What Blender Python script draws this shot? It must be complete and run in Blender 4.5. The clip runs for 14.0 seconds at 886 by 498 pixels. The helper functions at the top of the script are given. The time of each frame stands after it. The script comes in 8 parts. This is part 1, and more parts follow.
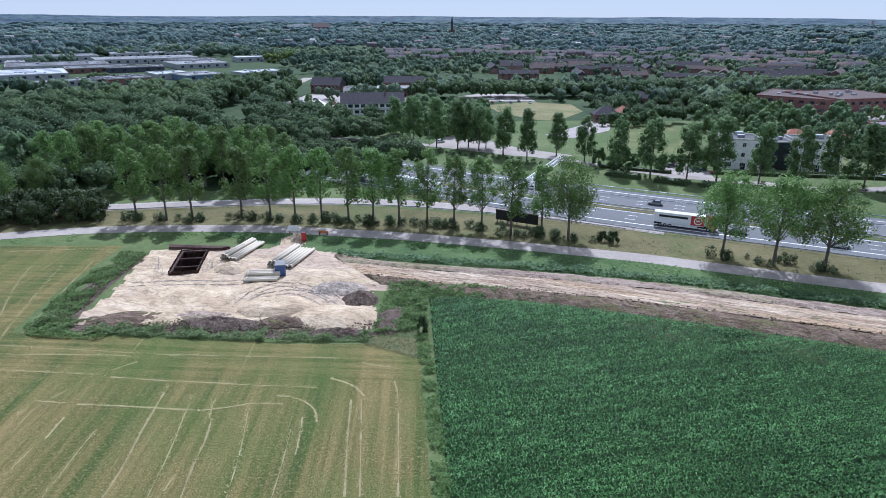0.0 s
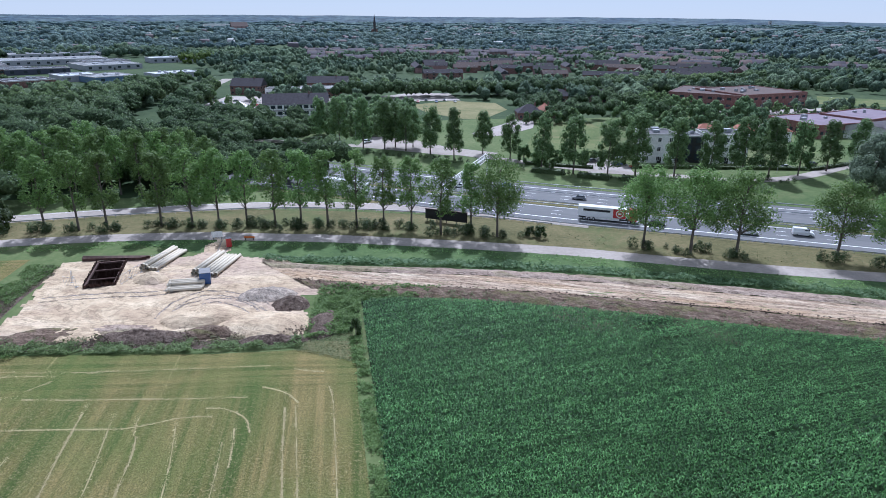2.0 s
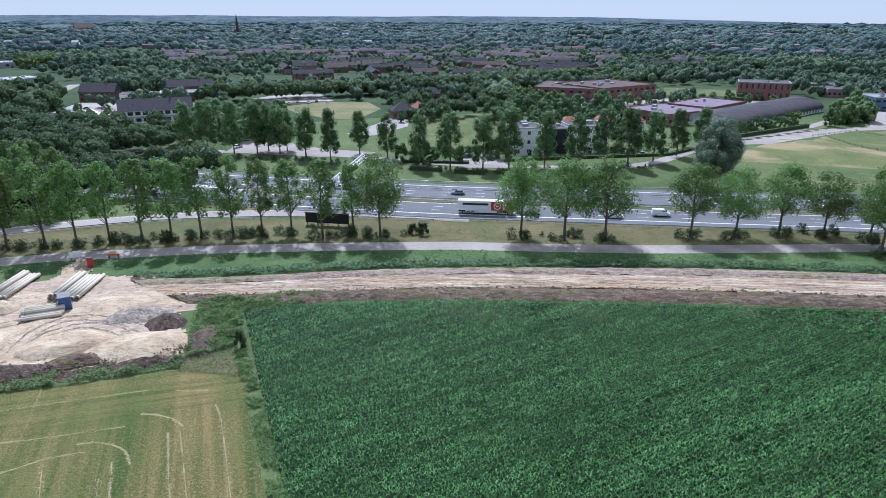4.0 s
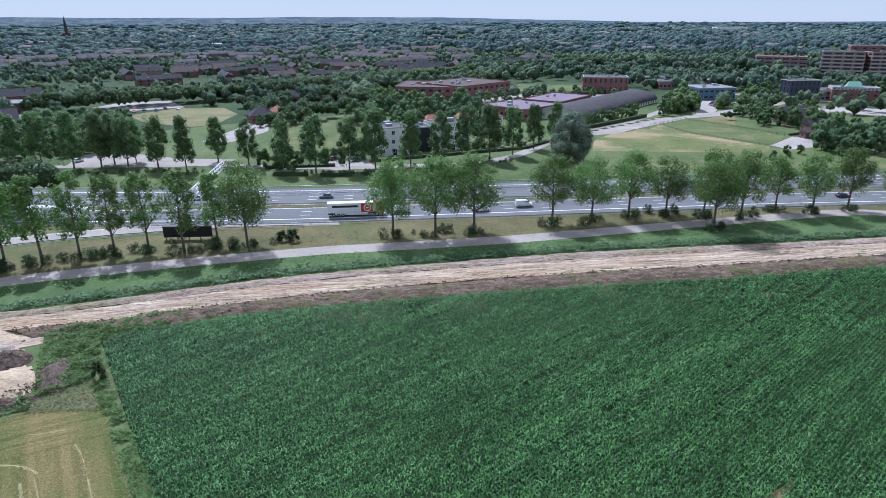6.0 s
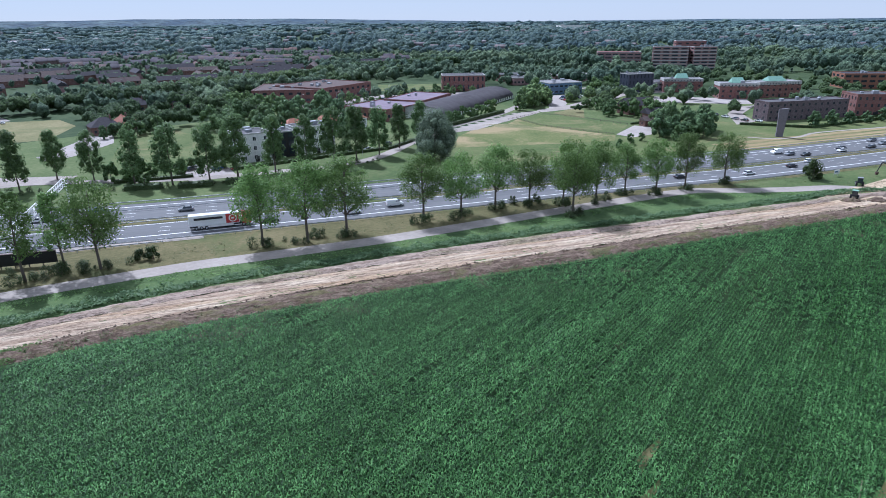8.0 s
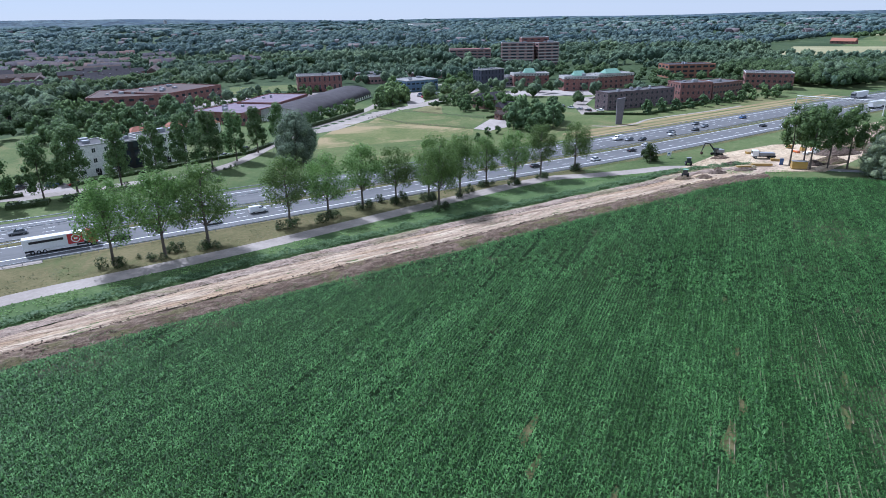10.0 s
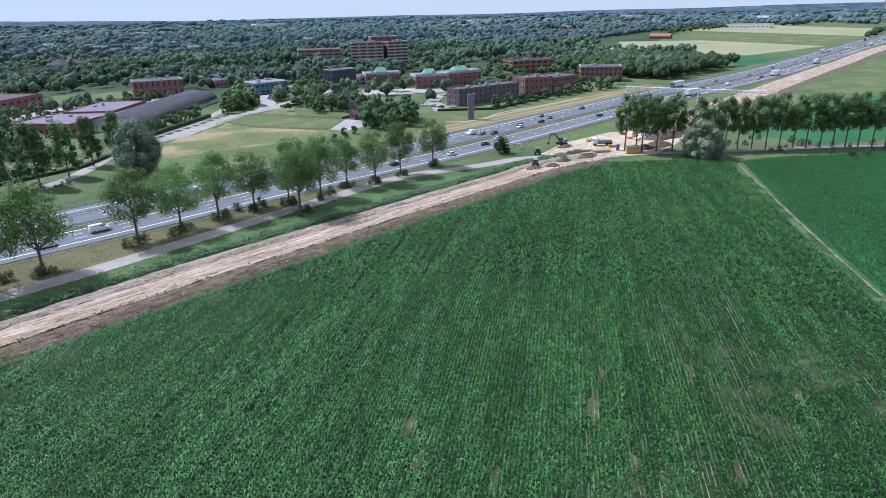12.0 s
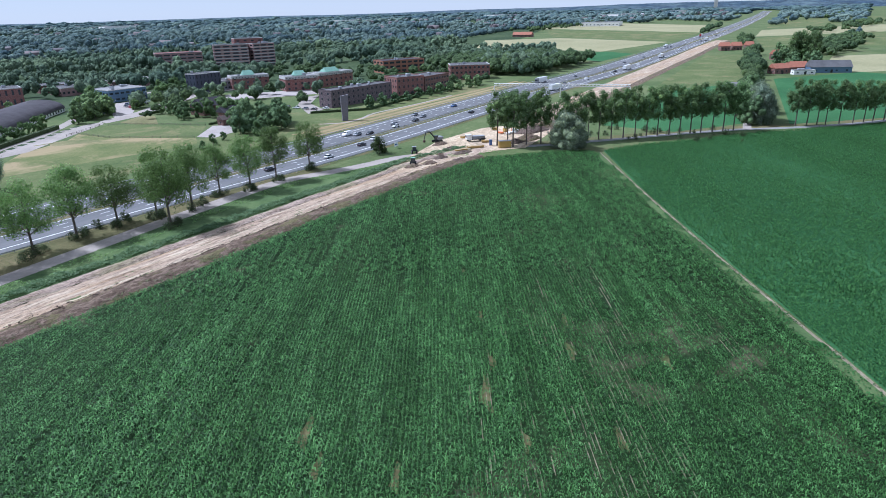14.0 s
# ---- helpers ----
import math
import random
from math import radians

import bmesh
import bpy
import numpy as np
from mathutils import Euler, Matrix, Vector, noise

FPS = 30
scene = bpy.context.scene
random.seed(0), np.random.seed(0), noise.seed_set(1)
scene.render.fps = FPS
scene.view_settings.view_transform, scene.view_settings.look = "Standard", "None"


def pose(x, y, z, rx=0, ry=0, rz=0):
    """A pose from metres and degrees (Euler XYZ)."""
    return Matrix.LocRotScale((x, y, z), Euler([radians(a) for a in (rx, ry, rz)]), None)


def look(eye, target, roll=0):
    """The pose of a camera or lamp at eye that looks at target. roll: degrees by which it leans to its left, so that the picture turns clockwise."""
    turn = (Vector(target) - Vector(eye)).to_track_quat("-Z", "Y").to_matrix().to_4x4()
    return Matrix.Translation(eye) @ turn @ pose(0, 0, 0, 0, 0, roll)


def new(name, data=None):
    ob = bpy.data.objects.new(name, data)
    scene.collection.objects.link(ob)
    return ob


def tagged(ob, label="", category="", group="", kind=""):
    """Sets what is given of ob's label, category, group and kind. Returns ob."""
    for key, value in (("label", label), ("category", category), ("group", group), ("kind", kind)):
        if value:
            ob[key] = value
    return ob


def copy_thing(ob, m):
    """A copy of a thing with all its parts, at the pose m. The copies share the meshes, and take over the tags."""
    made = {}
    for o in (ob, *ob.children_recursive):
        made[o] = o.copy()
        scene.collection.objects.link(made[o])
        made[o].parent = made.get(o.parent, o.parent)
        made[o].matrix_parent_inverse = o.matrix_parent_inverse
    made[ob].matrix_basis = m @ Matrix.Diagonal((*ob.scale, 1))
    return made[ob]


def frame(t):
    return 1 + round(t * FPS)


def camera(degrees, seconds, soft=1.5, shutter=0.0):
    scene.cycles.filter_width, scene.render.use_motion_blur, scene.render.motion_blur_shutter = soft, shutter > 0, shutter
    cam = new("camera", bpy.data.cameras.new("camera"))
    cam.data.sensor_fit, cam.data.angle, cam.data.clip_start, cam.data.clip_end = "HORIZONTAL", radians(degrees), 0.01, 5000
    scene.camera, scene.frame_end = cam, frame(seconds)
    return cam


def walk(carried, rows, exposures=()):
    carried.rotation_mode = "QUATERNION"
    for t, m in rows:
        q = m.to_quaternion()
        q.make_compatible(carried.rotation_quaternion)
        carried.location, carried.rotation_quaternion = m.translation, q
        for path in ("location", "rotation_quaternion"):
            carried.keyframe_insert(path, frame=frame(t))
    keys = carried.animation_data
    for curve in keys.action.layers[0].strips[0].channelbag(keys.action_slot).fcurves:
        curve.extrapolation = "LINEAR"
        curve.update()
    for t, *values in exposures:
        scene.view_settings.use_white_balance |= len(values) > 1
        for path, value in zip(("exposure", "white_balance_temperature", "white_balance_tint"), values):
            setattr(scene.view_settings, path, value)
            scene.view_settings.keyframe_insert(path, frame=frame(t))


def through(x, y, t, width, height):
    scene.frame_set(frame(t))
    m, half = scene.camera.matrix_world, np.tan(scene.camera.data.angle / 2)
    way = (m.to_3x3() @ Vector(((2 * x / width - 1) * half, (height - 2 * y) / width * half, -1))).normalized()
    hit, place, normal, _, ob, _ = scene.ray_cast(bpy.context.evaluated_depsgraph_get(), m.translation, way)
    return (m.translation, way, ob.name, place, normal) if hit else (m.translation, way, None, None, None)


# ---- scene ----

cam = camera(70.36, 14.0, soft=0.55)
EYE = 54.0
PATH = [  # seconds, x, y, height change, pitch, roll, yaw
    (0.0, 0.00, 0.00, 0.00, 69.66, -0.18, 0.00),
    (0.5, 0.03, 0.02, -0.01, 69.61, -0.11, -1.59),
    (1.0, 0.04, 0.03, -0.01, 69.63, -0.21, -3.19),
    (1.5, 0.06, 0.04, -0.01, 69.64, -0.29, -4.74),
    (2.0, 0.07, 0.05, -0.02, 69.66, -0.34, -6.63),
    (2.5, 0.07, 0.05, -0.02, 69.64, -0.29, -9.15),
    (5.0, -0.01, 0.03, -0.04, 69.69, -0.04, -24.25),
    (5.5, -0.04, 0.02, -0.04, 69.71, 0.03, -27.39),
    (6.0, -0.08, 0.00, -0.05, 69.69, 0.10, -30.32),
    (6.5, -0.13, -0.01, -0.05, 69.70, 0.11, -33.25),
    (7.0, -0.18, -0.04, -0.05, 69.69, 0.22, -36.27),
    (7.5, -0.24, -0.06, -0.05, 69.70, 0.35, -39.46),
    (8.0, -0.30, -0.09, -0.05, 69.68, 0.50, -42.65),
    (10.5, -0.70, -0.27, -0.06, 69.35, 0.91, -58.56),
    (11.0, -0.80, -0.31, -0.06, 69.27, 0.95, -61.85),
    (11.5, -0.90, -0.36, -0.05, 69.20, 0.97, -65.05),
    (12.0, -1.01, -0.41, -0.05, 69.15, 1.10, -68.35),
    (12.5, -1.12, -0.47, -0.05, 69.05, 1.15, -71.77),
    (13.0, -1.24, -0.52, -0.05, 68.97, 1.16, -75.17),
    (13.5, -1.37, -0.58, -0.05, 68.92, 1.15, -78.01),
    (14.0, -1.50, -0.65, -0.05, 68.93, 1.33, -79.66),
]
walk(cam, [(t, pose(x, y, EYE + z, rx, ry, rz)) for t, x, y, z, rx, ry, rz in PATH], [(0.0, 0.16, 5080, 15), (7.0, 0.17, 5080, 15), (14.0, 0.24, 5080, 15)])

# ---- world, sun ----
SUN_AZ, SUN_EL = radians(7), radians(50)
world = bpy.data.worlds.new("sky")
scene.world = world
world.use_nodes = True
wn = world.node_tree
sky = wn.nodes.new("ShaderNodeTexSky")
sky.sky_type = "NISHITA"
sky.sun_disc = False
sky.sun_elevation, sky.sun_rotation = SUN_EL, SUN_AZ
sky.air_density, sky.dust_density, sky.ozone_density = 0.9, 0.0, 3.0
sky.altitude = 900
thin = wn.nodes.new("ShaderNodeMix")       # thin high haze over the clear sky
thin.data_type = "RGBA"
thin.inputs[0].default_value = 0.84
thin.inputs[7].default_value = (8.3, 8.6, 8.85, 1)
wn.links.new(sky.outputs[0], thin.inputs[6])
wn.links.new(thin.outputs[2], wn.nodes["Background"].inputs[0])
wn.nodes["Background"].inputs[1].default_value = 0.07
sun_data = bpy.data.lights.new("sun", "SUN")
sun_data.energy, sun_data.angle, sun_data.color = 5.0, radians(0.6), (1.0, 0.96, 0.90)
sun = new("sun", sun_data)
to_sun = Vector((math.sin(SUN_AZ) * math.cos(SUN_EL), math.cos(SUN_AZ) * math.cos(SUN_EL), math.sin(SUN_EL)))
sun.matrix_world = look(tuple(to_sun * 300), (0, 0, 0))

# ---- materials ----
def rgb(c):
    return (c[0], c[1], c[2], 1.0)


def node_mat(name, rough=0.9, spec=0.3, metal=0.0):
    m = bpy.data.materials.new(name)
    m.use_nodes = True
    b = m.node_tree.nodes["Principled BSDF"]
    b.inputs["Roughness"].default_value = rough
    b.inputs["Specular IOR Level"].default_value = spec
    b.inputs["Metallic"].default_value = metal
    return m, m.node_tree, b


def coords(nt, scale=(1, 1, 1), turn=0.0, space="Position"):
    if space == "Position":
        src = nt.nodes.new("ShaderNodeNewGeometry").outputs["Position"]
    else:
        src = nt.nodes.new("ShaderNodeTexCoord").outputs["Object"]
    mp = nt.nodes.new("ShaderNodeMapping")
    mp.vector_type = "TEXTURE"
    mp.inputs["Scale"].default_value = tuple(1 / k for k in scale)
    mp.inputs["Rotation"].default_value = (0, 0, -turn)
    nt.links.new(src, mp.inputs["Vector"])
    return mp.outputs[0]


def noise_tex(nt, vec, scale, detail=4, rough=0.6, distort=0.0):
    n = nt.nodes.new("ShaderNodeTexNoise")
    n.inputs["Scale"].default_value = scale
    n.inputs["Detail"].default_value = detail
    n.inputs["Roughness"].default_value = rough
    n.inputs["Distortion"].default_value = distort
    nt.links.new(vec, n.inputs["Vector"])
    return n.outputs["Fac"]


def ramp(nt, fac, stops):
    r = nt.nodes.new("ShaderNodeValToRGB")
    e = r.color_ramp.elements
    while len(e) < len(stops):
        e.new(0.5)
    for el, (p, c) in zip(e, stops):
        el.position, el.color = p, rgb(c)
    nt.links.new(fac, r.inputs[0])
    return r.outputs[0]


def mix(nt, fac, a, b, mode="MIX"):
    n = nt.nodes.new("ShaderNodeMix")
    n.data_type, n.blend_type = "RGBA", mode
    for sock, val in ((n.inputs[0], fac), (n.inputs[6], a), (n.inputs[7], b)):
        if isinstance(val, (int, float)):
            sock.default_value = val
        elif isinstance(val, tuple):
            sock.default_value = rgb(val)
        else:
            nt.links.new(val, sock)
    return n.outputs[2]


def bump(nt, b, height, strength, dist=0.1):
    n = nt.nodes.new("ShaderNodeBump")
    n.inputs["Strength"].default_value = strength
    n.inputs["Distance"].default_value = dist
    nt.links.new(height, n.inputs["Height"])
    nt.links.new(n.outputs[0], b.inputs["Normal"])


def ground_mat(name, lo, mid, hi, big=0.03, small=0.8, rough=0.95, stretch=(1, 1, 1), turn=0.0, bumps=0.5, tint=None, tint_at=(0.5, 0.62)):
    """Ground cover: three tones by a wide and a fine noise, with an optional patchy tint."""
    m, nt, b = node_mat(name, rough, 0.15)
    v = coords(nt, stretch, turn)
    n1 = noise_tex(nt, v, big, 5, 0.65, 0.4)
    n2 = noise_tex(nt, v, small, 6, 0.7)
    f = nt.nodes.new("ShaderNodeMath")
    f.operation = "MULTIPLY_ADD"
    nt.links.new(n1, f.inputs[0])
    f.inputs[1].default_value = 0.55
    half = nt.nodes.new("ShaderNodeMath")
    half.operation = "MULTIPLY"
    half.inputs[1].default_value = 0.45
    nt.links.new(n2, half.inputs[0])
    nt.links.new(half.outputs[0], f.inputs[2])
    col = ramp(nt, f.outputs[0], [(0.36, lo), (0.5, mid), (0.64, hi)])
    if tint:
        n3 = noise_tex(nt, coords(nt), big * 0.6, 6, 0.7, 0.8)
        g = ramp(nt, n3, [(tint_at[0], (0, 0, 0)), (tint_at[1], (1, 1, 1))])
        col = mix(nt, g, col, tint)
    nt.links.new(col, b.inputs["Base Color"])
    bump(nt, b, n2, bumps, 0.15)
    return m


def earth_mat(name, dark, mid, pale, accent, stretch=(1, 1, 1), turn=0.0, crack=0.5, big=0.07, fine=1.1, grit=1.0):
    """Driven and dug sand: drawn-out tones, rust-coloured patches, dark ruts and cracks, clods."""
    m, nt, b = node_mat(name, 0.95, 0.1)
    v = coords(nt, stretch, turn)
    n1 = noise_tex(nt, v, big * 4, 6, 0.7, 0.6)
    n2 = noise_tex(nt, coords(nt), fine, 6, 0.75)
    zone = noise_tex(nt, v, big, 4, 0.6, 0.8)
    col = ramp(nt, n1, [(0.36, dark), (0.5, mid), (0.62, pale)])
    col = mix(nt, ramp(nt, zone, [(0.5, (0, 0, 0)), (0.6, (0.75, 0.75, 0.75))]), col, accent)
    rut = noise_tex(nt, v, big * 6, 5, 0.6, 1.2)
    cut = ramp(nt, rut, [(0.47, (1, 1, 1)), (0.493, (1 - crack, 1 - crack, 1 - crack)), (0.507, (1 - crack, 1 - crack, 1 - crack)), (0.53, (1, 1, 1))])
    col = mix(nt, 1.0, col, cut, "MULTIPLY")
    col = mix(nt, 1.0, col, ramp(nt, n2, [(0.34, tuple(1 - k * grit for k in (0.38, 0.4, 0.42))), (0.5, (1, 1, 1)), (0.68, tuple(1 + k * grit for k in (0.22, 0.2, 0.18)))]), "MULTIPLY")
    nt.links.new(col, b.inputs["Base Color"])
    hgt = mix(nt, 0.5, n2, rut)
    bump(nt, b, hgt, 0.9, 0.7)
    return m


def leaf_mat(name, dark, light, rough=0.6, through=0.25, spec=0.25):
    """Leaves: tone by leaf and by plant, with some light coming through."""
    m, nt, b = node_mat(name, rough, spec)
    geo = nt.nodes.new("ShaderNodeNewGeometry")
    info = nt.nodes.new("ShaderNodeObjectInfo")
    col = mix(nt, geo.outputs["Random Per Island"], dark, light)
    hs = nt.nodes.new("ShaderNodeHueSaturation")
    mr = nt.nodes.new("ShaderNodeMapRange")
    mr.inputs[3].default_value, mr.inputs[4].default_value = 0.72, 1.25
    nt.links.new(info.outputs["Random"], mr.inputs[0])
    nt.links.new(mr.outputs[0], hs.inputs["Value"])
    mh = nt.nodes.new("ShaderNodeMapRange")
    mh.inputs[3].default_value, mh.inputs[4].default_value = 0.492, 0.508
    nt.links.new(info.outputs["Random"], mh.inputs[0])
    nt.links.new(mh.outputs[0], hs.inputs["Hue"])
    nt.links.new(col, hs.inputs["Color"])
    nt.links.new(hs.outputs[0], b.inputs["Base Color"])
    tr = nt.nodes.new("ShaderNodeBsdfTranslucent")
    nt.links.new(hs.outputs[0], tr.inputs[0])
    sh = nt.nodes.new("ShaderNodeMixShader")
    sh.inputs[0].default_value = through
    nt.links.new(b.outputs[0], sh.inputs[1])
    nt.links.new(tr.outputs[0], sh.inputs[2])
    nt.links.new(sh.outputs[0], nt.nodes["Material Output"].inputs[0])
    return m


def canopy_mat(name, dark, light, grain=0.8, rough_bump=2.4):
    """Leaf masses: tone by clump, by tree and by stand, broken up by leaf clump tones and gap shade put into the
    colour.
    """
    m, nt, b = node_mat(name, 0.9, 0.1)
    geo = nt.nodes.new("ShaderNodeNewGeometry")
    info = nt.nodes.new("ShaderNodeObjectInfo")
    tone = nt.nodes.new("ShaderNodeMath")
    tone.operation = "ADD"
    nt.links.new(geo.outputs["Random Per Island"], tone.inputs[0])
    nt.links.new(info.outputs["Random"], tone.inputs[1])
    half = nt.nodes.new("ShaderNodeMath")
    half.operation = "MULTIPLY"
    half.inputs[1].default_value = 0.5
    nt.links.new(tone.outputs[0], half.inputs[0])
    col = mix(nt, half.outputs[0], dark, light)
    n = noise_tex(nt, coords(nt), 0.006, 4, 0.65)
    g = ramp(nt, n, [(0.35, (0.62, 0.7, 0.78)), (0.65, (1.4, 1.32, 1.08))])
    col = mix(nt, 1.0, col, g, "MULTIPLY")
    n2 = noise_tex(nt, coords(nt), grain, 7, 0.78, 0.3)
    # fine mottle: leaf clump tones, with dark gap shade between them painted in
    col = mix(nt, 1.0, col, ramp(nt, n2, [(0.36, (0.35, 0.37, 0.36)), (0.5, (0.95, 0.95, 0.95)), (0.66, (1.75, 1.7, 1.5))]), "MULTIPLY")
    nt.links.new(col, b.inputs["Base Color"])
    bump(nt, b, n2, 1.0, rough_bump)
    return m


def plain_mat(name, c, rough=0.7, metal=0.0, spec=0.4, vary=0.25, scale=1.2, space="Object"):
    """A painted or cast surface with grain and weathering."""
    m, nt, b = node_mat(name, rough, spec, metal)
    v = coords(nt, space=space)
    n1 = noise_tex(nt, v, scale, 5, 0.65)
    n2 = noise_tex(nt, v, scale * 9, 3)
    lo = tuple(k * (1 - vary) for k in c)
    hi = tuple(min(1.0, k * (1 + vary)) for k in c)
    col = ramp(nt, n1, [(0.3, lo), (0.7, hi)])
    col = mix(nt, 0.25, col, ramp(nt, n2, [(0.35, lo), (0.65, hi)]))
    nt.links.new(col, b.inputs["Base Color"])
    return m


def paint_mat(name, c, rough=0.3, spec=0.5):
    m, nt, b = node_mat(name, rough, spec)
    b.inputs["Coat Weight"].default_value = 0.4
    n = noise_tex(nt, coords(nt, space="Object"), 3.0, 4)
    nt.links.new(ramp(nt, n, [(0.3, tuple(k * 0.9 for k in c)), (0.7, c)]), b.inputs["Base Color"])
    return m


def brick_mat(name, c, mortar=(0.35, 0.33, 0.30)):
    """Brickwork seen from afar: course lines and a mottled tone."""
    m, nt, b = node_mat(name, 0.85, 0.2)
    v = coords(nt, space="Object")
    w = nt.nodes.new("ShaderNodeTexWave")
    w.wave_type, w.bands_direction = "BANDS", "Z"
    w.inputs["Scale"].default_value = 5.0
    nt.links.new(v, w.inputs["Vector"])
    n1 = noise_tex(nt, v, 0.5, 5)
    col = ramp(nt, n1, [(0.3, tuple(k * 0.75 for k in c)), (0.7, tuple(k * 1.2 for k in c))])
    g = ramp(nt, w.outputs["Fac"], [(0.9, (0, 0, 0)), (0.97, (0.5, 0.5, 0.5))])
    nt.links.new(mix(nt, g, col, mortar), b.inputs["Base Color"])
    return m


M = {}
M["ground"] = ground_mat("meadow", (0.054, 0.088, 0.03), (0.096, 0.128, 0.047), (0.15, 0.17, 0.074), 0.02, 0.5, tint=(0.14, 0.135, 0.065), tint_at=(0.55, 0.72))
M["lawn"] = ground_mat("lawn", (0.062, 0.095, 0.03), (0.105, 0.13, 0.046), (0.158, 0.168, 0.072), 0.04, 0.7, tint=(0.2, 0.175, 0.085), tint_at=(0.52, 0.66))
M["dry"] = ground_mat("dry_verge", (0.08, 0.08, 0.032), (0.135, 0.12, 0.055), (0.2, 0.165, 0.085), 0.05, 0.9, tint=(0.085, 0.108, 0.038), tint_at=(0.5, 0.65))
M["lush"] = ground_mat("lush_grass", (0.05, 0.085, 0.032), (0.078, 0.122, 0.044), (0.12, 0.165, 0.066), 0.06, 0.9)
M["meadowmix"] = ground_mat("patchy_meadow", (0.08, 0.11, 0.036), (0.13, 0.145, 0.052), (0.185, 0.18, 0.078), 0.05, 0.7, tint=(0.29, 0.23, 0.125), tint_at=(0.46, 0.6))
M["parched"] = ground_mat("parched_grass", (0.12, 0.12, 0.05), (0.185, 0.17, 0.08), (0.26, 0.225, 0.12), 0.03, 0.6, tint=(0.085, 0.115, 0.04), tint_at=(0.5, 0.7))
M["sand"] = earth_mat("sand", (0.40, 0.30, 0.205), (0.50, 0.39, 0.265), (0.60, 0.485, 0.34), (0.44, 0.335, 0.265), (0.6, 1.3, 1), radians(12), 0.3, 0.035, 0.8, 0.6)
M["track"] = earth_mat("sand_track", (0.29, 0.21, 0.15), (0.42, 0.32, 0.235), (0.58, 0.48, 0.36), (0.40, 0.28, 0.175), (0.16, 2.0, 1), radians(22), 0.5, 0.08, 1.0, 0.7)
M["trackside"] = earth_mat("rough_pink_soil", (0.24, 0.175, 0.135), (0.33, 0.255, 0.205), (0.42, 0.335, 0.27), (0.24, 0.215, 0.12), (0.4, 1.6, 1), radians(22), 0.5, 0.08)
M["soil"] = earth_mat("turned_soil", (0.10, 0.07, 0.05), (0.165, 0.118, 0.088), (0.25, 0.19, 0.145), (0.15, 0.14, 0.062), (0.5, 1.4, 1), radians(22), 0.5, 0.2, 1.8)
M["darksoil"] = earth_mat("dark_soil", (0.085, 0.06, 0.048), (0.14, 0.105, 0.084), (0.21, 0.165, 0.135), (0.165, 0.125, 0.10), (1, 1, 1), 0.0, 0.5, 0.25, 2.0)
M["greyheap"] = earth_mat("grey_sand", (0.24, 0.2, 0.165), (0.36, 0.3, 0.25), (0.48, 0.41, 0.34), (0.3, 0.26, 0.22), (1, 1, 1), 0.3, 0.5, 0.25, 1.6)
M["drysoil"] = ground_mat("dry_soil", (0.15, 0.13, 0.085), (0.23, 0.195, 0.135), (0.31, 0.265, 0.19), 0.2, 2.0)
M["asphalt"] = ground_mat("old_asphalt", (0.17, 0.165, 0.165), (0.21, 0.205, 0.20), (0.26, 0.25, 0.245), 0.05, 1.2, rough=0.85, bumps=0.15)
M["motorway"] = ground_mat("motorway_asphalt", (0.112, 0.112, 0.115), (0.138, 0.138, 0.141), (0.17, 0.168, 0.17), 0.03, 0.8, rough=0.8, stretch=(0.15, 1.6, 1), turn=radians(25), bumps=0.1)
M["path"] = ground_mat("pale_concrete_road", (0.25, 0.218, 0.192), (0.32, 0.28, 0.248), (0.39, 0.345, 0.305), 0.06, 0.9, rough=0.9, bumps=0.1)
M["paving"] = ground_mat("paving", (0.27, 0.235, 0.215), (0.35, 0.31, 0.285), (0.42, 0.38, 0.35), 0.05, 0.8, bumps=0.1)
M["hay"] = ground_mat("dry_hay", (0.19, 0.15, 0.075), (0.27, 0.21, 0.11), (0.35, 0.275, 0.15), 0.08, 0.9, stretch=(0.2, 1.6, 1), turn=radians(25))
M["grain"] = ground_mat("ripe_grain", (0.22, 0.21, 0.11), (0.28, 0.262, 0.142), (0.34, 0.31, 0.18), 0.01, 0.3)
# near-black tone stands for shade between the plants; the tint is dry soil
M["crop"] = ground_mat("shade_toned_crop_floor", (0.01, 0.024, 0.008), (0.017, 0.036, 0.011), (0.032, 0.052, 0.018), 0.05, 1.6, tint=(0.12, 0.105, 0.065), tint_at=(0.58, 0.68))
M["cropfar"] = ground_mat("green_crop", (0.024, 0.082, 0.028), (0.038, 0.115, 0.04), (0.058, 0.15, 0.055), 0.02, 0.9)
# tree shade is put into this floor's dark tone; planted beds share it
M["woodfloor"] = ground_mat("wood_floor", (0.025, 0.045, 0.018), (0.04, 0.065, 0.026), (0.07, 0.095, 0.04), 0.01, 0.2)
M["roofpurple"] = plain_mat("lilac_roof", (0.21, 0.17, 0.205), 0.8, scale=0.15, spec=0.08)
M["line"] = plain_mat("road_paint", (0.72, 0.72, 0.7), 0.6, space="Position")
M["white"] = plain_mat("white_render", (0.75, 0.74, 0.71), 0.8)
M["grey"] = plain_mat("grey_metal", (0.30, 0.31, 0.33), 0.5, 0.2)
M["galv"] = plain_mat("galvanised_steel", (0.42, 0.43, 0.45), 0.45, 0.7)
M["dark"] = plain_mat("black_panel", (0.018, 0.018, 0.02), 0.6)
M["roofgrey"] = plain_mat("grey_roof", (0.115, 0.112, 0.115), 0.85, scale=0.15, spec=0.08)
M["roofpale"] = plain_mat("pale_roof", (0.24, 0.235, 0.235), 0.8, scale=0.12, spec=0.08)
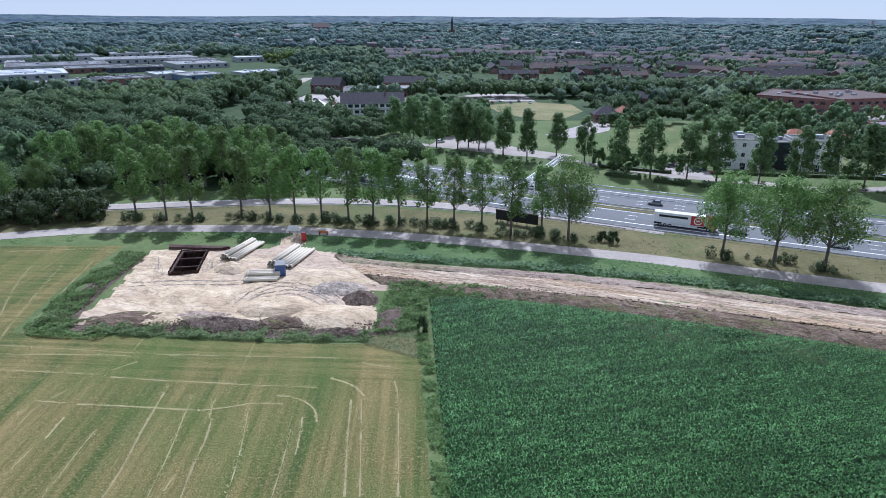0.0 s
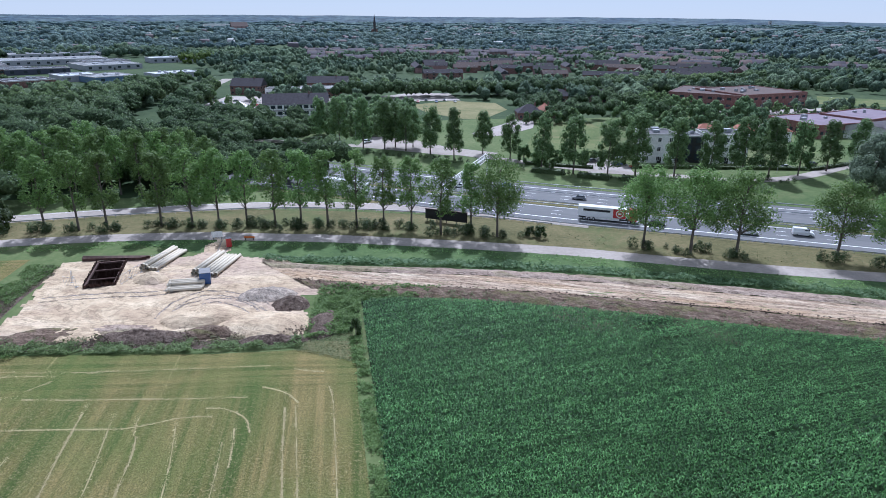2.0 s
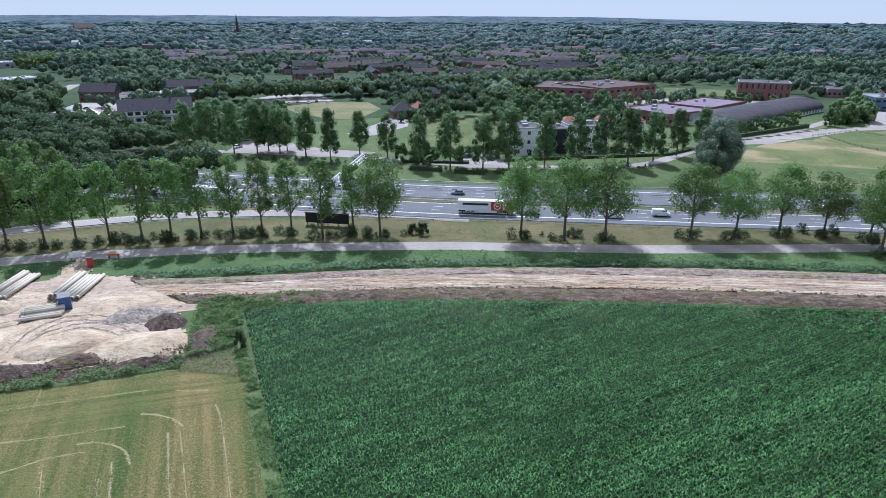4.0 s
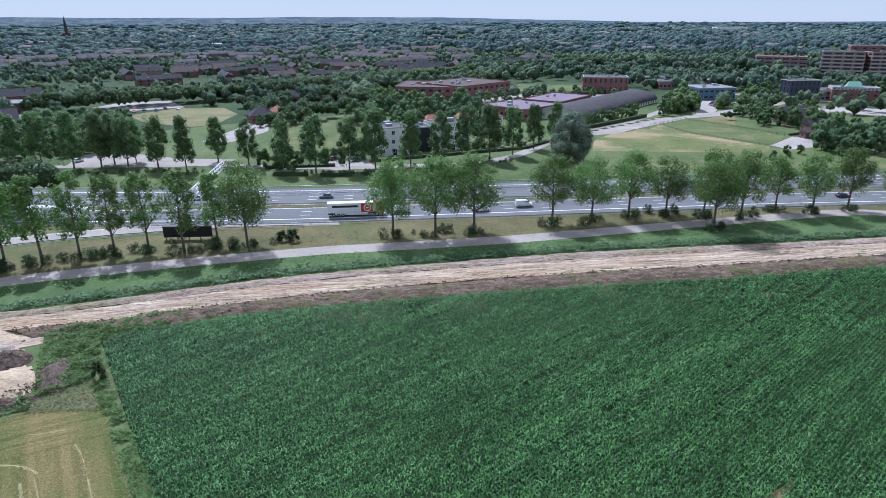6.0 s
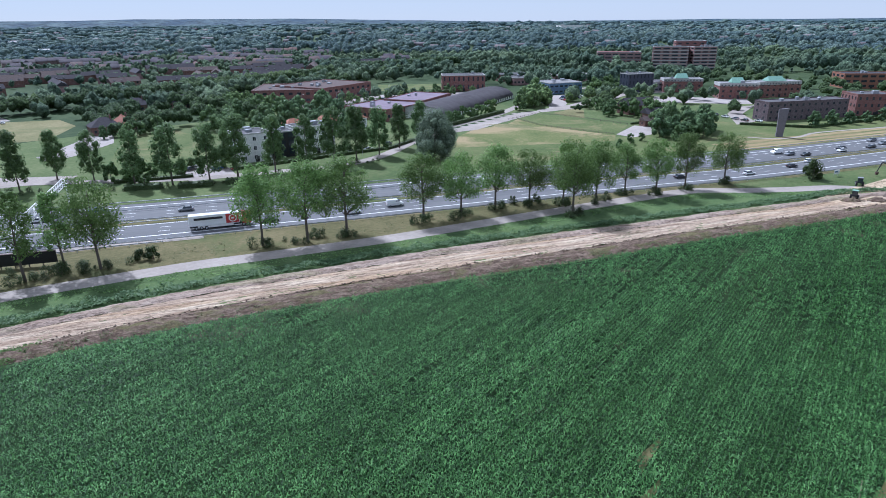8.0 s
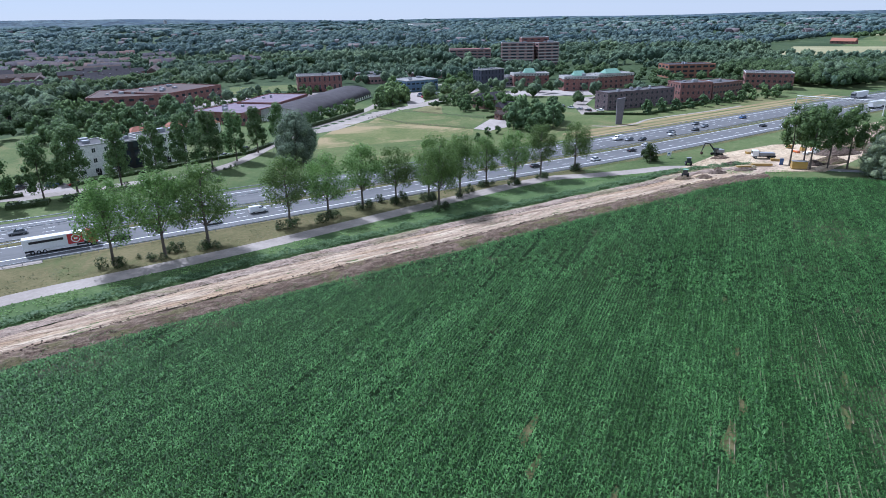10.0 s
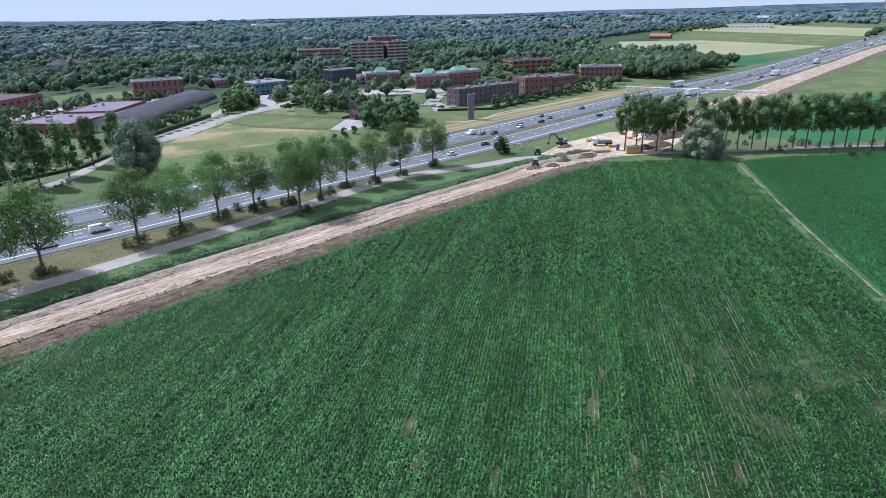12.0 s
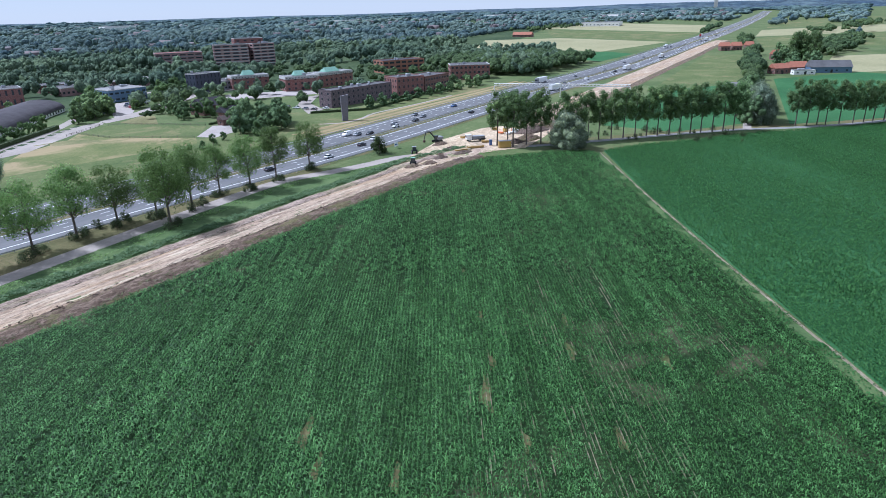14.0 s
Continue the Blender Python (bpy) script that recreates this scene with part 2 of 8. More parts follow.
M["roofdark"] = plain_mat("dark_tiles", (0.06, 0.055, 0.062), 0.8, scale=0.8, spec=0.08)
M["roofbrown"] = plain_mat("brown_tiles", (0.115, 0.088, 0.082), 0.8, scale=0.8, spec=0.08)
M["roofred"] = plain_mat("red_tiles", (0.31, 0.12, 0.075), 0.8, scale=0.8)
M["roofbarrel"] = plain_mat("barrel_roof", (0.17, 0.155, 0.165), 0.7, scale=0.2, spec=0.15)
M["orange"] = plain_mat("orange_cladding", (0.27, 0.12, 0.075), 0.7)
M["brick"] = brick_mat("red_brick", (0.2, 0.09, 0.078))
M["brickpink"] = brick_mat("pink_brick", (0.27, 0.165, 0.155))
M["brickpurple"] = brick_mat("purple_brick", (0.12, 0.088, 0.098))
M["brickbrown"] = brick_mat("brown_brick", (0.16, 0.085, 0.07))
M["bluewall"] = plain_mat("blue_cladding", (0.10, 0.16, 0.24), 0.6)
M["darkwall"] = plain_mat("dark_blue_cladding", (0.045, 0.05, 0.075), 0.5)
M["green"] = plain_mat("green_copper", (0.22, 0.37, 0.29), 0.75, spec=0.1)
M["rust"] = plain_mat("rusty_sheet_piles", (0.085, 0.05, 0.04), 0.9, vary=0.5)
M["concrete"] = plain_mat("concrete", (0.42, 0.41, 0.39), 0.85)
M["pipe"] = plain_mat("grey_pipe", (0.52, 0.46, 0.36), 0.8, vary=0.12)
M["bark"] = plain_mat("bark", (0.12, 0.10, 0.08), 0.95, scale=4)
M["glass"], _nt, _b = node_mat("window_glass", 0.08, 0.6)
_b.inputs["Base Color"].default_value = (0.03, 0.04, 0.05, 1)
M["rubber"] = plain_mat("tyre_rubber", (0.02, 0.02, 0.02), 0.9)
M["red"] = paint_mat("red_paint", (0.45, 0.025, 0.03))
M["carwhite"] = paint_mat("white_paint", (0.78, 0.78, 0.78))
M["carblack"] = paint_mat("black_paint", (0.02, 0.02, 0.024))
M["cargrey"] = paint_mat("grey_paint", (0.22, 0.23, 0.25))
M["carblue"] = paint_mat("blue_paint", (0.03, 0.09, 0.25))
M["yellow"] = paint_mat("yellow_paint", (0.42, 0.27, 0.07))
M["signorange"] = paint_mat("orange_paint", (0.65, 0.16, 0.03))
M["leaf"] = leaf_mat("poplar_leaf", (0.1, 0.17, 0.047), (0.195, 0.3, 0.086), through=0.46)
M["leafdark"] = leaf_mat("wood_leaf", (0.078, 0.13, 0.058), (0.135, 0.205, 0.088), through=0.36)
M["leafmid"] = leaf_mat("lane_leaf", (0.1, 0.165, 0.064), (0.18, 0.272, 0.102), through=0.46)
M["leaftown"] = leaf_mat("garden_leaf", (0.078, 0.12, 0.074), (0.13, 0.185, 0.11), through=0.38)
# bluer than the near leaves: distance haze is put into the colour
M["leaffar"] = leaf_mat("hazed_far_leaf", (0.074, 0.118, 0.104), (0.128, 0.18, 0.15), through=0.35)
M["leafgrey"] = leaf_mat("willow_leaf", (0.115, 0.155, 0.1), (0.2, 0.25, 0.165), through=0.36)
M["leaflime"] = leaf_mat("young_leaf", (0.10, 0.16, 0.035), (0.17, 0.24, 0.06))
M["shrub"] = leaf_mat("shrub_leaf", (0.04, 0.062, 0.024), (0.085, 0.12, 0.045))
M["reed"] = leaf_mat("reed_leaf", (0.13, 0.235, 0.1), (0.24, 0.37, 0.185), through=0.45)
M["shrubby"] = leaf_mat("rank_weed_leaf", (0.125, 0.19, 0.066), (0.25, 0.34, 0.132), through=0.45)
M["grassy"] = leaf_mat("grass_blade", (0.115, 0.2, 0.055), (0.22, 0.34, 0.105), through=0.45)
M["weed"] = leaf_mat("weed_leaf", (0.085, 0.11, 0.04), (0.22, 0.225, 0.11), through=0.4)
M["maize"] = leaf_mat("maize_leaf", (0.02, 0.07, 0.017), (0.11, 0.285, 0.072), rough=0.53, through=0.22, spec=0.16)
_nt = M["maize"].node_tree
_hs = next(n for n in _nt.nodes if n.type == "HUE_SAT")
_band = noise_tex(_nt, coords(_nt, (0.035, 0.32, 1), radians(-11)), 1.0, 3, 0.6, 0.3)
_tone = mix(_nt, 1.0, _hs.outputs[0], ramp(_nt, _band, [(0.38, (0.7, 0.73, 0.68)), (0.62, (1.3, 1.25, 1.38))]), "MULTIPLY")
_clump = noise_tex(_nt, coords(_nt, (0.42, 1.5, 1), radians(-11)), 1.0, 3, 0.7)
_tone = mix(_nt, 1.0, _tone, ramp(_nt, _clump, [(0.36, (0.52, 0.57, 0.52)), (0.5, (0.95, 0.97, 0.95)), (0.63, (1.55, 1.4, 1.6))]), "MULTIPLY")
for _l in list(_hs.outputs[0].links):
    if _l.to_node.type != "MIX":
        _nt.links.new(_tone, _l.to_socket)
M["maizelight"] = leaf_mat("young_crop_leaf", (0.024, 0.088, 0.022), (0.075, 0.2, 0.056), rough=0.6, spec=0.12)
M["greystone"] = plain_mat("grey_stone", (0.15, 0.14, 0.155), 0.7)
M["darkstone"] = plain_mat("dark_stone", (0.06, 0.052, 0.052), 0.7)
M["strawbed"] = ground_mat("straw_bed", (0.17, 0.15, 0.066), (0.25, 0.215, 0.105), (0.35, 0.3, 0.165), 0.4, 3.5)
M["straw"] = leaf_mat("straw", (0.24, 0.2, 0.1), (0.42, 0.36, 0.2), rough=0.9, through=0.1)
# crown masses, each with canopy_mat's painted gap shade
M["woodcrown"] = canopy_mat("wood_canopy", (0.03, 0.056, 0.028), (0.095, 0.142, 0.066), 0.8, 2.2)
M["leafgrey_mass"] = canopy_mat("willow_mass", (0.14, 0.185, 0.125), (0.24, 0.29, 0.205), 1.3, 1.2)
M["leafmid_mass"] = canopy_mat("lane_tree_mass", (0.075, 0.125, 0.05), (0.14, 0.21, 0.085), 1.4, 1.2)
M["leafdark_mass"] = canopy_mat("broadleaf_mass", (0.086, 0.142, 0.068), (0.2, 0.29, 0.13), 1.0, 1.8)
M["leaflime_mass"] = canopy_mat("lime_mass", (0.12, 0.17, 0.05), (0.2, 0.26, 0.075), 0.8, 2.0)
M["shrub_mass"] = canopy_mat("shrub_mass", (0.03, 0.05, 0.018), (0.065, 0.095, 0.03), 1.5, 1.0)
# blue-grey lift stands for the haze over the far woods
M["canopy"] = canopy_mat("hazed_far_canopy", (0.066, 0.108, 0.125), (0.155, 0.212, 0.212), 0.3, 4.0)
M["towncrown"] = canopy_mat("town_canopy", (0.055, 0.094, 0.072), (0.155, 0.215, 0.145), 0.6, 2.6)
M["roofwhite"] = plain_mat("white_sheet_roof", (0.46, 0.48, 0.50), 0.6, scale=0.12, spec=0.2)
# hills coloured blue for the haze in front of them
M["hill"] = canopy_mat("hazed_far_hills", (0.055, 0.082, 0.115), (0.068, 0.098, 0.132), 0.02, 0.3)


# ---- building helpers ----
def arrays_mesh(name, verts, faces, smooth=False):
    """A mesh from an array of points and an array of equal-sided faces."""
    verts = np.asarray(verts, np.float32)
    faces = np.asarray(faces, np.int32)
    me = bpy.data.meshes.new(name)
    k = faces.shape[1]
    me.vertices.add(len(verts))
    me.vertices.foreach_set("co", verts.ravel())
    me.loops.add(faces.size)
    me.loops.foreach_set("vertex_index", faces.ravel())
    me.polygons.add(len(faces))
    me.polygons.foreach_set("loop_start", np.arange(0, faces.size, k, dtype=np.int32))
    if smooth:
        me.polygons.foreach_set("use_smooth", np.ones(len(faces), bool))
    me.update(calc_edges=True)
    return me


def put(name, me, material, parent=None, label="", m=None):
    """A mesh object, at top level or under a parent."""
    if not me.materials:
        me.materials.append(M[material] if isinstance(material, str) else material)
    ob = new(name, me)
    if parent:
        ob.parent = parent
    if m is not None:
        ob.matrix_basis = m
    if label:
        tagged(ob, label)
    return ob


def part(name, bm, material, parent=None, label=""):
    """Links a bmesh as one mesh object under a thing or a part."""
    me = bpy.data.meshes.new(name)
    bmesh.ops.recalc_face_normals(bm, faces=bm.faces)
    bm.to_mesh(me)
    bm.free()
    return put(name, me, material, parent, label)


def empty(name, m, label, category, group=""):
    ob = new(name)
    ob.matrix_basis = m
    return tagged(ob, label, category, group)


def box(bm, x0, x1, y0, y1, z0, z1, bevel=0.0):
    r = bmesh.ops.create_cube(bm, size=1)
    bmesh.ops.scale(bm, vec=(x1 - x0, y1 - y0, z1 - z0), verts=r["verts"])
    bmesh.ops.translate(bm, vec=((x0 + x1) / 2, (y0 + y1) / 2, (z0 + z1) / 2), verts=r["verts"])
    if bevel:
        es = list({e for v in r["verts"] for e in v.link_edges})
        bmesh.ops.bevel(bm, geom=es, offset=bevel, segments=1, affect="EDGES")
    return bm


def boxes(*rows):
    bm = bmesh.new()
    for r in rows:
        box(bm, *r)
    return bm


def cyl(bm, p0, p1, r0, r1=None, n=8, caps=True):
    p0, p1 = Vector(p0), Vector(p1)
    r1 = r0 if r1 is None else r1
    res = bmesh.ops.create_cone(bm, cap_ends=caps, segments=n, radius1=r0, radius2=max(r1, 1e-4), depth=(p1 - p0).length)
    turn = (p1 - p0).to_track_quat("Z", "Y").to_matrix().to_4x4()
    bmesh.ops.transform(bm, matrix=Matrix.Translation((p0 + p1) / 2) @ turn, verts=res["verts"])
    return bm


def prism(bm, pts, z0, z1):
    """An upright prism over a plan outline."""
    lo = [bm.verts.new((x, y, z0)) for x, y in pts]
    hi = [bm.verts.new((x, y, z1)) for x, y in pts]
    bm.faces.new(hi)
    bm.faces.new(lo[::-1])
    for i in range(len(pts)):
        j = (i + 1) % len(pts)
        bm.faces.new((lo[i], lo[j], hi[j], hi[i]))
    return bm


def smooth_line(pts, step=6.0):
    """Points along a smooth line through the given ones."""
    p = np.array(pts, float)
    p = np.vstack([2 * p[0] - p[1], p, 2 * p[-1] - p[-2]])
    out = []
    for i in range(1, len(p) - 2):
        a, b, c, d = p[i - 1:i + 3]
        n = max(2, int(np.linalg.norm(c - b) / step))
        for k in range(n):
            t = k / n
            out.append(0.5 * ((2 * b) + (c - a) * t + (2 * a - 5 * b + 4 * c - d) * t * t + (3 * b - a - 3 * c + d) * t ** 3))
    out.append(p[-2])
    return np.array(out)


def normals_of(line):
    t = np.gradient(line, axis=0)
    t /= np.linalg.norm(t, axis=1)[:, None]
    return np.stack([-t[:, 1], t[:, 0]], 1)


def offset(line, d):
    return line + normals_of(line) * d


def strip_mesh(name, left, right, z, across=1, relief=None):
    """A sheet between two lines of equal length."""
    n = len(left)
    u = np.linspace(0, 1, across + 1)
    p = left[:, None, :] * (1 - u)[None, :, None] + right[:, None, :] * u[None, :, None]
    zz = np.full((n, across + 1), float(z))
    if relief:
        for i in range(n):
            for j in range(across + 1):
                zz[i, j] += relief(p[i, j, 0], p[i, j, 1], u[j])
    v = np.dstack([p, zz]).reshape(-1, 3)
    i, j = np.meshgrid(np.arange(n - 1), np.arange(across), indexing="ij")
    a = (i * (across + 1) + j).ravel()
    return arrays_mesh(name, v, np.stack([a, a + 1, a + across + 2, a + across + 1], 1)[:, ::-1])


def sheet(name, pts, z, material, label, category="ground"):
    """A flat piece of ground cover with a low edge."""
    bm = bmesh.new()
    f = bm.faces.new([bm.verts.new((x, y, z)) for x, y in pts])
    f.normal_update()
    if f.normal.z < 0:
        f.normal_flip()
    bmesh.ops.triangulate(bm, faces=bm.faces, ngon_method="EAR_CLIP")
    me = bpy.data.meshes.new(name)
    bm.to_mesh(me)
    bm.free()
    return tagged(put(name, me, material), label, category, kind="structure")


def inside(pts, x, y):
    """Which of the points (x, y) lie in the outline."""
    x, y = np.asarray(x, float), np.asarray(y, float)
    r = np.zeros(x.shape, bool)
    n = len(pts)
    for i in range(n):
        (x0, y0), (x1, y1) = pts[i], pts[(i + 1) % n]
        if y0 == y1:
            continue
        c = ((y0 > y) != (y1 > y)) & (x < (x1 - x0) * (y - y0) / (y1 - y0) + x0)
        r ^= c
    return r


def wave(x, y, s, seed=0.0):
    return noise.noise(Vector((x * s, y * s, seed)))

# ---- ground, roads, fields ----
PIT = pose(-58.7, 135.9, 0, 0, 0, 10)   # the sheet-piled pit: its centre and turn
PIT_W, PIT_L = 6.2, 14.6
hole = [PIT @ Vector((sx * PIT_W / 2, sy * PIT_L / 2, 0)) for sx, sy in ((-1, -1), (1, -1), (1, 1), (-1, 1))]
bm = bmesh.new()
rim = [bm.verts.new((4940 * math.cos(a), 4940 * math.sin(a), 0)) for a in np.linspace(0, 2 * math.pi, 97)[:-1]]
inner = [bm.verts.new((p.x, p.y, 0)) for p in hole]
edges = [bm.edges.new((l[i], l[(i + 1) % len(l)])) for l in (rim, inner) for i in range(len(l))]
bmesh.ops.triangle_fill(bm, use_beauty=True, use_dissolve=False, edges=edges)
for f in bm.faces:
    if f.normal.z < 0:
        f.normal_flip()
tagged(part("ground", bm, "ground"), "flat green and dry grassland reaching to the horizon", "ground", kind="structure")

MW = smooth_line([(-420, 455), (-250, 340), (-100, 247), (-30, 206), (37, 168.5), (91, 143.5), (170, 108), (238, 75.5), (336, 37), (437, -3.5), (538, -47), (623, -80), (761, -127), (1012, -212), (1317, -315), (1700, -440), (2400, -660), (3400, -960)], 8)


def ribbon(name, line, d0, d1, z, material, label, category, parent=None):
    ob = put(name, strip_mesh(name, offset(line, d0), offset(line, d1), z), material, parent)
    return tagged(ob, label, category, kind="structure")


ribbon("motorway", MW, 1.0, 16.6, 0.10, "motorway", "grey asphalt motorway carriageway with white lane lines", "road")
ribbon("motorway", MW, 21.0, 39.6, 0.10, "motorway", "grey asphalt motorway carriageway with a wide exit lane", "road")
ribbon("median", MW, 16.6, 21.0, 0.07, "dry", "dry grass median strip between the carriageways", "verge")
ribbon("verge", MW, -1.6, 1.0, 0.06, "dry", "dry grass edge beside the motorway", "verge")


def paint_lines(line, d, w, on=None, off=0.0, z=0.115, reach=None):
    """A painted road line, whole or dashed."""
    dist = np.concatenate([[0], np.cumsum(np.linalg.norm(np.diff(line, axis=0), axis=1))])
    a = offset(line, d - w / 2)
    b = offset(line, d + w / 2)

    def at(arr, s):
        return np.array([np.interp(s, dist, arr[:, 0]), np.interp(s, dist, arr[:, 1])])
    v, f = [], []
    s, end = 0.0, dist[-1] if reach is None else reach
    step = on if on else 12.0
    while s + step < end:
        k = len(v)
        for q, arr in ((s, a), (s + step, a), (s + step, b), (s, b)):
            v.append((*at(arr, q), z))
        f.append((k, k + 1, k + 2, k + 3))
        s += step + off
    return np.array(v), np.array(f)


def join(rows):
    vs, fs, n = [], [], 0
    for v, f in rows:
        vs.append(v)
        fs.append(f + n)
        n += len(v)
    return np.vstack(vs), np.vstack(fs)


v, f = join([paint_lines(MW, 5.2, 0.45), paint_lines(MW, 15.9, 0.32), paint_lines(MW, 21.8, 0.32), paint_lines(MW, 36.3, 0.4), paint_lines(MW, 1.7, 0.25)])
tagged(put("edge_lines", arrays_mesh("edge_lines", v, f), "line"), "white painted edge lines on the motorway", "road marking", kind="structure")
v, f = join([paint_lines(MW, 8.8, 0.22, 3.0, 9.0), paint_lines(MW, 12.4, 0.22, 3.0, 9.0), paint_lines(MW, 25.4, 0.22, 3.0, 9.0), paint_lines(MW, 29.0, 0.22, 3.0, 9.0), paint_lines(MW, 32.6, 0.34, 3.0, 3.0, reach=1500)])
tagged(put("lane_lines", arrays_mesh("lane_lines", v, f), "line"), "white dashed lane lines on the motorway", "road marking", kind="structure")


def guard_rail(line, d, s0, s1, side):
    """A steel guard rail: a beam on posts, from metre s0 to s1 of a line."""
    dist = np.concatenate([[0], np.cumsum(np.linalg.norm(np.diff(line, axis=0), axis=1))])
    o = offset(line, d)
    s = np.arange(s0, s1, 4.0)
    x, y = np.interp(s, dist, o[:, 0]), np.interp(s, dist, o[:, 1])
    rail = empty("guard_rail", pose(x[0], y[0], 0), "galvanised steel guard rail on posts beside the motorway", "guard rail", "motorway guard rails")
    c = np.stack([x - x[0], y - y[0]], 1)
    nn = normals_of(c)
    prof = [(0.0, 0.50), (0.07, 0.56), (0.02, 0.62), (0.07, 0.70), (0.0, 0.78), (-0.05, 0.78), (-0.05, 0.50)]
    v = np.array([[(*(c[i] + nn[i] * a * side), h) for a, h in prof] for i in range(len(c))])
    k = len(prof)
    i, j = np.meshgrid(np.arange(len(c) - 1), np.arange(k), indexing="ij")
    i, j = i.ravel(), j.ravel()
    put("beam", arrays_mesh("beam", v.reshape(-1, 3), np.stack([i * k + j, i * k + (j + 1) % k, (i + 1) * k + (j + 1) % k, (i + 1) * k + j], 1)), "galv", rail)
    pv, pf = [], []
    for p in c:
        q = len(pv)
        pv += [(p[0] + a, p[1] + b, h) for h in (0.0, 0.72) for a, b in ((-0.07, -0.07), (0.07, -0.07), (0.07, 0.07), (-0.07, 0.07))]
        pf += [(q, q + 1, q + 5, q + 4), (q + 1, q + 2, q + 6, q + 5), (q + 2, q + 3, q + 7, q + 6), (q + 3, q, q + 4, q + 7)]
    tagged(put("post_line", arrays_mesh("post_line", pv, pf), "galv", rail), kind="stuff")


for d, side in ((0.0, 1), (17.6, -1), (20.0, 1), (40.6, -1)):
    guard_rail(MW, d, 380, 1500, side)
guard_rail(MW, 31.2, 460, 640, 1)

SV_LINE = [(-330, 92), (-230, 122), (-160, 142), (-114.8, 154), (-95.5, 158.8), (-81, 160.3), (-63, 161), (-43, 160.3), (-27.4, 157.8), (-12.2, 155.4), (2.6, 152), (16.8, 148.5), (30.4, 144.8), (49, 139.3), (61, 134.6), (91.5, 123.2), (122, 114), (156, 103.8), (191, 92), (205, 80), (217, 70), (230, 60.5), (236.5, 50), (242, 38), (249.5, 26)]
SV = smooth_line(SV_LINE, 4)
ribbon("service_road", SV, -2.9, 2.9, 0.075, "path", "pale asphalt service road under a row of trees", "road")
RAMP = smooth_line([(-330, 120), (-240, 152), (-160, 170), (-95.5, 181), (-82.5, 183.2), (-66, 185.3), (-49, 186.9), (-32, 187.5), (-14, 186), (4, 182), (20, 177.2), (38, 170.5), (60, 160)], 4)
ribbon("slip_road", RAMP, -3.6, 3.6, 0.085, "path", "pale concrete slip road leading from the motorway", "road")
v, f = join([paint_lines(RAMP, -2.9, 0.16, z=0.1), paint_lines(RAMP, 2.9, 0.16, z=0.1)])
tagged(put("slip_road_lines", arrays_mesh("slip_road_lines", v, f), "line"), "white edge lines on the slip road", "road marking", kind="structure")
guard_rail(RAMP, -4.6, 150, 395, 1)

# verge between the service road and the motorway, and the lush strip towards the sand track
VG = smooth_line(SV_LINE[2:20], 6)
tagged(put("roadside_verge", strip_mesh("roadside_verge", offset(VG, 2.9), offset(VG, 24), 0.03), "dry"), "dry yellow-green grass verge below the motorway trees", "verge", kind="structure")
STRIP_F = smooth_line([(-26, 140), (0.7, 134.6), (22.4, 130.8), (46, 125.1), (71, 117), (97.6, 108), (124.4, 97), (152, 85), (177, 74.8), (200, 64.5), (222, 55.5), (236, 47), (250, 36)], 2.0)
EDGE = smooth_line([(-13, 123.5), (4, 117.5), (18.8, 114.6), (39.4, 108.4), (61.3, 101), (84, 92.4), (107.5, 82.5), (134.5, 72), (159, 62.5), (183, 52), (205, 43), (219, 36), (231, 27)], 2.0)
nn = 150
res = lambda l, n: np.stack([np.interp(np.linspace(0, len(l) - 1, n), np.arange(len(l)), l[:, i]) for i in (0, 1)], 1)
SF, SN = res(STRIP_F, nn), res(EDGE, nn)
lush_far = res(offset(smooth_line(SV_LINE[6:22], 4), -2.9), nn)
tagged(put("grass_strip", strip_mesh("grass_strip", lush_far, SF, 0.035), "lush"), "lush green grass strip between the service road and a sand track", "verge", kind="structure")


def track_relief(x, y, u):
    rut = 0.16 * math.sin(u * 40 + wave(x, y, 0.04) * 6) + 0.1 * math.sin(u * 73 + wave(x, y, 0.06, 2) * 6)
    return 0.06 + rut * 0.55 * min(1, u * 4) + 0.16 * wave(x, y, 0.3) * u + 0.1 * wave(x, y, 1.3, 6)


def berm_relief(x, y, u):
    return max(0.0, 0.9 * math.sin(math.pi * min(1, u * 1.05)) * (0.65 + 0.7 * wave(x, y, 0.12, 2)) + 0.45 * wave(x, y, 0.6, 3) + 0.2 * wave(x, y, 1.7, 5)) + 0.02


SF3, SN3 = res(STRIP_F, 330), res(EDGE, 330)
mid = SF3 * 0.36 + SN3 * 0.64
side = SF3 * 0.78 + SN3 * 0.22
tagged(put("rough_track_edge", strip_mesh("rough_track_edge", SF3, side, 0.04, 10, lambda x, y, u: 0.42 * min(1, u * 3) * (1 if u < 0.9 else 0.25) + 0.22 * wave(x, y, 0.3, 7) + 0.12 * wave(x, y, 1.1, 8)), "trackside"), "rough pinkish soil edge above the haul track", "soil", kind="structure")
tagged(put("sand_track", strip_mesh("sand_track", side, mid, 0.04, 22, track_relief), "track"), "pale sandy haul track with wheel ruts beside the crop", "track", kind="structure")
tagged(put("soil_berm", strip_mesh("soil_berm", mid, SN3, 0.05, 11, berm_relief), "soil"), "low berm of turned brown soil along the crop edge", "soil", kind="structure")

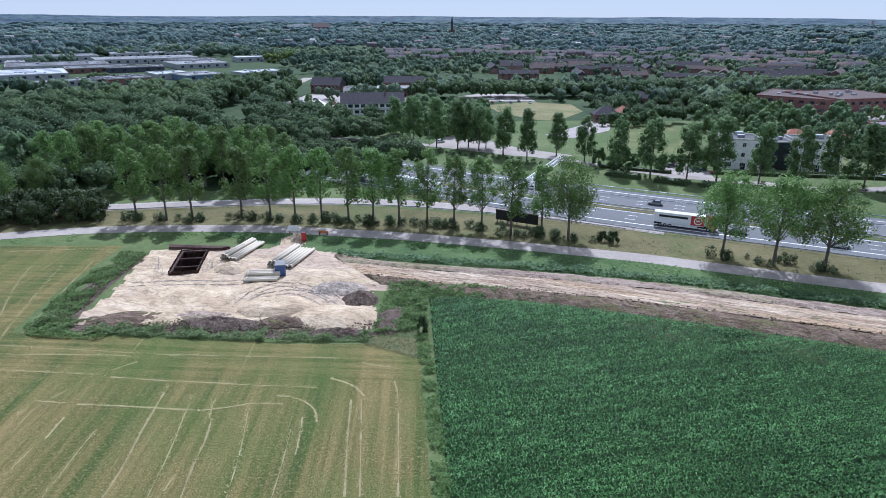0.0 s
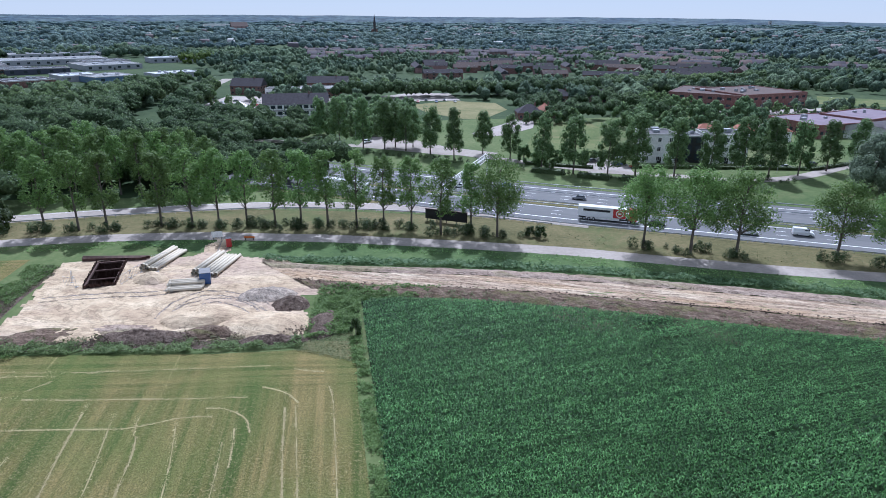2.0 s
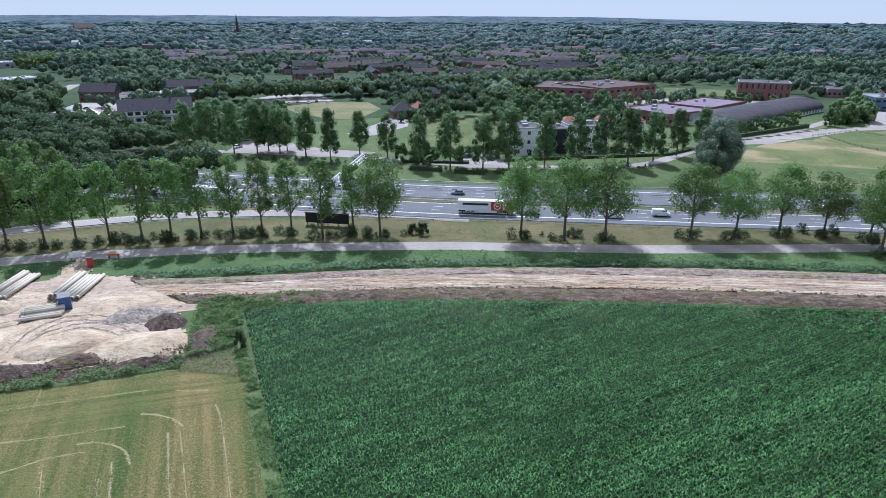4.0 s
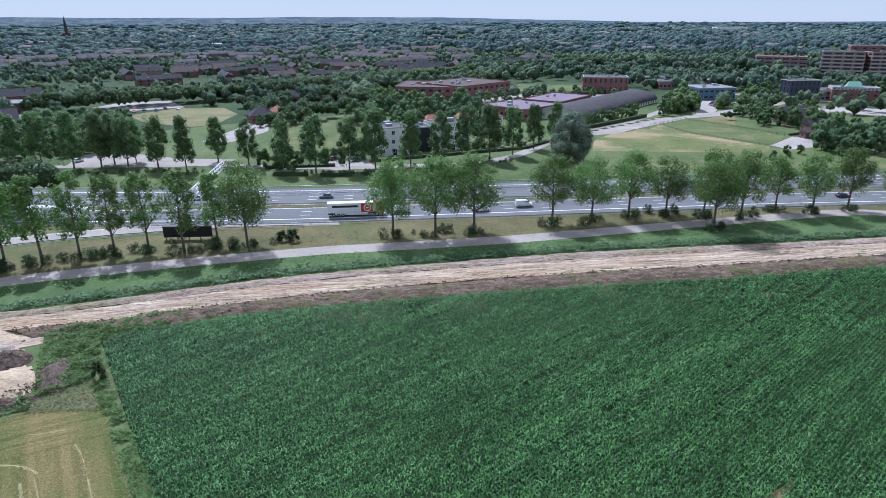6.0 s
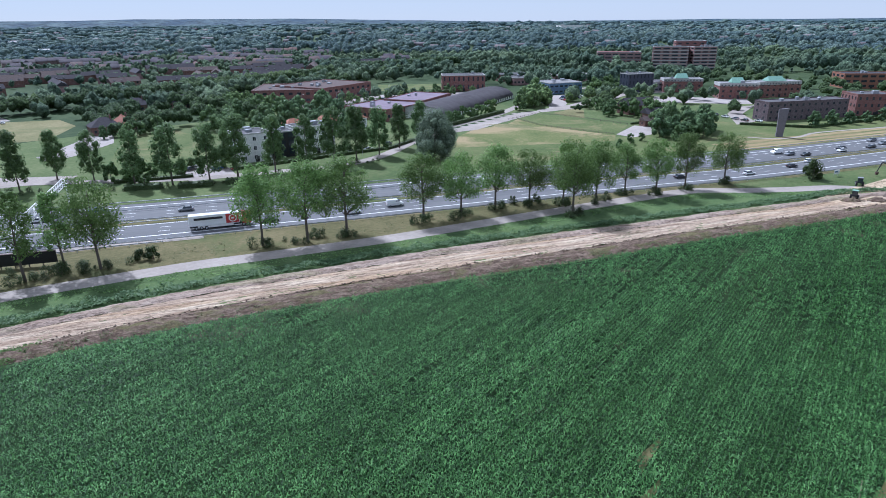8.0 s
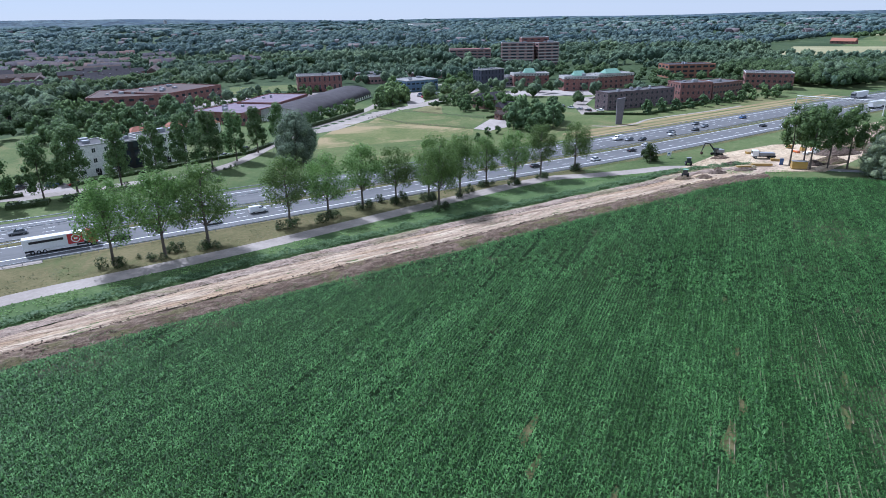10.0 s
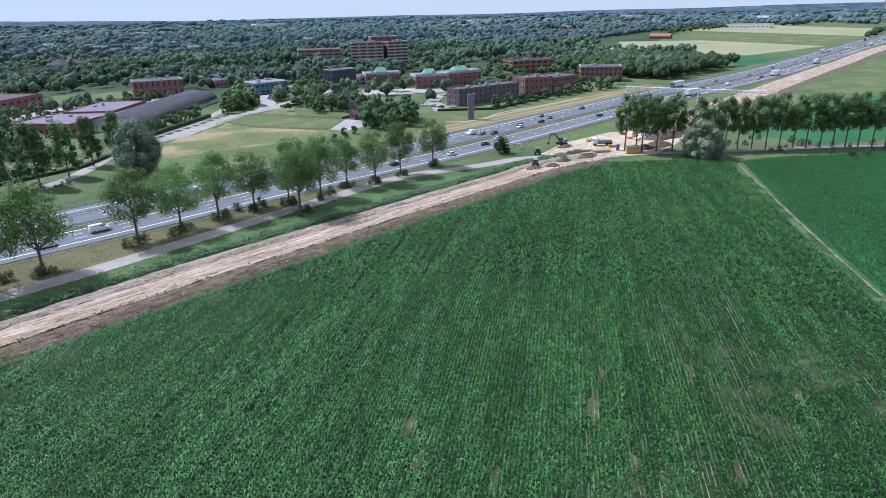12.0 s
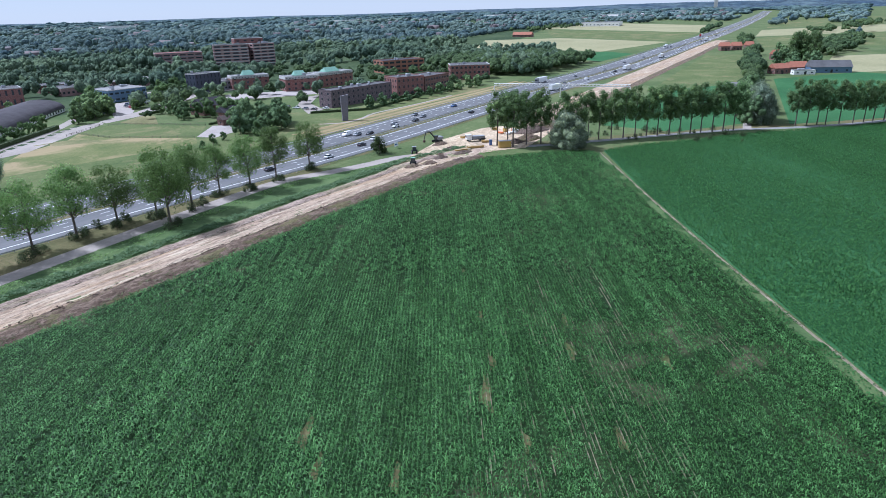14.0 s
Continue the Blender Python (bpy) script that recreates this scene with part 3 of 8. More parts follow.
MAIZE = [(-2.6, 116.3), (4, 116.8), (18.8, 114), (39.4, 107.8), (61.3, 100.4), (84, 91.8), (107.5, 82), (134.5, 71.4), (159, 62), (183, 51.4), (205, 42.4), (219, 35.4), (232, 26), (245.5, 3), (247, -13.4), (204, -21), (160, -29.4), (128, -36.2), (113, -39.6), (100, -42.6), (83, -46.4), (-20, -67), (-20, 0), (0.6, 0), (1.2, 59), (0.4, 68), (-0.4, 81), (-1.6, 99)]
sheet("crop_field", MAIZE, 0.03, "crop", "earth floor of a dense green maize field, toned dark as plant shade", "field")
MAIZE2 = [(249, -17.5), (262, -36), (284, -74), (290, -86), (299, -110), (315, -145), (335, -185), (380, -280), (60, -300), (-20, -71), (84, -49.6), (102, -45.8), (130, -39.4), (161, -32.8), (203, -24.6)]
sheet("crop_field", MAIZE2, 0.03, "cropfar", "dark earth floor of a green crop field past a grass path", "field")
GP = smooth_line([(246, -15.2), (203, -23.2), (161, -31.4), (130, -38), (113.7, -41.6), (102, -44.3), (85, -48.2), (-20, -69.5)], 4)
ribbon("grass_path", GP, -1.9, 1.3, 0.04, "lush", "green grassy margins of a field path", "verge")
ribbon("grass_path", GP, 0.4, 1.05, 0.05, "drysoil", "narrow dry worn path between two crop fields", "path")
LANE = smooth_line([(244, 30), (251.5, 24), (257.5, 5), (267, -15), (285, -51.5), (296.5, -77.5), (303, -103), (313, -129), (324, -150), (345, -190), (400, -300)], 5)
ribbon("lane", LANE, -1.6, 2.2, 0.06, "asphalt", "narrow grey asphalt lane under a row of tall trees", "road")
ribbon("lane_verge", LANE, 2.2, 8.0, 0.04, "dry", "dry grass verge under the lane's trees", "verge")
ribbon("lane_verge", LANE, -3.4, -1.6, 0.04, "lush", "green grass edge beside the lane", "verge")
CROSS = smooth_line([(297, -82), (330, -90), (365, -97), (470, -125), (560, -150), (740, -190), (800, -205)], 8)
ribbon("lane", CROSS, -1.8, 1.8, 0.065, "path", "pale narrow farm road", "road")

STUB = [(-3.4, 92.9), (-12, 97.5), (-28, 97.6), (-49, 99.6), (-78, 101.5), (-80, 120), (-79.5, 147), (-112, 147), (-260, 110), (-260, 20), (-20, 0), (0, 40), (-1.2, 59.8), (-2, 70), (-2.9, 81)]


def stubble_mat():
    """Mown field: rows of straw and new growth along y, with paler headland passes."""
    m, nt, b = node_mat("stubble", 0.95, 0.1)
    v = coords(nt, (0.8, 0.02, 1), radians(-1.5))
    along = noise_tex(nt, v, 1.0, 3, 0.6)
    across = noise_tex(nt, coords(nt, (0.02, 0.8, 1), radians(3)), 1.0, 3, 0.6)
    place = nt.nodes.new("ShaderNodeSeparateXYZ")
    nt.links.new(coords(nt), place.inputs[0])
    head = nt.nodes.new("ShaderNodeMapRange")      # the headland is mown the other way
    head.inputs[1].default_value, head.inputs[2].default_value = 82, 90
    nt.links.new(place.outputs[1], head.inputs[0])
    pick = nt.nodes.new("ShaderNodeMix")
    nt.links.new(head.outputs[0], pick.inputs[0])
    nt.links.new(along, pick.inputs[2])
    nt.links.new(across, pick.inputs[3])
    rows = pick.outputs[0]
    v2 = coords(nt, (0.16, 0.008, 1), radians(-1.5))
    wide = noise_tex(nt, v2, 1.0, 3, 0.6)
    fine = noise_tex(nt, coords(nt), 2.2, 5, 0.75)
    patch = noise_tex(nt, coords(nt), 0.035, 4, 0.6, 0.5)
    a = ramp(nt, rows, [(0.41, (0.06, 0.078, 0.024)), (0.59, (0.185, 0.152, 0.066))])
    w = ramp(nt, wide, [(0.40, (0.045, 0.074, 0.018)), (0.5, (0.11, 0.104, 0.034)), (0.60, (0.185, 0.145, 0.06))])
    c = mix(nt, 0.5, a, w)
    c = mix(nt, ramp(nt, fine, [(0.5, (0, 0, 0)), (0.68, (0.7, 0.7, 0.7))]), c, (0.25, 0.215, 0.115))
    c = mix(nt, ramp(nt, patch, [(0.45, (0, 0, 0)), (0.65, (0.6, 0.6, 0.6))]), c, (0.08, 0.115, 0.032))
    thin = noise_tex(nt, coords(nt, (1.1, 0.012, 1), radians(-1.5)), 1.0, 2, 0.5)
    gaps = noise_tex(nt, coords(nt, (0.5, 0.12, 1)), 1.0, 3)
    lines = nt.nodes.new("ShaderNodeMath")
    lines.operation = "MULTIPLY"
    nt.links.new(ramp(nt, thin, [(0.66, (0, 0, 0)), (0.76, (0.3, 0.3, 0.3))]), lines.inputs[0])
    nt.links.new(ramp(nt, gaps, [(0.42, (0, 0, 0)), (0.58, (0.9, 0.9, 0.9))]), lines.inputs[1])
    c = mix(nt, lines.outputs[0], c, (0.42, 0.35, 0.19))
    grit = noise_tex(nt, coords(nt), 5.0, 3, 0.8)
    c = mix(nt, 1.0, c, ramp(nt, grit, [(0.36, (0.55, 0.58, 0.5)), (0.64, (1.5, 1.42, 1.4))]), "MULTIPLY")
    nt.links.new(c, b.inputs["Base Color"])
    bump(nt, b, fine, 0.9, 0.15)
    return m


M["stubble"] = stubble_mat()
sheet("mown_field", STUB, 0.03, "stubble", "mown straw-coloured field with green regrowth", "field")
sheet("mown_field", [(-12.5, 97.8), (-4, 93.2), (-4.2, 99.5), (-12, 100.5)], 0.045, "parched", "pale mown corner beside the crop", "field")

# sand pad of the building site, cut out round the pit
SITE = [(-69.5, 104.2), (-68.5, 118), (-72, 144.5), (-56, 146.5), (-42, 146), (-40, 158), (-35.4, 158), (-34.5, 146.5), (-25, 142), (-22.5, 131), (-14.5, 125), (-12.2, 101.5), (-23, 102.3), (-38.6, 103), (-51, 103.8)]


def site_relief(x, y):
    h = 0.10 + 0.28 * wave(x, y, 0.14) + 0.2 * wave(x, y, 0.45, 2) + 0.12 * wave(x, y, 1.3, 5) + 0.10 * math.sin(x * 1.1 + y * 0.9 + 6 * wave(x, y, 0.06, 8)) * max(0, wave(x, y, 0.05, 11) + 0.3)
    if x < -42 and y < 124:
        h += 0.28 * math.sin(x * 1.9 + wave(x, y, 0.2) * 2) * max(0, 1 - abs(y - 117) / 5)
    return h


c, s = math.cos(radians(10)), math.sin(radians(10))
lx = np.concatenate([np.linspace(-PIT_W / 2 - 26.6, -PIT_W / 2, 39), np.linspace(-PIT_W / 2, PIT_W / 2, 10)[1:-1], np.linspace(PIT_W / 2, PIT_W / 2 + 60.2, 87)])
ly = np.concatenate([np.linspace(-PIT_L / 2 - 42.7, -PIT_L / 2, 62), np.linspace(-PIT_L / 2, PIT_L / 2, 22)[1:-1], np.linspace(PIT_L / 2, PIT_L / 2 + 35, 51)])
gx, gy = np.meshgrid(lx, ly, indexing="ij")
X, Y = PIT.translation.x + c * gx - s * gy, PIT.translation.y + s * gx + c * gy
ok = inside(SITE, X + 0.6 * np.sin(Y), Y + 0.5 * np.sin(X * 0.8))
hol = (np.abs(gx) < PIT_W / 2 - 0.01) & (np.abs(gy) < PIT_L / 2 - 0.01)
Z = np.array([[site_relief(X[i, j], Y[i, j]) for j in range(X.shape[1])] for i in range(X.shape[0])])
Z = np.maximum(Z, 0.03) + 0.03
nx, ny = X.shape
fs = []
for i in range(nx - 1):
    for j in range(ny - 1):
        q = ((i, j), (i + 1, j), (i + 1, j + 1), (i, j + 1))
        mx, my = (gx[i, j] + gx[i + 1, j + 1]) / 2, (gy[i, j] + gy[i + 1, j + 1]) / 2
        if all(ok[a] for a in q) and not (abs(mx) < PIT_W / 2 and abs(my) < PIT_L / 2):
            fs.append([a * ny + b for a, b in q])
me = arrays_mesh("sand_pad", np.stack([X, Y, Z], 2).reshape(-1, 3), fs)
bm = bmesh.new()
bm.from_mesh(me)
bmesh.ops.delete(bm, geom=[v for v in bm.verts if not v.link_faces], context="VERTS")
bm.to_mesh(me)
bm.free()
tagged(put("sand_pad", me, "sand"), "pale sandy building-site ground with wheel tracks", "sand", kind="structure")

sheet("sand_pad", [(-28, 141), (-24.5, 128), (-16, 120.5), (-8, 120), (-9, 127), (-22, 143)], 0.055, "sand", "pale sand where the haul track meets the site", "sand")

# ground across the motorway
NR = smooth_line([(-120, 330), (-60, 300), (-14, 281), (12, 273), (35, 259), (52, 246), (70, 232), (89, 220), (112, 211), (128, 204), (146, 204), (161, 209), (180, 219), (205, 230), (232, 241), (262, 247), (300, 262), (345, 283), (400, 300), (470, 290)], 4)
ribbon("parallel_road", NR, -2.8, 2.8, 0.08, "path", "pale asphalt road between poplars and office gardens", "road")
sheet("parking_area", [(-6, 276), (2, 272), (30, 256), (50, 252), (54, 258), (34, 272), (14, 300), (0, 300)], 0.06, "path", "pale paved parking bays between trees", "parking")
sheet("parking_area", [(80, 220), (96, 215), (100, 232), (92, 246), (84, 240)], 0.07, "paving", "paved office forecourt with parked cars", "parking")
sheet("parking_area", [(8, 458), (4, 440), (20, 433), (63, 433), (60, 476), (27, 476)], 0.05, "paving", "pale paved car park under trees", "parking")
sheet("dry_lawn", [(28, 412), (33, 384), (50, 352), (64, 350), (85, 386), (84, 418), (58, 430), (40, 421)], 0.05, "parched", "parched yellow lawn", "lawn")
sheet("sand_square", [(52, 292), (66, 300), (84, 318), (92, 345), (84, 352), (70, 330), (50, 306)], 0.065, "paving", "pinkish paved square", "square")
sheet("lawn", [(60, 250), (84, 238), (100, 240), (106, 256), (120, 300), (118, 340), (95, 330), (80, 300)], 0.05, "lawn", "green lawn beside the offices", "lawn")
sheet("lawn", [(150, 180), (250, 122), (300, 92), (310, 120), (290, 150), (262, 160), (230, 200), (200, 214), (180, 208), (164, 196)], 0.045, "lawn", "mown green grass beside the motorway", "lawn")
sheet("parched_meadow", [(188, 198), (208, 216), (226, 224), (252, 224), (268, 231), (260, 208), (261, 190), (263, 165), (250, 157), (226, 172)], 0.06, "meadowmix", "parched meadow with yellow patches", "meadow")
ribbon("worn_track", smooth_line([(240, 231), (253, 222), (251, 205), (251, 193), (253, 174)], 3), -0.9, 0.9, 0.075, "parched", "worn pale track across the meadow", "track")
sheet("worn_patch", [(243, 226), (252, 226), (256, 216), (253, 206), (248, 210), (240, 220)], 0.07, "parched", "patch of worn pale grass in the meadow", "meadow")
sheet("meadow", [(268.3, 231.2), (291, 233), (294.5, 219), (294, 199), (293, 177), (263.4, 165), (261.4, 190), (260.4, 208)], 0.052, "lawn", "green mown meadow behind a low fence", "meadow")
sheet("garden_plot", [(300.6, 232), (322, 234), (323, 226), (296.5, 206.5), (295.8, 219)], 0.052, "parched", "small dry garden plot beside the campus road", "garden")
sheet("terrace", [(265, 166), (264, 156), (277, 154), (296, 164), (294, 174)], 0.08, "paving", "pale paved yard", "yard")
sheet("parking_area", [(212, 226), (218, 233), (249, 242), (284, 248), (302, 244), (296, 238), (284, 235.5), (252, 229), (228, 223)], 0.066, "path", "pale paved parking strip beside the hall", "parking")
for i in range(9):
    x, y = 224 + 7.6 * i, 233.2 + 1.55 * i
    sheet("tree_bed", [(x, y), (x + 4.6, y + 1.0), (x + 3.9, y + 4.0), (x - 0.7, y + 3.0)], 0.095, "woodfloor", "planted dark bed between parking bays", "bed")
sheet("lawn", [(300, 92), (345, 70), (420, 42), (460, 40), (470, 60), (420, 84), (395, 100), (350, 118), (342, 132), (330, 180), (300, 172), (296, 150), (312, 120)], 0.05, "lawn", "green verge with dry mown streaks", "lawn")
sheet("dry_streak", [(290, 96), (340, 74), (420, 44), (440, 42), (400, 66), (330, 96), (296, 108)], 0.07, "parched", "mown yellow strip beside the motorway", "verge")
sheet("parking_area", [(333, 138), (349, 135), (372, 152), (414, 162), (398, 168), (366, 158)], 0.07, "path", "asphalt car park beside the office", "parking")
MWC = MW[(MW[:, 0] > 245) & (MW[:, 0] < 470)]
for d0, d1 in ((41.6, 45), (47, 50.5), (53, 57)):
    ribbon("dry_streak", MWC, d0, d1, 0.08, "hay", "mown yellow strip along the motorway bank", "verge")
ribbon("footpath", smooth_line([(301, 119), (306, 108), (319, 102.5), (337, 100.5), (375, 83), (410, 70)], 4), -0.9, 0.9, 0.09, "path", "narrow pale footpath past the sculpture", "path")
sheet("campus_road", [(298, 238), (303, 246), (337, 247), (371, 254), (412, 262), (470, 236), (472, 228), (409, 249), (358, 238), (326, 233.5)], 0.072, "path", "pale campus road", "road")
sheet("parking_area", [(312, 243), (334, 247.5), (384, 279), (366, 289), (340, 268)], 0.062, "paving", "pale paved office car park", "parking")
sheet("parking_area", [(-106, 404), (-60, 382), (-12, 382), (-6, 448), (-98, 470)], 0.055, "paving", "paved hotel car park", "parking")
sheet("parking_area", [(412.4, 230.9), (449.9, 171.1), (421.4, 160.0), (383.4, 214.7)], 0.068, "paving", "paved car park before the brick offices", "parking")
sheet("school_yard", [(180, 300), (330, 318), (352, 340), (300, 380), (210, 370)], 0.04, "paving", "school yard and car park", "yard")
sheet("playing_field", [(300, 400), (350, 372), (380, 400), (330, 440)], 0.05, "lawn", "green playing field", "field")
for pts, mat, lab in (
        ([(800, -44), (981, -147), (1134, 5), (1100, 130), (900, 119)], "grain", "pale ripe grain field"),
        ([(660, -36), (760, -78), (800, -50), (740, 10)], "cropfar", "green crop strip"),
        ([(1000, -152), (1250, -240), (1500, 40), (1180, 20)], "lawn", "green meadow beyond the grain"),
        ([(1260, -246), (1600, -340), (2000, -100), (1600, 60)], "grain", "pale grain field far off"),
        ([(440, -60), (500, -76), (735, -150), (735, -188), (486, -128)], "lawn", "mown green field past the lane"),
        ([(305, -20), (430, -64), (480, -128), (318, -92), (290, -50)], "cropfar", "dark green crop field behind the trees")) + (
        ([(312, -104), (500, -150), (545, -225), (420, -330), (345, -185)], "cropfar", "dark green crop field behind the lane trees"),
        ([(545, -225), (555, -200), (700, -260), (760, -420), (600, -380)], "grain", "pale stubble field beside the farm"),
        ([(820, -230), (1050, -280), (1200, -500), (900, -520)], "lawn", "green pasture behind the farm"),
        ([(1090, -290), (1320, -360), (1500, -640), (1230, -600)], "grain", "pale harvested field"),
        ([(1400, -390), (1900, -540), (2200, -900), (1600, -800)], "lawn", "far green pasture")):
    sheet("far_field", pts, 0.05, mat, lab, "field")
# the sand track goes on beyond the crossing
FT = smooth_line([(262, 34), (300, 16), (350, 4), (434, -27), (576, -75), (660, -104), (728, -128), (850, -168), (1000, -222)], 6)
ribbon("sand_track", FT, -8, 9, 0.07, "track", "pale sand haul track beside the motorway", "track")
ribbon("soil_strip", FT, -15, -8, 0.06, "soil", "strip of turned brown soil", "soil")
sheet("works_ground", [(212, 60), (226, 58), (246, 54), (264, 51), (280, 43), (294, 36), (309, 17), (300, 4), (284, 4), (272, 7), (252, 13), (247, 22), (238, 33), (224, 41), (208, 49)], 0.085, "sand", "churned sandy ground at the road crossing works", "sand")

# floor of the woods and the town, tree shade put into its colour, from an uneven near edge to the hills
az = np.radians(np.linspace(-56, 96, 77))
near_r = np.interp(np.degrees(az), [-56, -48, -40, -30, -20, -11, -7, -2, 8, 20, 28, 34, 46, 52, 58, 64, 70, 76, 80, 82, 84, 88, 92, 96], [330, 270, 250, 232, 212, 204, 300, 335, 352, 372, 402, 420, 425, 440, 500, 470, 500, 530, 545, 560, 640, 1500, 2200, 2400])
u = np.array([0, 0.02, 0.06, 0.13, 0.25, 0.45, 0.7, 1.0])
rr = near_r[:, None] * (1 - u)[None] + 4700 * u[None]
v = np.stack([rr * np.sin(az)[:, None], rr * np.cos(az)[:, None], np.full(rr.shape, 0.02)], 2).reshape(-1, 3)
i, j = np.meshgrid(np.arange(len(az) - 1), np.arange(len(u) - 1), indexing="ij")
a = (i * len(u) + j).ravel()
tagged(put("wood_floor", arrays_mesh("wood_floor", v, np.stack([a, a + 1, a + 1 + len(u), a + len(u)], 1)[:, ::-1]), "woodfloor"), "ground under the woods and gardens of the town, coloured dark for tree shade", "ground", kind="structure")

ribbon("side_road", smooth_line([(-70, 330), (-98, 350), (-114, 378), (-121, 410), (-124, 480), (-124, 600)], 6), -4.5, 4.5, 0.07, "path", "pale road running between woods to the halls", "road")

# ---- vegetation ----
rng = np.random.default_rng(7)


def cards(c, nrm, size, rg, long=1.0):
    """Small kite-shaped leaves at the centres c, facing nrm."""
    n = len(c)
    nrm = nrm / (np.linalg.norm(nrm, axis=1)[:, None] + 1e-9)
    t = np.cross(nrm, rg.normal(size=(n, 3)))
    t /= np.linalg.norm(t, axis=1)[:, None] + 1e-9
    b = np.cross(nrm, t)
    s = (size * rg.uniform(0.6, 1.35, n))[:, None]
    v = np.stack([c - t * s * 0.5 * long, c + b * s * 0.36 - nrm * s * 0.12, c + t * s * 0.5 * long, c - b * s * 0.36 - nrm * s * 0.12], 1).reshape(-1, 3)
    return v, np.arange(4 * n).reshape(n, 4)


def crown_points(n, h, w, base, rg, clumps=26, tip=0.55, loose=1.0, full=False):
    """Leaf places in an uneven crown of many clumps, and the way each faces."""
    hh = h - base
    u = rg.uniform(0.02, 1, clumps)
    prof = np.sin(np.clip(u, 0, 1) ** abs(tip) * math.pi * 0.93 + 0.12)
    if tip < 0:
        prof = np.sqrt(np.clip(1 - ((u - 0.40) / 0.63) ** 2, 0.05, 1))
    a = rg.uniform(0, 2 * math.pi, clumps)
    r = w / 2 * prof * np.sqrt(rg.uniform(0.08, 0.8, clumps))
    cen = np.stack([r * np.cos(a), r * np.sin(a), base + u * hh * 0.93], 1)
    rad = w * rg.uniform(0.12, 0.23, clumps) * (0.55 + 0.45 * prof) * (1.25 if clumps < 24 else 0.8 if clumps > 62 else 1.0)
    k = rg.integers(0, clumps, n)
    d = rg.normal(size=(n, 3))
    d /= np.linalg.norm(d, axis=1)[:, None]
    p = cen[k] + d * (rad[k] * rg.uniform(0.5 if not full else 0.72, 1.25, n) ** 0.5)[:, None] * np.array([1, 1, 1.15])
    nr = d * 0.9 + np.array([0, 0, 0.35]) + rg.normal(size=(n, 3)) * 0.3 * loose
    return p, nr, cen, rad


bm = bmesh.new()
bmesh.ops.create_icosphere(bm, subdivisions=2, radius=1)
LOBE_V = np.array([v.co[:] for v in bm.verts])
LOBE_F = np.array([[v.index for v in f.verts] for f in bm.faces])
bm.free()


def lobes(c, rx, rz, rg):
    """Rounded uneven lobes of foliage at the centres c."""
    n, k = len(c), len(LOBE_V)
    v = LOBE_V[None] * rg.uniform(0.74, 1.16, (n, k, 1)) * np.stack([rx, rx, rz], 1)[:, None, :] + c[:, None, :]
    f = LOBE_F[None] + (np.arange(n) * k)[:, None, None]
    return v.reshape(-1, 3), f.reshape(-1, 3)


ICO_V, ICO_F = [], []
bm = bmesh.new()
bmesh.ops.create_icosphere(bm, subdivisions=1, radius=1)
ICO_V = np.array([v.co[:] for v in bm.verts])
ICO_F = np.array([[v.index for v in f.verts] for f in bm.faces])
bm.free()


def blobs(c, rx, rz, rg):
    """Coarse rounded clumps at the centres c."""
    n = len(c)
    v = ICO_V[None] * rg.uniform(0.78, 1.22, (n, 12, 1)) * np.stack([rx, rx, rz], 1)[:, None, :] + c[:, None, :]
    f = ICO_F[None] + (np.arange(n) * 12)[:, None, None]
    return v.reshape(-1, 3), f.reshape(-1, 3)


def trunk_bm(h, base, r, cen, rg, limbs=9, lean=0.02):
    bm = bmesh.new()
    top = h * 0.86
    pts = [Vector((lean * z * math.sin(z * 0.3), lean * z * math.cos(z * 0.23), z)) for z in (0, base * 0.5, base, base + (top - base) * 0.35, base + (top - base) * 0.7, top)]
    rr = [r * 1.25, r, r * 0.85, r * 0.6, r * 0.35, r * 0.1]
    for i in range(5):
        cyl(bm, pts[i], pts[i + 1], rr[i], rr[i + 1], 7, caps=i == 0)
    for i in rg.choice(len(cen), min(limbs, len(cen)), replace=False):
        q = Vector(cen[i])
        z0 = max(base * 0.75, q.z - (math.hypot(q.x, q.y) * 1.1 + 0.8))
        cyl(bm, (0, 0, z0), q, r * 0.36, r * 0.07, 4, caps=False)
    return bm


def tree_kind(name, h, w, base, r, n, size, leaf, label, seed, clumps=26, tip=0.55, limbs=9, category="tree", dense=0, small=True, core=0.72):
    """One tree: a tapered trunk with limbs and a crown of leaves."""
    rg = np.random.default_rng(seed)
    ob = empty(name, pose(0, 0, -60), label, category)
    p, nr, cen, rad = crown_points(n, h, w, base, rg, clumps, tip, 1.0, dense > 0)
    part("trunk", trunk_bm(h, base, r, cen, rg, limbs), "bark", ob)
    v, f = cards(p, nr, size, rg)
    put("crown", arrays_mesh("crown", v, f), leaf, ob)
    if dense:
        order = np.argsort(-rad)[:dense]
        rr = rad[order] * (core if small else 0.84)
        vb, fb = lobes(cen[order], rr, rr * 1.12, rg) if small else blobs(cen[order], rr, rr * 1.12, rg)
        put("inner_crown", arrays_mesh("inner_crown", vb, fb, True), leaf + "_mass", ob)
    return ob


def drop(ob):
    for o in (*ob.children_recursive, ob):
        bpy.data.objects.remove(o)


def plant(kinds, spots, group, height=None):
    """Copies of the kinds at the spots (x, y, height) with random turns."""
    for i, sp in enumerate(spots):
        k, kh = kinds[(i * 7 + i // 3) % len(kinds)]
        s = sp[2] / kh
        o = copy_thing(k, pose(sp[0], sp[1], 0, 0, 0, float(rng.uniform(0, 360))))
        o.scale = (s * float(rng.uniform(0.92, 1.1)),) * 2 + (s,)
        tagged(o, group=group)


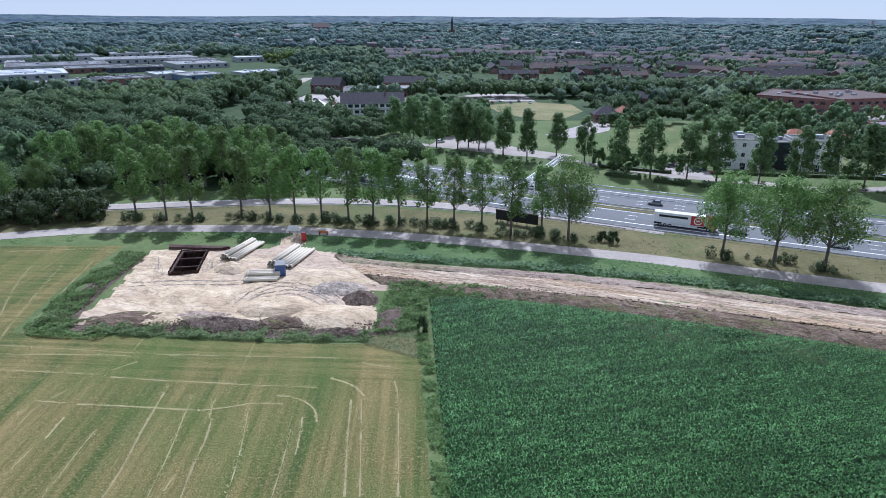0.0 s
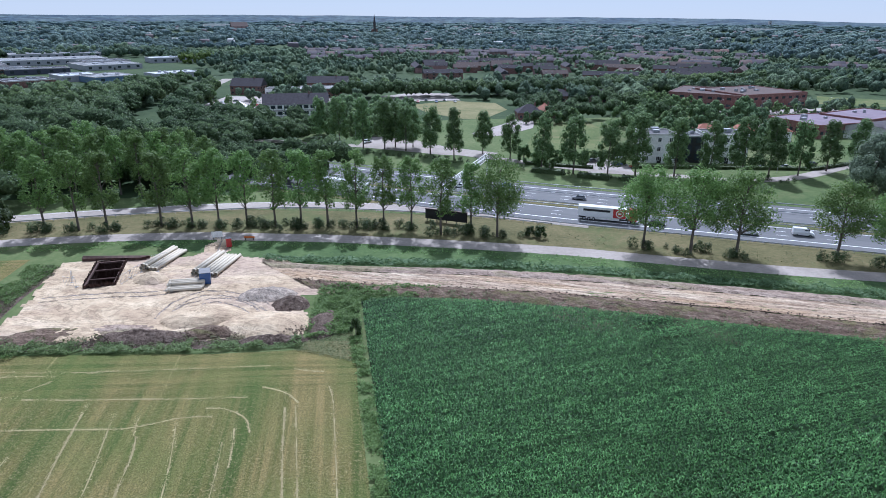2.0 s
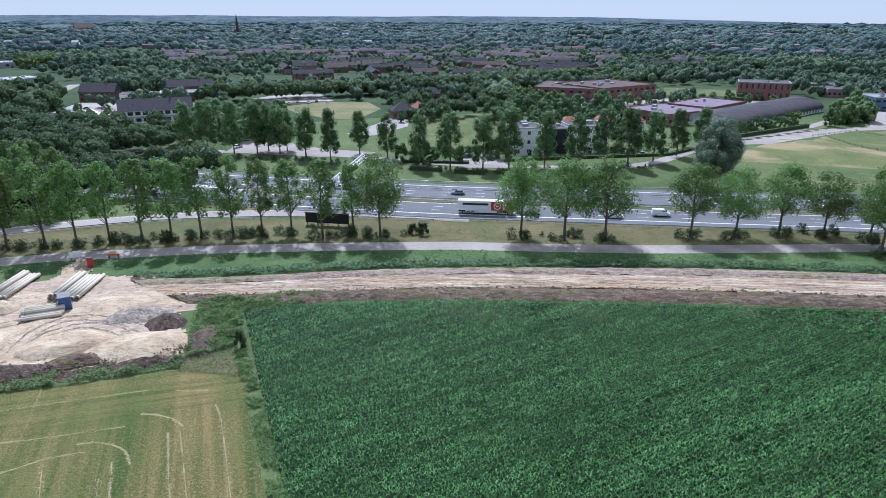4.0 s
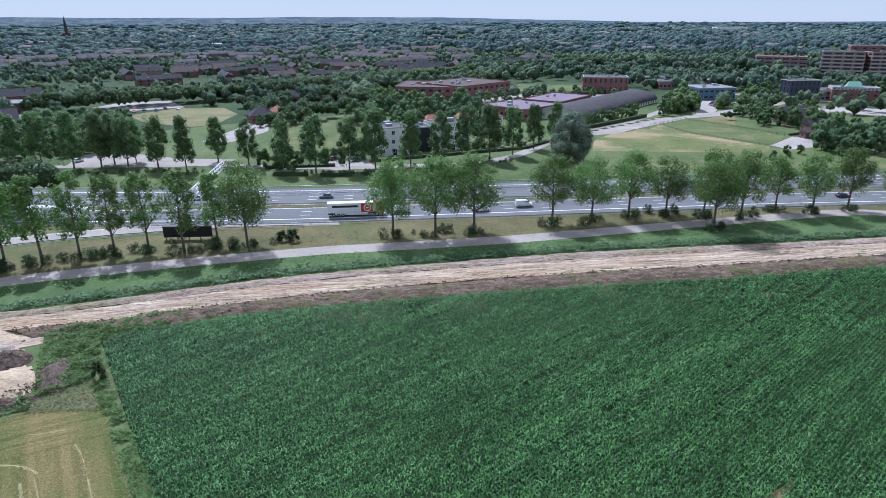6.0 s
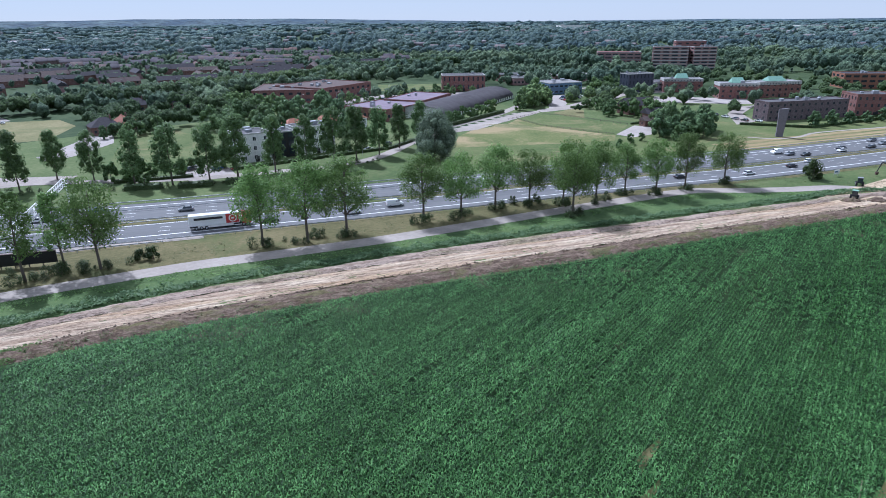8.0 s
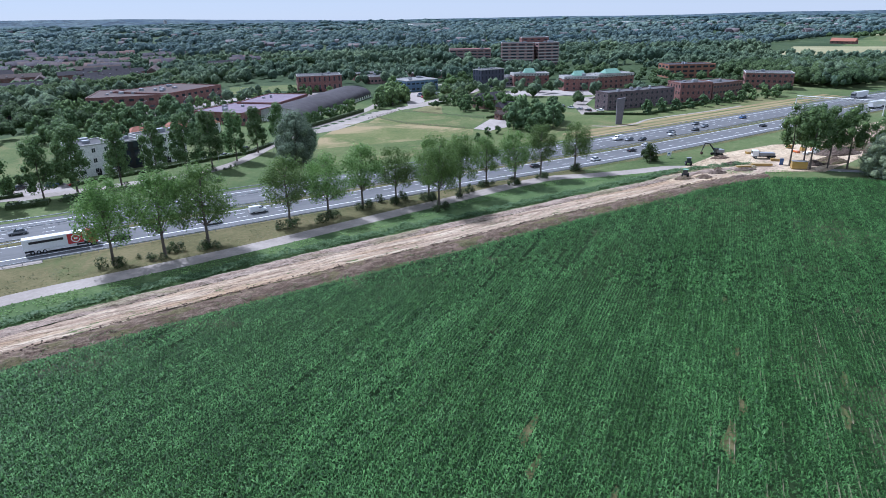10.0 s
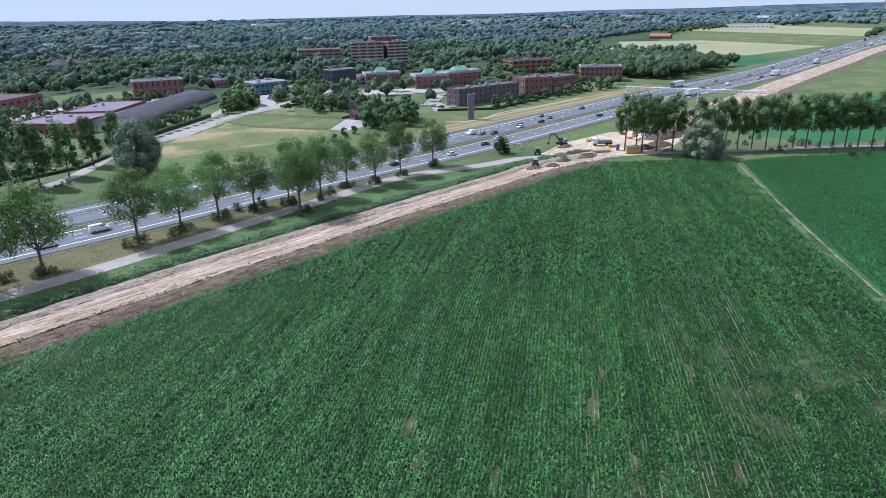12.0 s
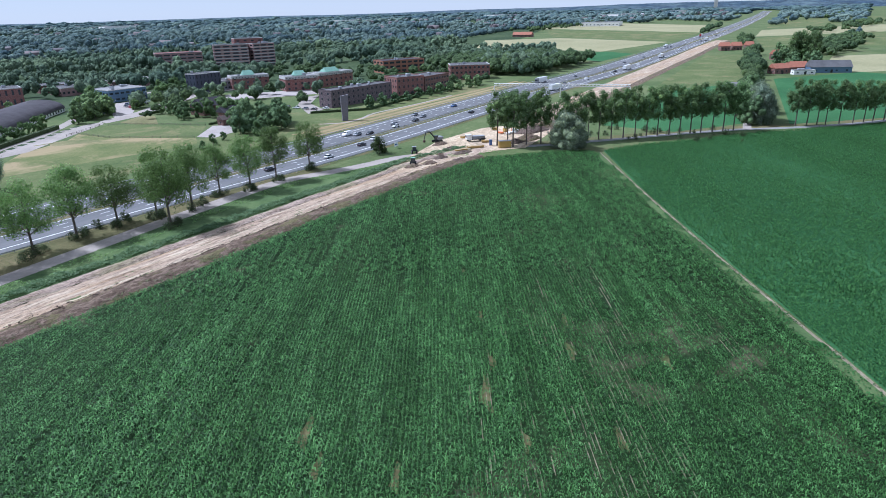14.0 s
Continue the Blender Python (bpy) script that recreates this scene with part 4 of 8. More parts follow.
POPLAR = [(tree_kind("maple_tree", 20, 8.2, 6.0, 0.26, 3900, 0.47, "leaf", "tall green roadside tree with an open leafy crown", 10 + i, 64, -1, 16), 20) for i in range(4)]
BROAD = [(tree_kind("maple_tree", 20, 13.4, 7.2, 0.3, 8200, 0.43, "leaf", "broad green roadside maple with drooping lower branches", 20 + i, 72, -1, 24), 20) for i in range(3)]
row_a = [(-86, 169, 20.7), (-77.2, 168, 21.8), (-69.9, 168, 21.8), (-56.6, 169.5, 21.4), (-48.1, 168, 22), (-41.1, 168, 22), (-33.7, 167.9, 21.4), (-26, 166.5, 21.7), (-19.1, 165.5, 22), (-11.9, 165.2, 21.7), (-4.1, 163.3, 21.8), (3.2, 163, 20.4), (10.5, 160.6, 20.5), (17.9, 155.8, 20.9), (26, 156.5, 19.4), (32.3, 152.3, 21.7)]
row_b = [(66.9, 140.6, 20.9), (76.9, 135.6, 21), (86.7, 132.2, 21.1), (109.8, 128.2, 18.9), (120.3, 123.8, 18.4), (132.5, 121.8, 18.9), (143.6, 118, 17), (150.4, 110.5, 18.2), (144.5, 102.5, 21.7), (159.6, 105.2, 19.3), (174.4, 104.4, 16.2), (181.4, 97.5, 17.6), (193.5, 94, 18.1), (208.9, 88, 17.5)]
plant(POPLAR, row_a[:-1], "motorway trees")
plant(BROAD, [(-126, 172, 17), (-138, 176, 16), (-119, 180, 15)], "trees by the road bend")
plant(BROAD, row_a[-1:] + row_b, "motorway trees")

SLIM = [(tree_kind("poplar_tree", 20, 8.6, 3.4, 0.26, 4200, 0.52, "leafmid", "slim dark green poplar in a row beside a road", 30 + i, 60, -1, 8, dense=34, core=0.55), 20) for i in range(4)]
row_c = [(-22, 286, 21), (-13, 280, 22), (-2.6, 272.8, 21.9), (6.5, 269.9, 21.2), (11.3, 273.7, 20.0), (15.4, 265.9, 19.4), (18.9, 272.7, 17.5), (25.0, 257.0, 20.7), (33.6, 247.7, 20.7), (46.9, 256.6, 18.2), (56.1, 245.4, 18.2), (64.0, 226.7, 20.2), (74.0, 219.2, 21.6), (85.5, 215.1, 21.1), (95.4, 213.7, 22.8), (108.4, 210.0, 21.7), (120.4, 207.8, 20.9), (131.6, 206.1, 22.8), (141.4, 205.1, 22.4), (155.1, 208.3, 20.8), (170.4, 213.9, 19.4), (184.9, 216.9, 19.2)]
plant(SLIM, row_c, "poplars by the parallel road")

row_l = [(255.3, 24.8, 22.3), (252.8, 18, 22.8), (262, 21, 21.5), (258, 13, 22), (260, 7.2, 22.8), (263.5, -1, 21), (267, -7, 20.5), (269.7, -12.1, 20.6), (271, -16.7, 20.5), (273, -21.9, 20.8), (275, -27, 21.2), (277, -32, 21.7), (279.4, -37, 21), (281, -41.7, 21.2), (283.2, -46.8, 21.3), (285.5, -51.5, 21), (287, -56.2, 21.4), (289, -60.9, 21.4), (291, -66.1, 21.7), (293.5, -71, 21.5), (296, -76, 21), (307, -104.6, 20.9), (308.5, -109.9, 20.7), (310, -114.7, 20.6), (311.5, -118.8, 20), (314, -125.3, 19.5), (316, -131.8, 19.3), (318.5, -137.2, 19), (321, -142.1, 18.8), (324, -148, 19), (327, -154, 19), (331, -162, 19)]
LANE_T = [(tree_kind("lane_tree", 20.5, 8.8, 7.4, 0.24, 2800, 0.5, "leafmid", "tall dark green tree with a bare lower trunk beside a lane", 50 + i, 40, -1, 9, dense=20, core=0.62), 20.5) for i in range(4)]
plant(LANE_T, row_l, "lane trees")

WILLOW = tree_kind("willow_tree", 19, 16.5, 1.6, 0.5, 11000, 0.5, "leafgrey", "broad grey-green willow with a dense rounded crown", 70, 60, -1, 10, dense=50, core=0.62)
copy_thing(WILLOW, pose(167, 187, 0))
w2 = copy_thing(WILLOW, pose(252, -4, 0, 0, 0, 80))
w2.scale = (0.92, 0.92, 0.74)
for x, y, s in ((313, -92, 0.9), (322, -94, 0.85), (346, -98, 0.8)):
    o = copy_thing(WILLOW, pose(x, y, 0, 0, 0, x * 7))
    o.scale = (s * 0.8, s * 0.8, s)
BUSH = [(tree_kind("shrub", 2.4, 2.9, 0.2, 0.05, 520, 0.25, "shrub", "dark green shrub at the foot of roadside trees", 80 + i, 22, -1, 7, "shrub"), 2.4) for i in range(3)]
spots = []
for x, y, h in row_a + row_b:
    for k in range(3 if x < 40 else 6):
        spots.append((x + float(rng.normal(0, 2.8)), y - 0.3 + float(rng.normal(0, 1.0)), float(rng.uniform(1.2, 2.7))))
more = np.random.default_rng(301)
for x, y, h in row_a + row_b:
    if x < 40:
        spots += [(x + float(more.normal(0, 2.6)), y - 0.6 + float(more.normal(0, 0.9)), float(more.uniform(1.5, 3.0))) for k in range(3)]
plant(BUSH, spots, "verge shrubs")
plant(BUSH, [(float(x), float(y), float(h)) for x, y, h in zip(rng.uniform(267, 296, 24), np.linspace(-8, -76, 24), rng.uniform(1.2, 3, 24))], "lane shrubs")
row_s = [(float(x), float(np.interp(x, [-10, 30, 60, 90, 120, 150], [268, 246, 224, 208, 200, 200])) + float(rng.normal(0, 1.5)), float(rng.uniform(1.0, 2.2))) for x in np.arange(-6, 150, 2.6)]
plant(BUSH, row_s, "shrubs below the poplars")
DARKB = tree_kind("round_bush", 7.2, 7.0, 0.4, 0.15, 1500, 0.46, "shrub", "round dark green bush beside the motorway", 90, 26, -1, 6, "bush", dense=10)
copy_thing(DARKB, pose(236.7, 69.5, 0))
b2 = copy_thing(DARKB, pose(-3.6, 101.7, 0))
b2.scale = (0.3, 0.3, 0.5)
plant([(DARKB, 7.2)], [(43.5, 150.5, 3.6), (41, 152, 3.0), (-96, 167.5, 7)] + [(-101 - 4.6 * i, 166 - 0.5 * i + 2 * math.sin(i * 2.3), 7.5 + 1.5 * math.sin(i * 1.7)) for i in range(11)] + [(-99 - 5.2 * i, 172 - 0.4 * i, 8.5) for i in range(8)], "bushes by the road")

# woods and gardens, as single trees out to half a kilometre
MID = [(tree_kind("broadleaf_tree", 15, 12.0, 0.9, 0.25, 500, 0.74, "leafdark", "dark green broadleaf tree in a wood", 100 + i, 34, -1, 4, dense=26, small=False), 15) for i in range(5)]
MIDL = [(tree_kind("broadleaf_tree", 12, 9.0, 0.8, 0.22, 560, 0.6, "leafmid", "fresh green broadleaf tree in a garden", 110 + i, 28, -1, 4, dense=22, small=False), 12) for i in range(3)]


STAND = [[], []]
CROWNS = []
for i in range(5):
    rg = np.random.default_rng(130 + i)
    a = np.arange(5) * 1.2566 + rg.uniform(0, 1)
    lc = np.vstack([[0, 0, 8.6], np.stack([3.4 * np.cos(a), 3.4 * np.sin(a), rg.uniform(5.0, 9.0, 5)], 1)])
    lr = np.concatenate([[4.3], rg.uniform(2.7, 3.7, 5)])
    both = []
    for n, size in ((250, 0.7), (100, 0.95)):      # near crowns, far crowns
        k = rg.integers(0, 6, n)
        d = rg.normal(size=(n, 3))
        d[:, 2] = np.abs(d[:, 2] + 0.35) - 0.15
        d /= np.linalg.norm(d, axis=1)[:, None]
        both.append(cards(lc[k] + d * lr[k][:, None] * rg.uniform(0.92, 1.16, (n, 1)) * np.array([1, 1, 1.12]), d + np.array([0, 0, 0.3]) + rg.normal(size=(n, 3)) * 0.35, size, rg)[0])
    CROWNS.append((both, lc, lr))


def stand(spots):
    """Trees too close and too many to tell apart, joined into the wood."""
    for i, sp in enumerate(spots):
        both, lc, lr = CROWNS[i % len(CROWNS)]
        v = both[0 if math.hypot(sp[0], sp[1]) < 400 else 1]
        t, s = float(rng.uniform(0, 6.28)), sp[2] / 15
        c, q = math.cos(t), math.sin(t)
        for (lx, ly, lz), r in zip(lc, lr):
            STAND[1].append(((lx * c - ly * q) * s * 1.1 + sp[0], (lx * q + ly * c) * s * 1.1 + sp[1], lz * s, r * s * 0.9, r * s * 0.95))
        STAND[0].append(np.stack([(v[:, 0] * c - v[:, 1] * q) * s * 1.1 + sp[0], (v[:, 0] * q + v[:, 1] * c) * s * 1.1 + sp[1], v[:, 2] * s], 1))


VIEWS = [((372, 291), (396, 280), 75), ((419, 256), (440, 247), 40), ((441, 247), (460, 239), 40), ((440, 240), (462, 216), 30), ((430, 193), (448, 172), 40), ((452, 176), (486, 156), 40), ((350, 132), (400, 105), 45), ((332, 362), (357, 341), 35)]


def open_view(x, y):
    """Whether the ground lies clear of the forecourts of the offices."""
    a, r = math.atan2(x, y), math.hypot(x, y)
    for (x0, y0), (x1, y1), d in VIEWS:
        far = max(math.hypot(x0, y0), math.hypot(x1, y1))
        if math.atan2(x0, y0) - 0.008 < a < math.atan2(x1, y1) + 0.008 and far - d - 12 < r < far + 22:
            return False
    return True


def scatter(outline, n, gap, seed, keep=lambda x, y: True):
    """Places in an outline, no two nearer than gap."""
    rg = np.random.default_rng(seed)
    p = np.array(outline)
    got = []
    for _ in range(n * 14):
        x, y = rg.uniform(p[:, 0].min(), p[:, 0].max()), rg.uniform(p[:, 1].min(), p[:, 1].max())
        if not inside(outline, np.array([x]), np.array([y]))[0] or not keep(x, y):
            continue
        if all((x - a) ** 2 + (y - b) ** 2 > gap * gap for a, b in got):
            got.append((x, y))
            if len(got) >= n:
                break
    return got


def with_height(pts, lo, hi, seed):
    rg = np.random.default_rng(seed)
    return [(float(q[0]), float(q[1]), float(rg.uniform(lo, hi))) for q in pts]


WOOD = [(-230, 212), (-30, 206), (-6, 222), (-60, 262), (-16, 298), (-14, 312), (-64, 320), (-100, 340), (-108, 480), (-135, 490), (-195, 440), (-204, 388), (-266, 372), (-340, 352), (-330, 230)]
LOOKOUT = [(-104, 288), (-88, 298), (-104, 352), (-110, 376), (-137, 376), (-129, 345)]
GLADE = [(-128, 282), (-78, 268), (-74, 282), (-100, 300), (-130, 302)]
not_road = lambda x, y: (abs(x + 121) > 12 or y < 368) and not inside(GLADE, np.array([x]), np.array([y]))[0] and not inside(LOOKOUT, np.array([x]), np.array([y]))[0]
stand(with_height(scatter(WOOD, 520, 7.2, 1, not_road), 9.5, 18.5, 1))
plant(MID, with_height([(x, 201 + 3 * math.sin(x)) for x in np.arange(-235, -134, 7.5)], 15, 19, 2), "trees of the wood")
plant(POPLAR, with_height([(x, 203 + 3 * math.sin(x)) for x in np.arange(-128, -44, 7)] + [(x, 213 + 3 * math.sin(x)) for x in np.arange(-124, -56, 8)], 19, 22.5, 2), "trees of the wood")
stand(with_height(scatter([(-260, 165), (-158, 168), (-100, 190), (-100, 200), (-260, 200)], 40, 7, 3, lambda x, y: True), 12, 18, 3))
plant(MID, with_height(scatter([(-8, 303), (14, 300), (22, 325), (18, 350), (-12, 350)], 20, 7, 4), 9, 15, 4), "park trees")
plant(MID, with_height([(84 + 5 * i, 332 + 3 * math.sin(i * 2)) for i in range(6)], 6, 9, 44), "garden trees")
plant(MIDL, with_height([(60 + 4 * i + 3 * math.sin(i * 3), 232 + 7 * math.cos(i * 1.7) + i * 0.7, 0) for i in range(10)], 4, 9, 5), "garden trees")
stand(with_height(scatter([(86, 330), (160, 330), (176, 380), (170, 440), (90, 420)], 48, 9, 6), 8, 13, 6))
plant(MID, with_height(scatter([(120, 250), (180, 250), (205, 330), (130, 330)], 26, 10, 7), 9, 15, 7), "garden trees")
plant(MID, with_height(scatter([(166, 372), (194, 362), (204, 380), (190, 398), (170, 396)], 10, 6, 46), 8, 11, 46), "school trees")
# tree avenue before the houses
AVE = smooth_line([(-20, 446), (60, 452), (140, 462), (230, 486), (330, 520), (420, 545), (520, 540)], 9)
stand(with_height([(x, y + float(rng.normal(0, 1))) for x, y in AVE], 12.5, 15.5, 8))
stand(with_height([(x + 3, y + 11 + float(rng.normal(0, 1))) for x, y in AVE], 12, 15, 9))
# school grounds, campus and office gardens
plant(MIDL, with_height([(231 + 7.5 * i, 246.5 + 2.4 * i + 0.8 * math.sin(i), 0) for i in range(8)], 6, 8, 10), "trees by the barrel-roofed hall")
plant(MID, with_height(scatter([(292, 254), (304, 249), (330, 258), (342, 278), (330, 280), (310, 266)], 14, 5, 11), 9, 13, 11), "trees by the hall")
plant(MID, with_height(scatter([(302, 200), (330, 196), (345, 214), (330, 226), (312, 218)], 8, 6, 12), 6, 9, 12), "trees by the yard")
plant(MID, with_height(scatter([(269, 146), (282, 131), (300, 137), (320, 156), (316, 170), (300, 166), (287, 158)], 22, 6, 13), 7, 12, 13), "copse trees")
plant(MIDL, with_height(scatter([(310, 176), (330, 170), (350, 200), (320, 200)], 10, 6, 14), 7, 11, 14), "garden trees")
plant(MIDL, [(318, 262, 7), (327, 256, 8), (346, 254, 6.5), (354, 257, 6), (362, 260, 6), (372, 256, 9), (385, 246, 6), (400, 240, 7)], "campus trees")
plant(MID, with_height([(352 + 11 * i, 108 - 4.8 * i, 0) for i in range(11)], 6, 8.5, 15), "office trees")
plant(MIDL, with_height(scatter([(400, 260), (470, 235), (480, 245), (420, 285), (360, 300), (350, 270)], 24, 9, 16, open_view), 8, 13, 16), "campus trees")
plant(MID, with_height(scatter([(425, 185), (475, 150), (478, 160), (430, 195)], 9, 7, 17, open_view), 6, 8, 17), "campus trees")
plant(MID, with_height(scatter([(200, 330), (330, 325), (345, 350), (300, 372), (215, 366)], 30, 9, 18, lambda x, y: not (255 < x < 330 and y < 340)), 4.5, 7.5, 18), "school trees")
plant(MID, with_height(scatter([(150, 335), (196, 345), (198, 368), (160, 372)], 14, 8, 28), 6, 9, 28), "school trees")
GROVE = [(530, 20), (540, 95), (620, 128), (690, 60), (662, -28), (600, -8)]
stand(with_height(scatter(GROVE, 150, 7.5, 19), 12, 17, 19))
# farm side
plant(MID, with_height(scatter([(306, -84), (318, -96), (372, -108), (372, -96), (322, -82)], 15, 5, 20), 10, 16, 20), "trees by the farm road")
stand(with_height(scatter([(372, -96), (372, -110), (740, -204), (740, -190)], 52, 7, 21), 8, 15, 21))
plant(MID, with_height(scatter([(560, -200), (640, -225), (720, -240), (700, -205), (600, -180)], 24, 9, 22), 8, 14, 22), "farm trees")
plant(SLIM, [(640, -206, 27), (640, -213, 28.5), (631, -219, 27.5), (646, -222, 27), (650, -210, 24)], "farm poplars")
stand(with_height(scatter([(700, -260), (760, -250), (900, -330), (800, -330)], 26, 12, 23), 9, 15, 23))
plant(MIDL, [(258.6, 148.6, 4.5), (249, 148.4, 5), (238, 147, 4), (280, 137, 6.5), (270, 138, 7), (243, 150, 3)], "meadow bushes")
LIME = [(tree_kind("broadleaf_tree", 12, 11, 0.8, 0.22, 700, 0.6, "leaflime", "bright yellow-green broadleaf tree", 120, 28, -1, 4, dense=22, small=False), 12)]
plant(LIME, [(-191, 792, 16), (-201, 794, 15), (-183, 798, 17), (-212, 800, 14), (-6, 490, 10), (5, 494, 9.5), (14, 497, 10), (24, 497, 9)], "yellow-green trees")
stand(with_height(scatter([(-102, 338), (-82, 345), (-78, 374), (-96, 368)], 12, 6, 71), 7, 10, 71))
plant(MID, with_height(scatter([(-24, 322), (-6, 326), (-2, 376), (-16, 374), (-18, 344)], 11, 5.5, 72), 9, 13, 72), "trees by the hotel")
plant(MIDL, [(-86, 412, 8), (-70, 404, 7), (-56, 414, 7), (-44, 410, 7.5), (-98, 424, 9), (-62, 428, 8), (-30, 420, 7), (-20, 400, 8)], "car park trees")
stand(with_height(scatter([(-96, 502), (-10, 506), (-8, 545), (-100, 566)], 52, 7.5, 73), 10, 14, 73))
stand(with_height(scatter([(-312, 560), (-276, 556), (-276, 570), (-312, 575)], 8, 6, 75), 6, 9, 75))
stand(with_height(scatter([(-192, 515), (-150, 505), (-140, 600), (-172, 570)], 26, 7, 76), 8, 12, 76))
for ob, _ in LIME + POPLAR + BROAD + SLIM + LANE_T + MID + MIDL + BUSH:
    drop(ob)
drop(WILLOW)
drop(DARKB)

CAMPUS = [(300, 240), (352, 268), (420, 300), (480, 335), (600, 300), (600, 180), (545, 95), (500, 50), (455, 62), (400, 110), (345, 178)]


def off_blocks(x, y):
    return open_view(x, y) and not any(abs(x - cx) < a and abs(y - cy) < b for cx, cy, a, b in BLOCKS)


BLOCKS = [(395, 297, 22, 24), (440, 262, 26, 22), (458, 238, 20, 22), (450, 195, 24, 24), (482, 180, 26, 22), (378, 128, 30, 24), (420, 102, 20, 18), (436, 92, 18, 16), (512, 72, 18, 22), (574, 146, 22, 24), (372, 262, 30, 10)]
stand(with_height(scatter(CAMPUS, 125, 8, 24, off_blocks), 5.5, 11, 24))
for poly, n, sd in (([(650, -240), (1000, -420), (1050, -400), (690, -220)], 60, 61), ([(1150, -420), (1600, -700), (1660, -670), (1190, -395)], 70, 62), ([(820, -215), (1000, -262), (1010, -250), (830, -203)], 16, 63), ([(1150, -225), (1500, -330), (1500, -318), (1150, -210)], 22, 64), ([(1900, -700), (2600, -1100), (2700, -1000), (2000, -620)], 40, 65), ([(1350, 60), (1900, -120), (1930, -60), (1400, 120)], 50, 66), ([(880, -520), (1200, -700), (1230, -660), (900, -480)], 50, 67)):
    stand(with_height(scatter(poly, n, 7, sd), 8, 15, sd))
stand(with_height(scatter([(100, 470), (215, 440), (300, 450), (340, 470), (420, 500), (420, 535), (250, 480)], 60, 8, 25), 9, 13, 25))
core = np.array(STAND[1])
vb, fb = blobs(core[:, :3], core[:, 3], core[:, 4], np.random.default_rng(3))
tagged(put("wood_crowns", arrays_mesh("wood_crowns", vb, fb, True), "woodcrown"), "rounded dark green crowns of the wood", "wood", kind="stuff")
v = np.vstack(STAND[0])
tagged(put("wood", arrays_mesh("wood", v, np.arange(len(v)).reshape(-1, 4)), "leafdark"), "dense dark green broadleaf wood behind the slip road", "wood", kind="stuff")

# ---- distant woods ----
# streets of the town: terraces in rows, as places along a street with its turn
TOWN = [(-70, 545), (150, 520), (380, 535), (520, 580), (620, 700), (640, 900), (560, 1120), (-120, 1120), (-90, 800)]
STREETS = []
sr = np.random.default_rng(12)
for k in range(17):
    r = 590 + 33 * k
    az = radians(5.0 if r < 800 else -5.0)
    while az < radians(38 if r < 900 else 32):
        n = int(sr.integers(2, 5))
        lean = float(sr.normal(0, 9)) + (90 if sr.uniform() < 0.16 else 0)
        rr = r + float(sr.uniform(-6, 6))
        x, y = rr * math.sin(az), rr * math.cos(az)
        near_ave = np.interp(x, [-20, 60, 140, 230, 330, 420, 520], [446, 452, 462, 486, 520, 545, 540])
        if inside(TOWN, np.array([x]), np.array([y]))[0] and y > near_ave + 30 and sr.uniform() < 0.6:
            STREETS.append((x, y, -math.degrees(az) * 0.8 + lean, n))
        az += (n * 12.05 + float(sr.uniform(8, 22))) / r if lean < 60 else 30 / r


def on_street(x, y):
    """Whether the place lies in or close before a terrace."""
    hit = np.zeros(x.shape, bool)
    for x0, y0, ang, n in STREETS:
        c, q = math.cos(radians(ang)), math.sin(radians(ang))
        u, w = (x - x0) * c + (y - y0) * q, -(x - x0) * q + (y - y0) * c
        hit |= (u > -3) & (u < n * 12.05 + 3) & (w > -3) & (w < 11)
    return hit


mw_dist_x, mw_dist_y = MW[:, 0], MW[:, 1]
CLEAR = [  # open ground: centre, half sizes
    (-123, 520, 15, 110), (-106, 465, 19, 62), (-330, 600, 190, 110), (-300, 760, 120, 80), (-240, 640, 60, 40), (-420, 830, 170, 60), (-60, 478, 50, 26), (-38, 355, 30, 26), (-70, 372, 16, 16), (35, 455, 36, 24), (56, 390, 32, 44),
    (215, 420, 25, 30), (255, 405, 60, 35), (300, 300, 90, 42), (345, 352, 40, 34), (395, 298, 36, 22), (446, 272, 30, 20), (465, 235, 40, 26), (470, 178, 60, 32), (380, 120, 60, 40), (430, 95, 40, 30), (503, 70, 28, 26), (567, 140, 28, 24), (642, 335, 36, 50), (646, 405, 30, 30), (340, 420, 40, 30)]


def open_ground(x, y):
    bad = np.zeros(x.shape, bool)
    for cx, cy, a, b in CLEAR:
        bad |= (np.abs(x - cx) < a) & (np.abs(y - cy) < b)
    near = np.interp(x, mw_dist_x, mw_dist_y)
    north = y > near + 75
    return bad | ~north


def far_spots(r0, r1, n, seed):
    rg = np.random.default_rng(seed)
    a = rg.uniform(radians(-47), radians(112), n)
    r = np.sqrt(rg.uniform(r0 * r0, r1 * r1, n))
    return r * np.sin(a), r * np.cos(a), rg


BIG_FIELDS = [[(780, -60), (981, -160), (1600, -340), (1900, -430), (1900, -150), (1500, 120), (1150, 170), (880, 130)]]
x, y, rg = far_spots(430, 1050, 9500, 31)
patch = np.array([noise.noise(Vector((a * 0.006, b * 0.006, 3.3))) for a, b in zip(x, y)])
ok = ~open_ground(x, y) & (patch > -0.34) & ~inside(BIG_FIELDS[0], x, y)
x, y, n = x[ok], y[ok], int(ok.sum())
stand_h = np.array([noise.noise(Vector((a * 0.011, b * 0.011, 6.1))) for a, b in zip(x, y)])
h = np.clip(rg.uniform(6.5, 13, n) * (1.05 + 0.75 * stand_h), 5, 19)
w = np.clip(rg.uniform(5, 10.5, n) * (1.0 + 0.6 * stand_h) * rg.choice((0.7, 1.0, 1.0, 1.35), n), 3.5, 16)
town = inside(TOWN, x, y)
keep = (~town & (rg.uniform(0, 1, n) < 0.74)) | (~on_street(x, y) & (rg.uniform(0, 1, n) < 0.95))
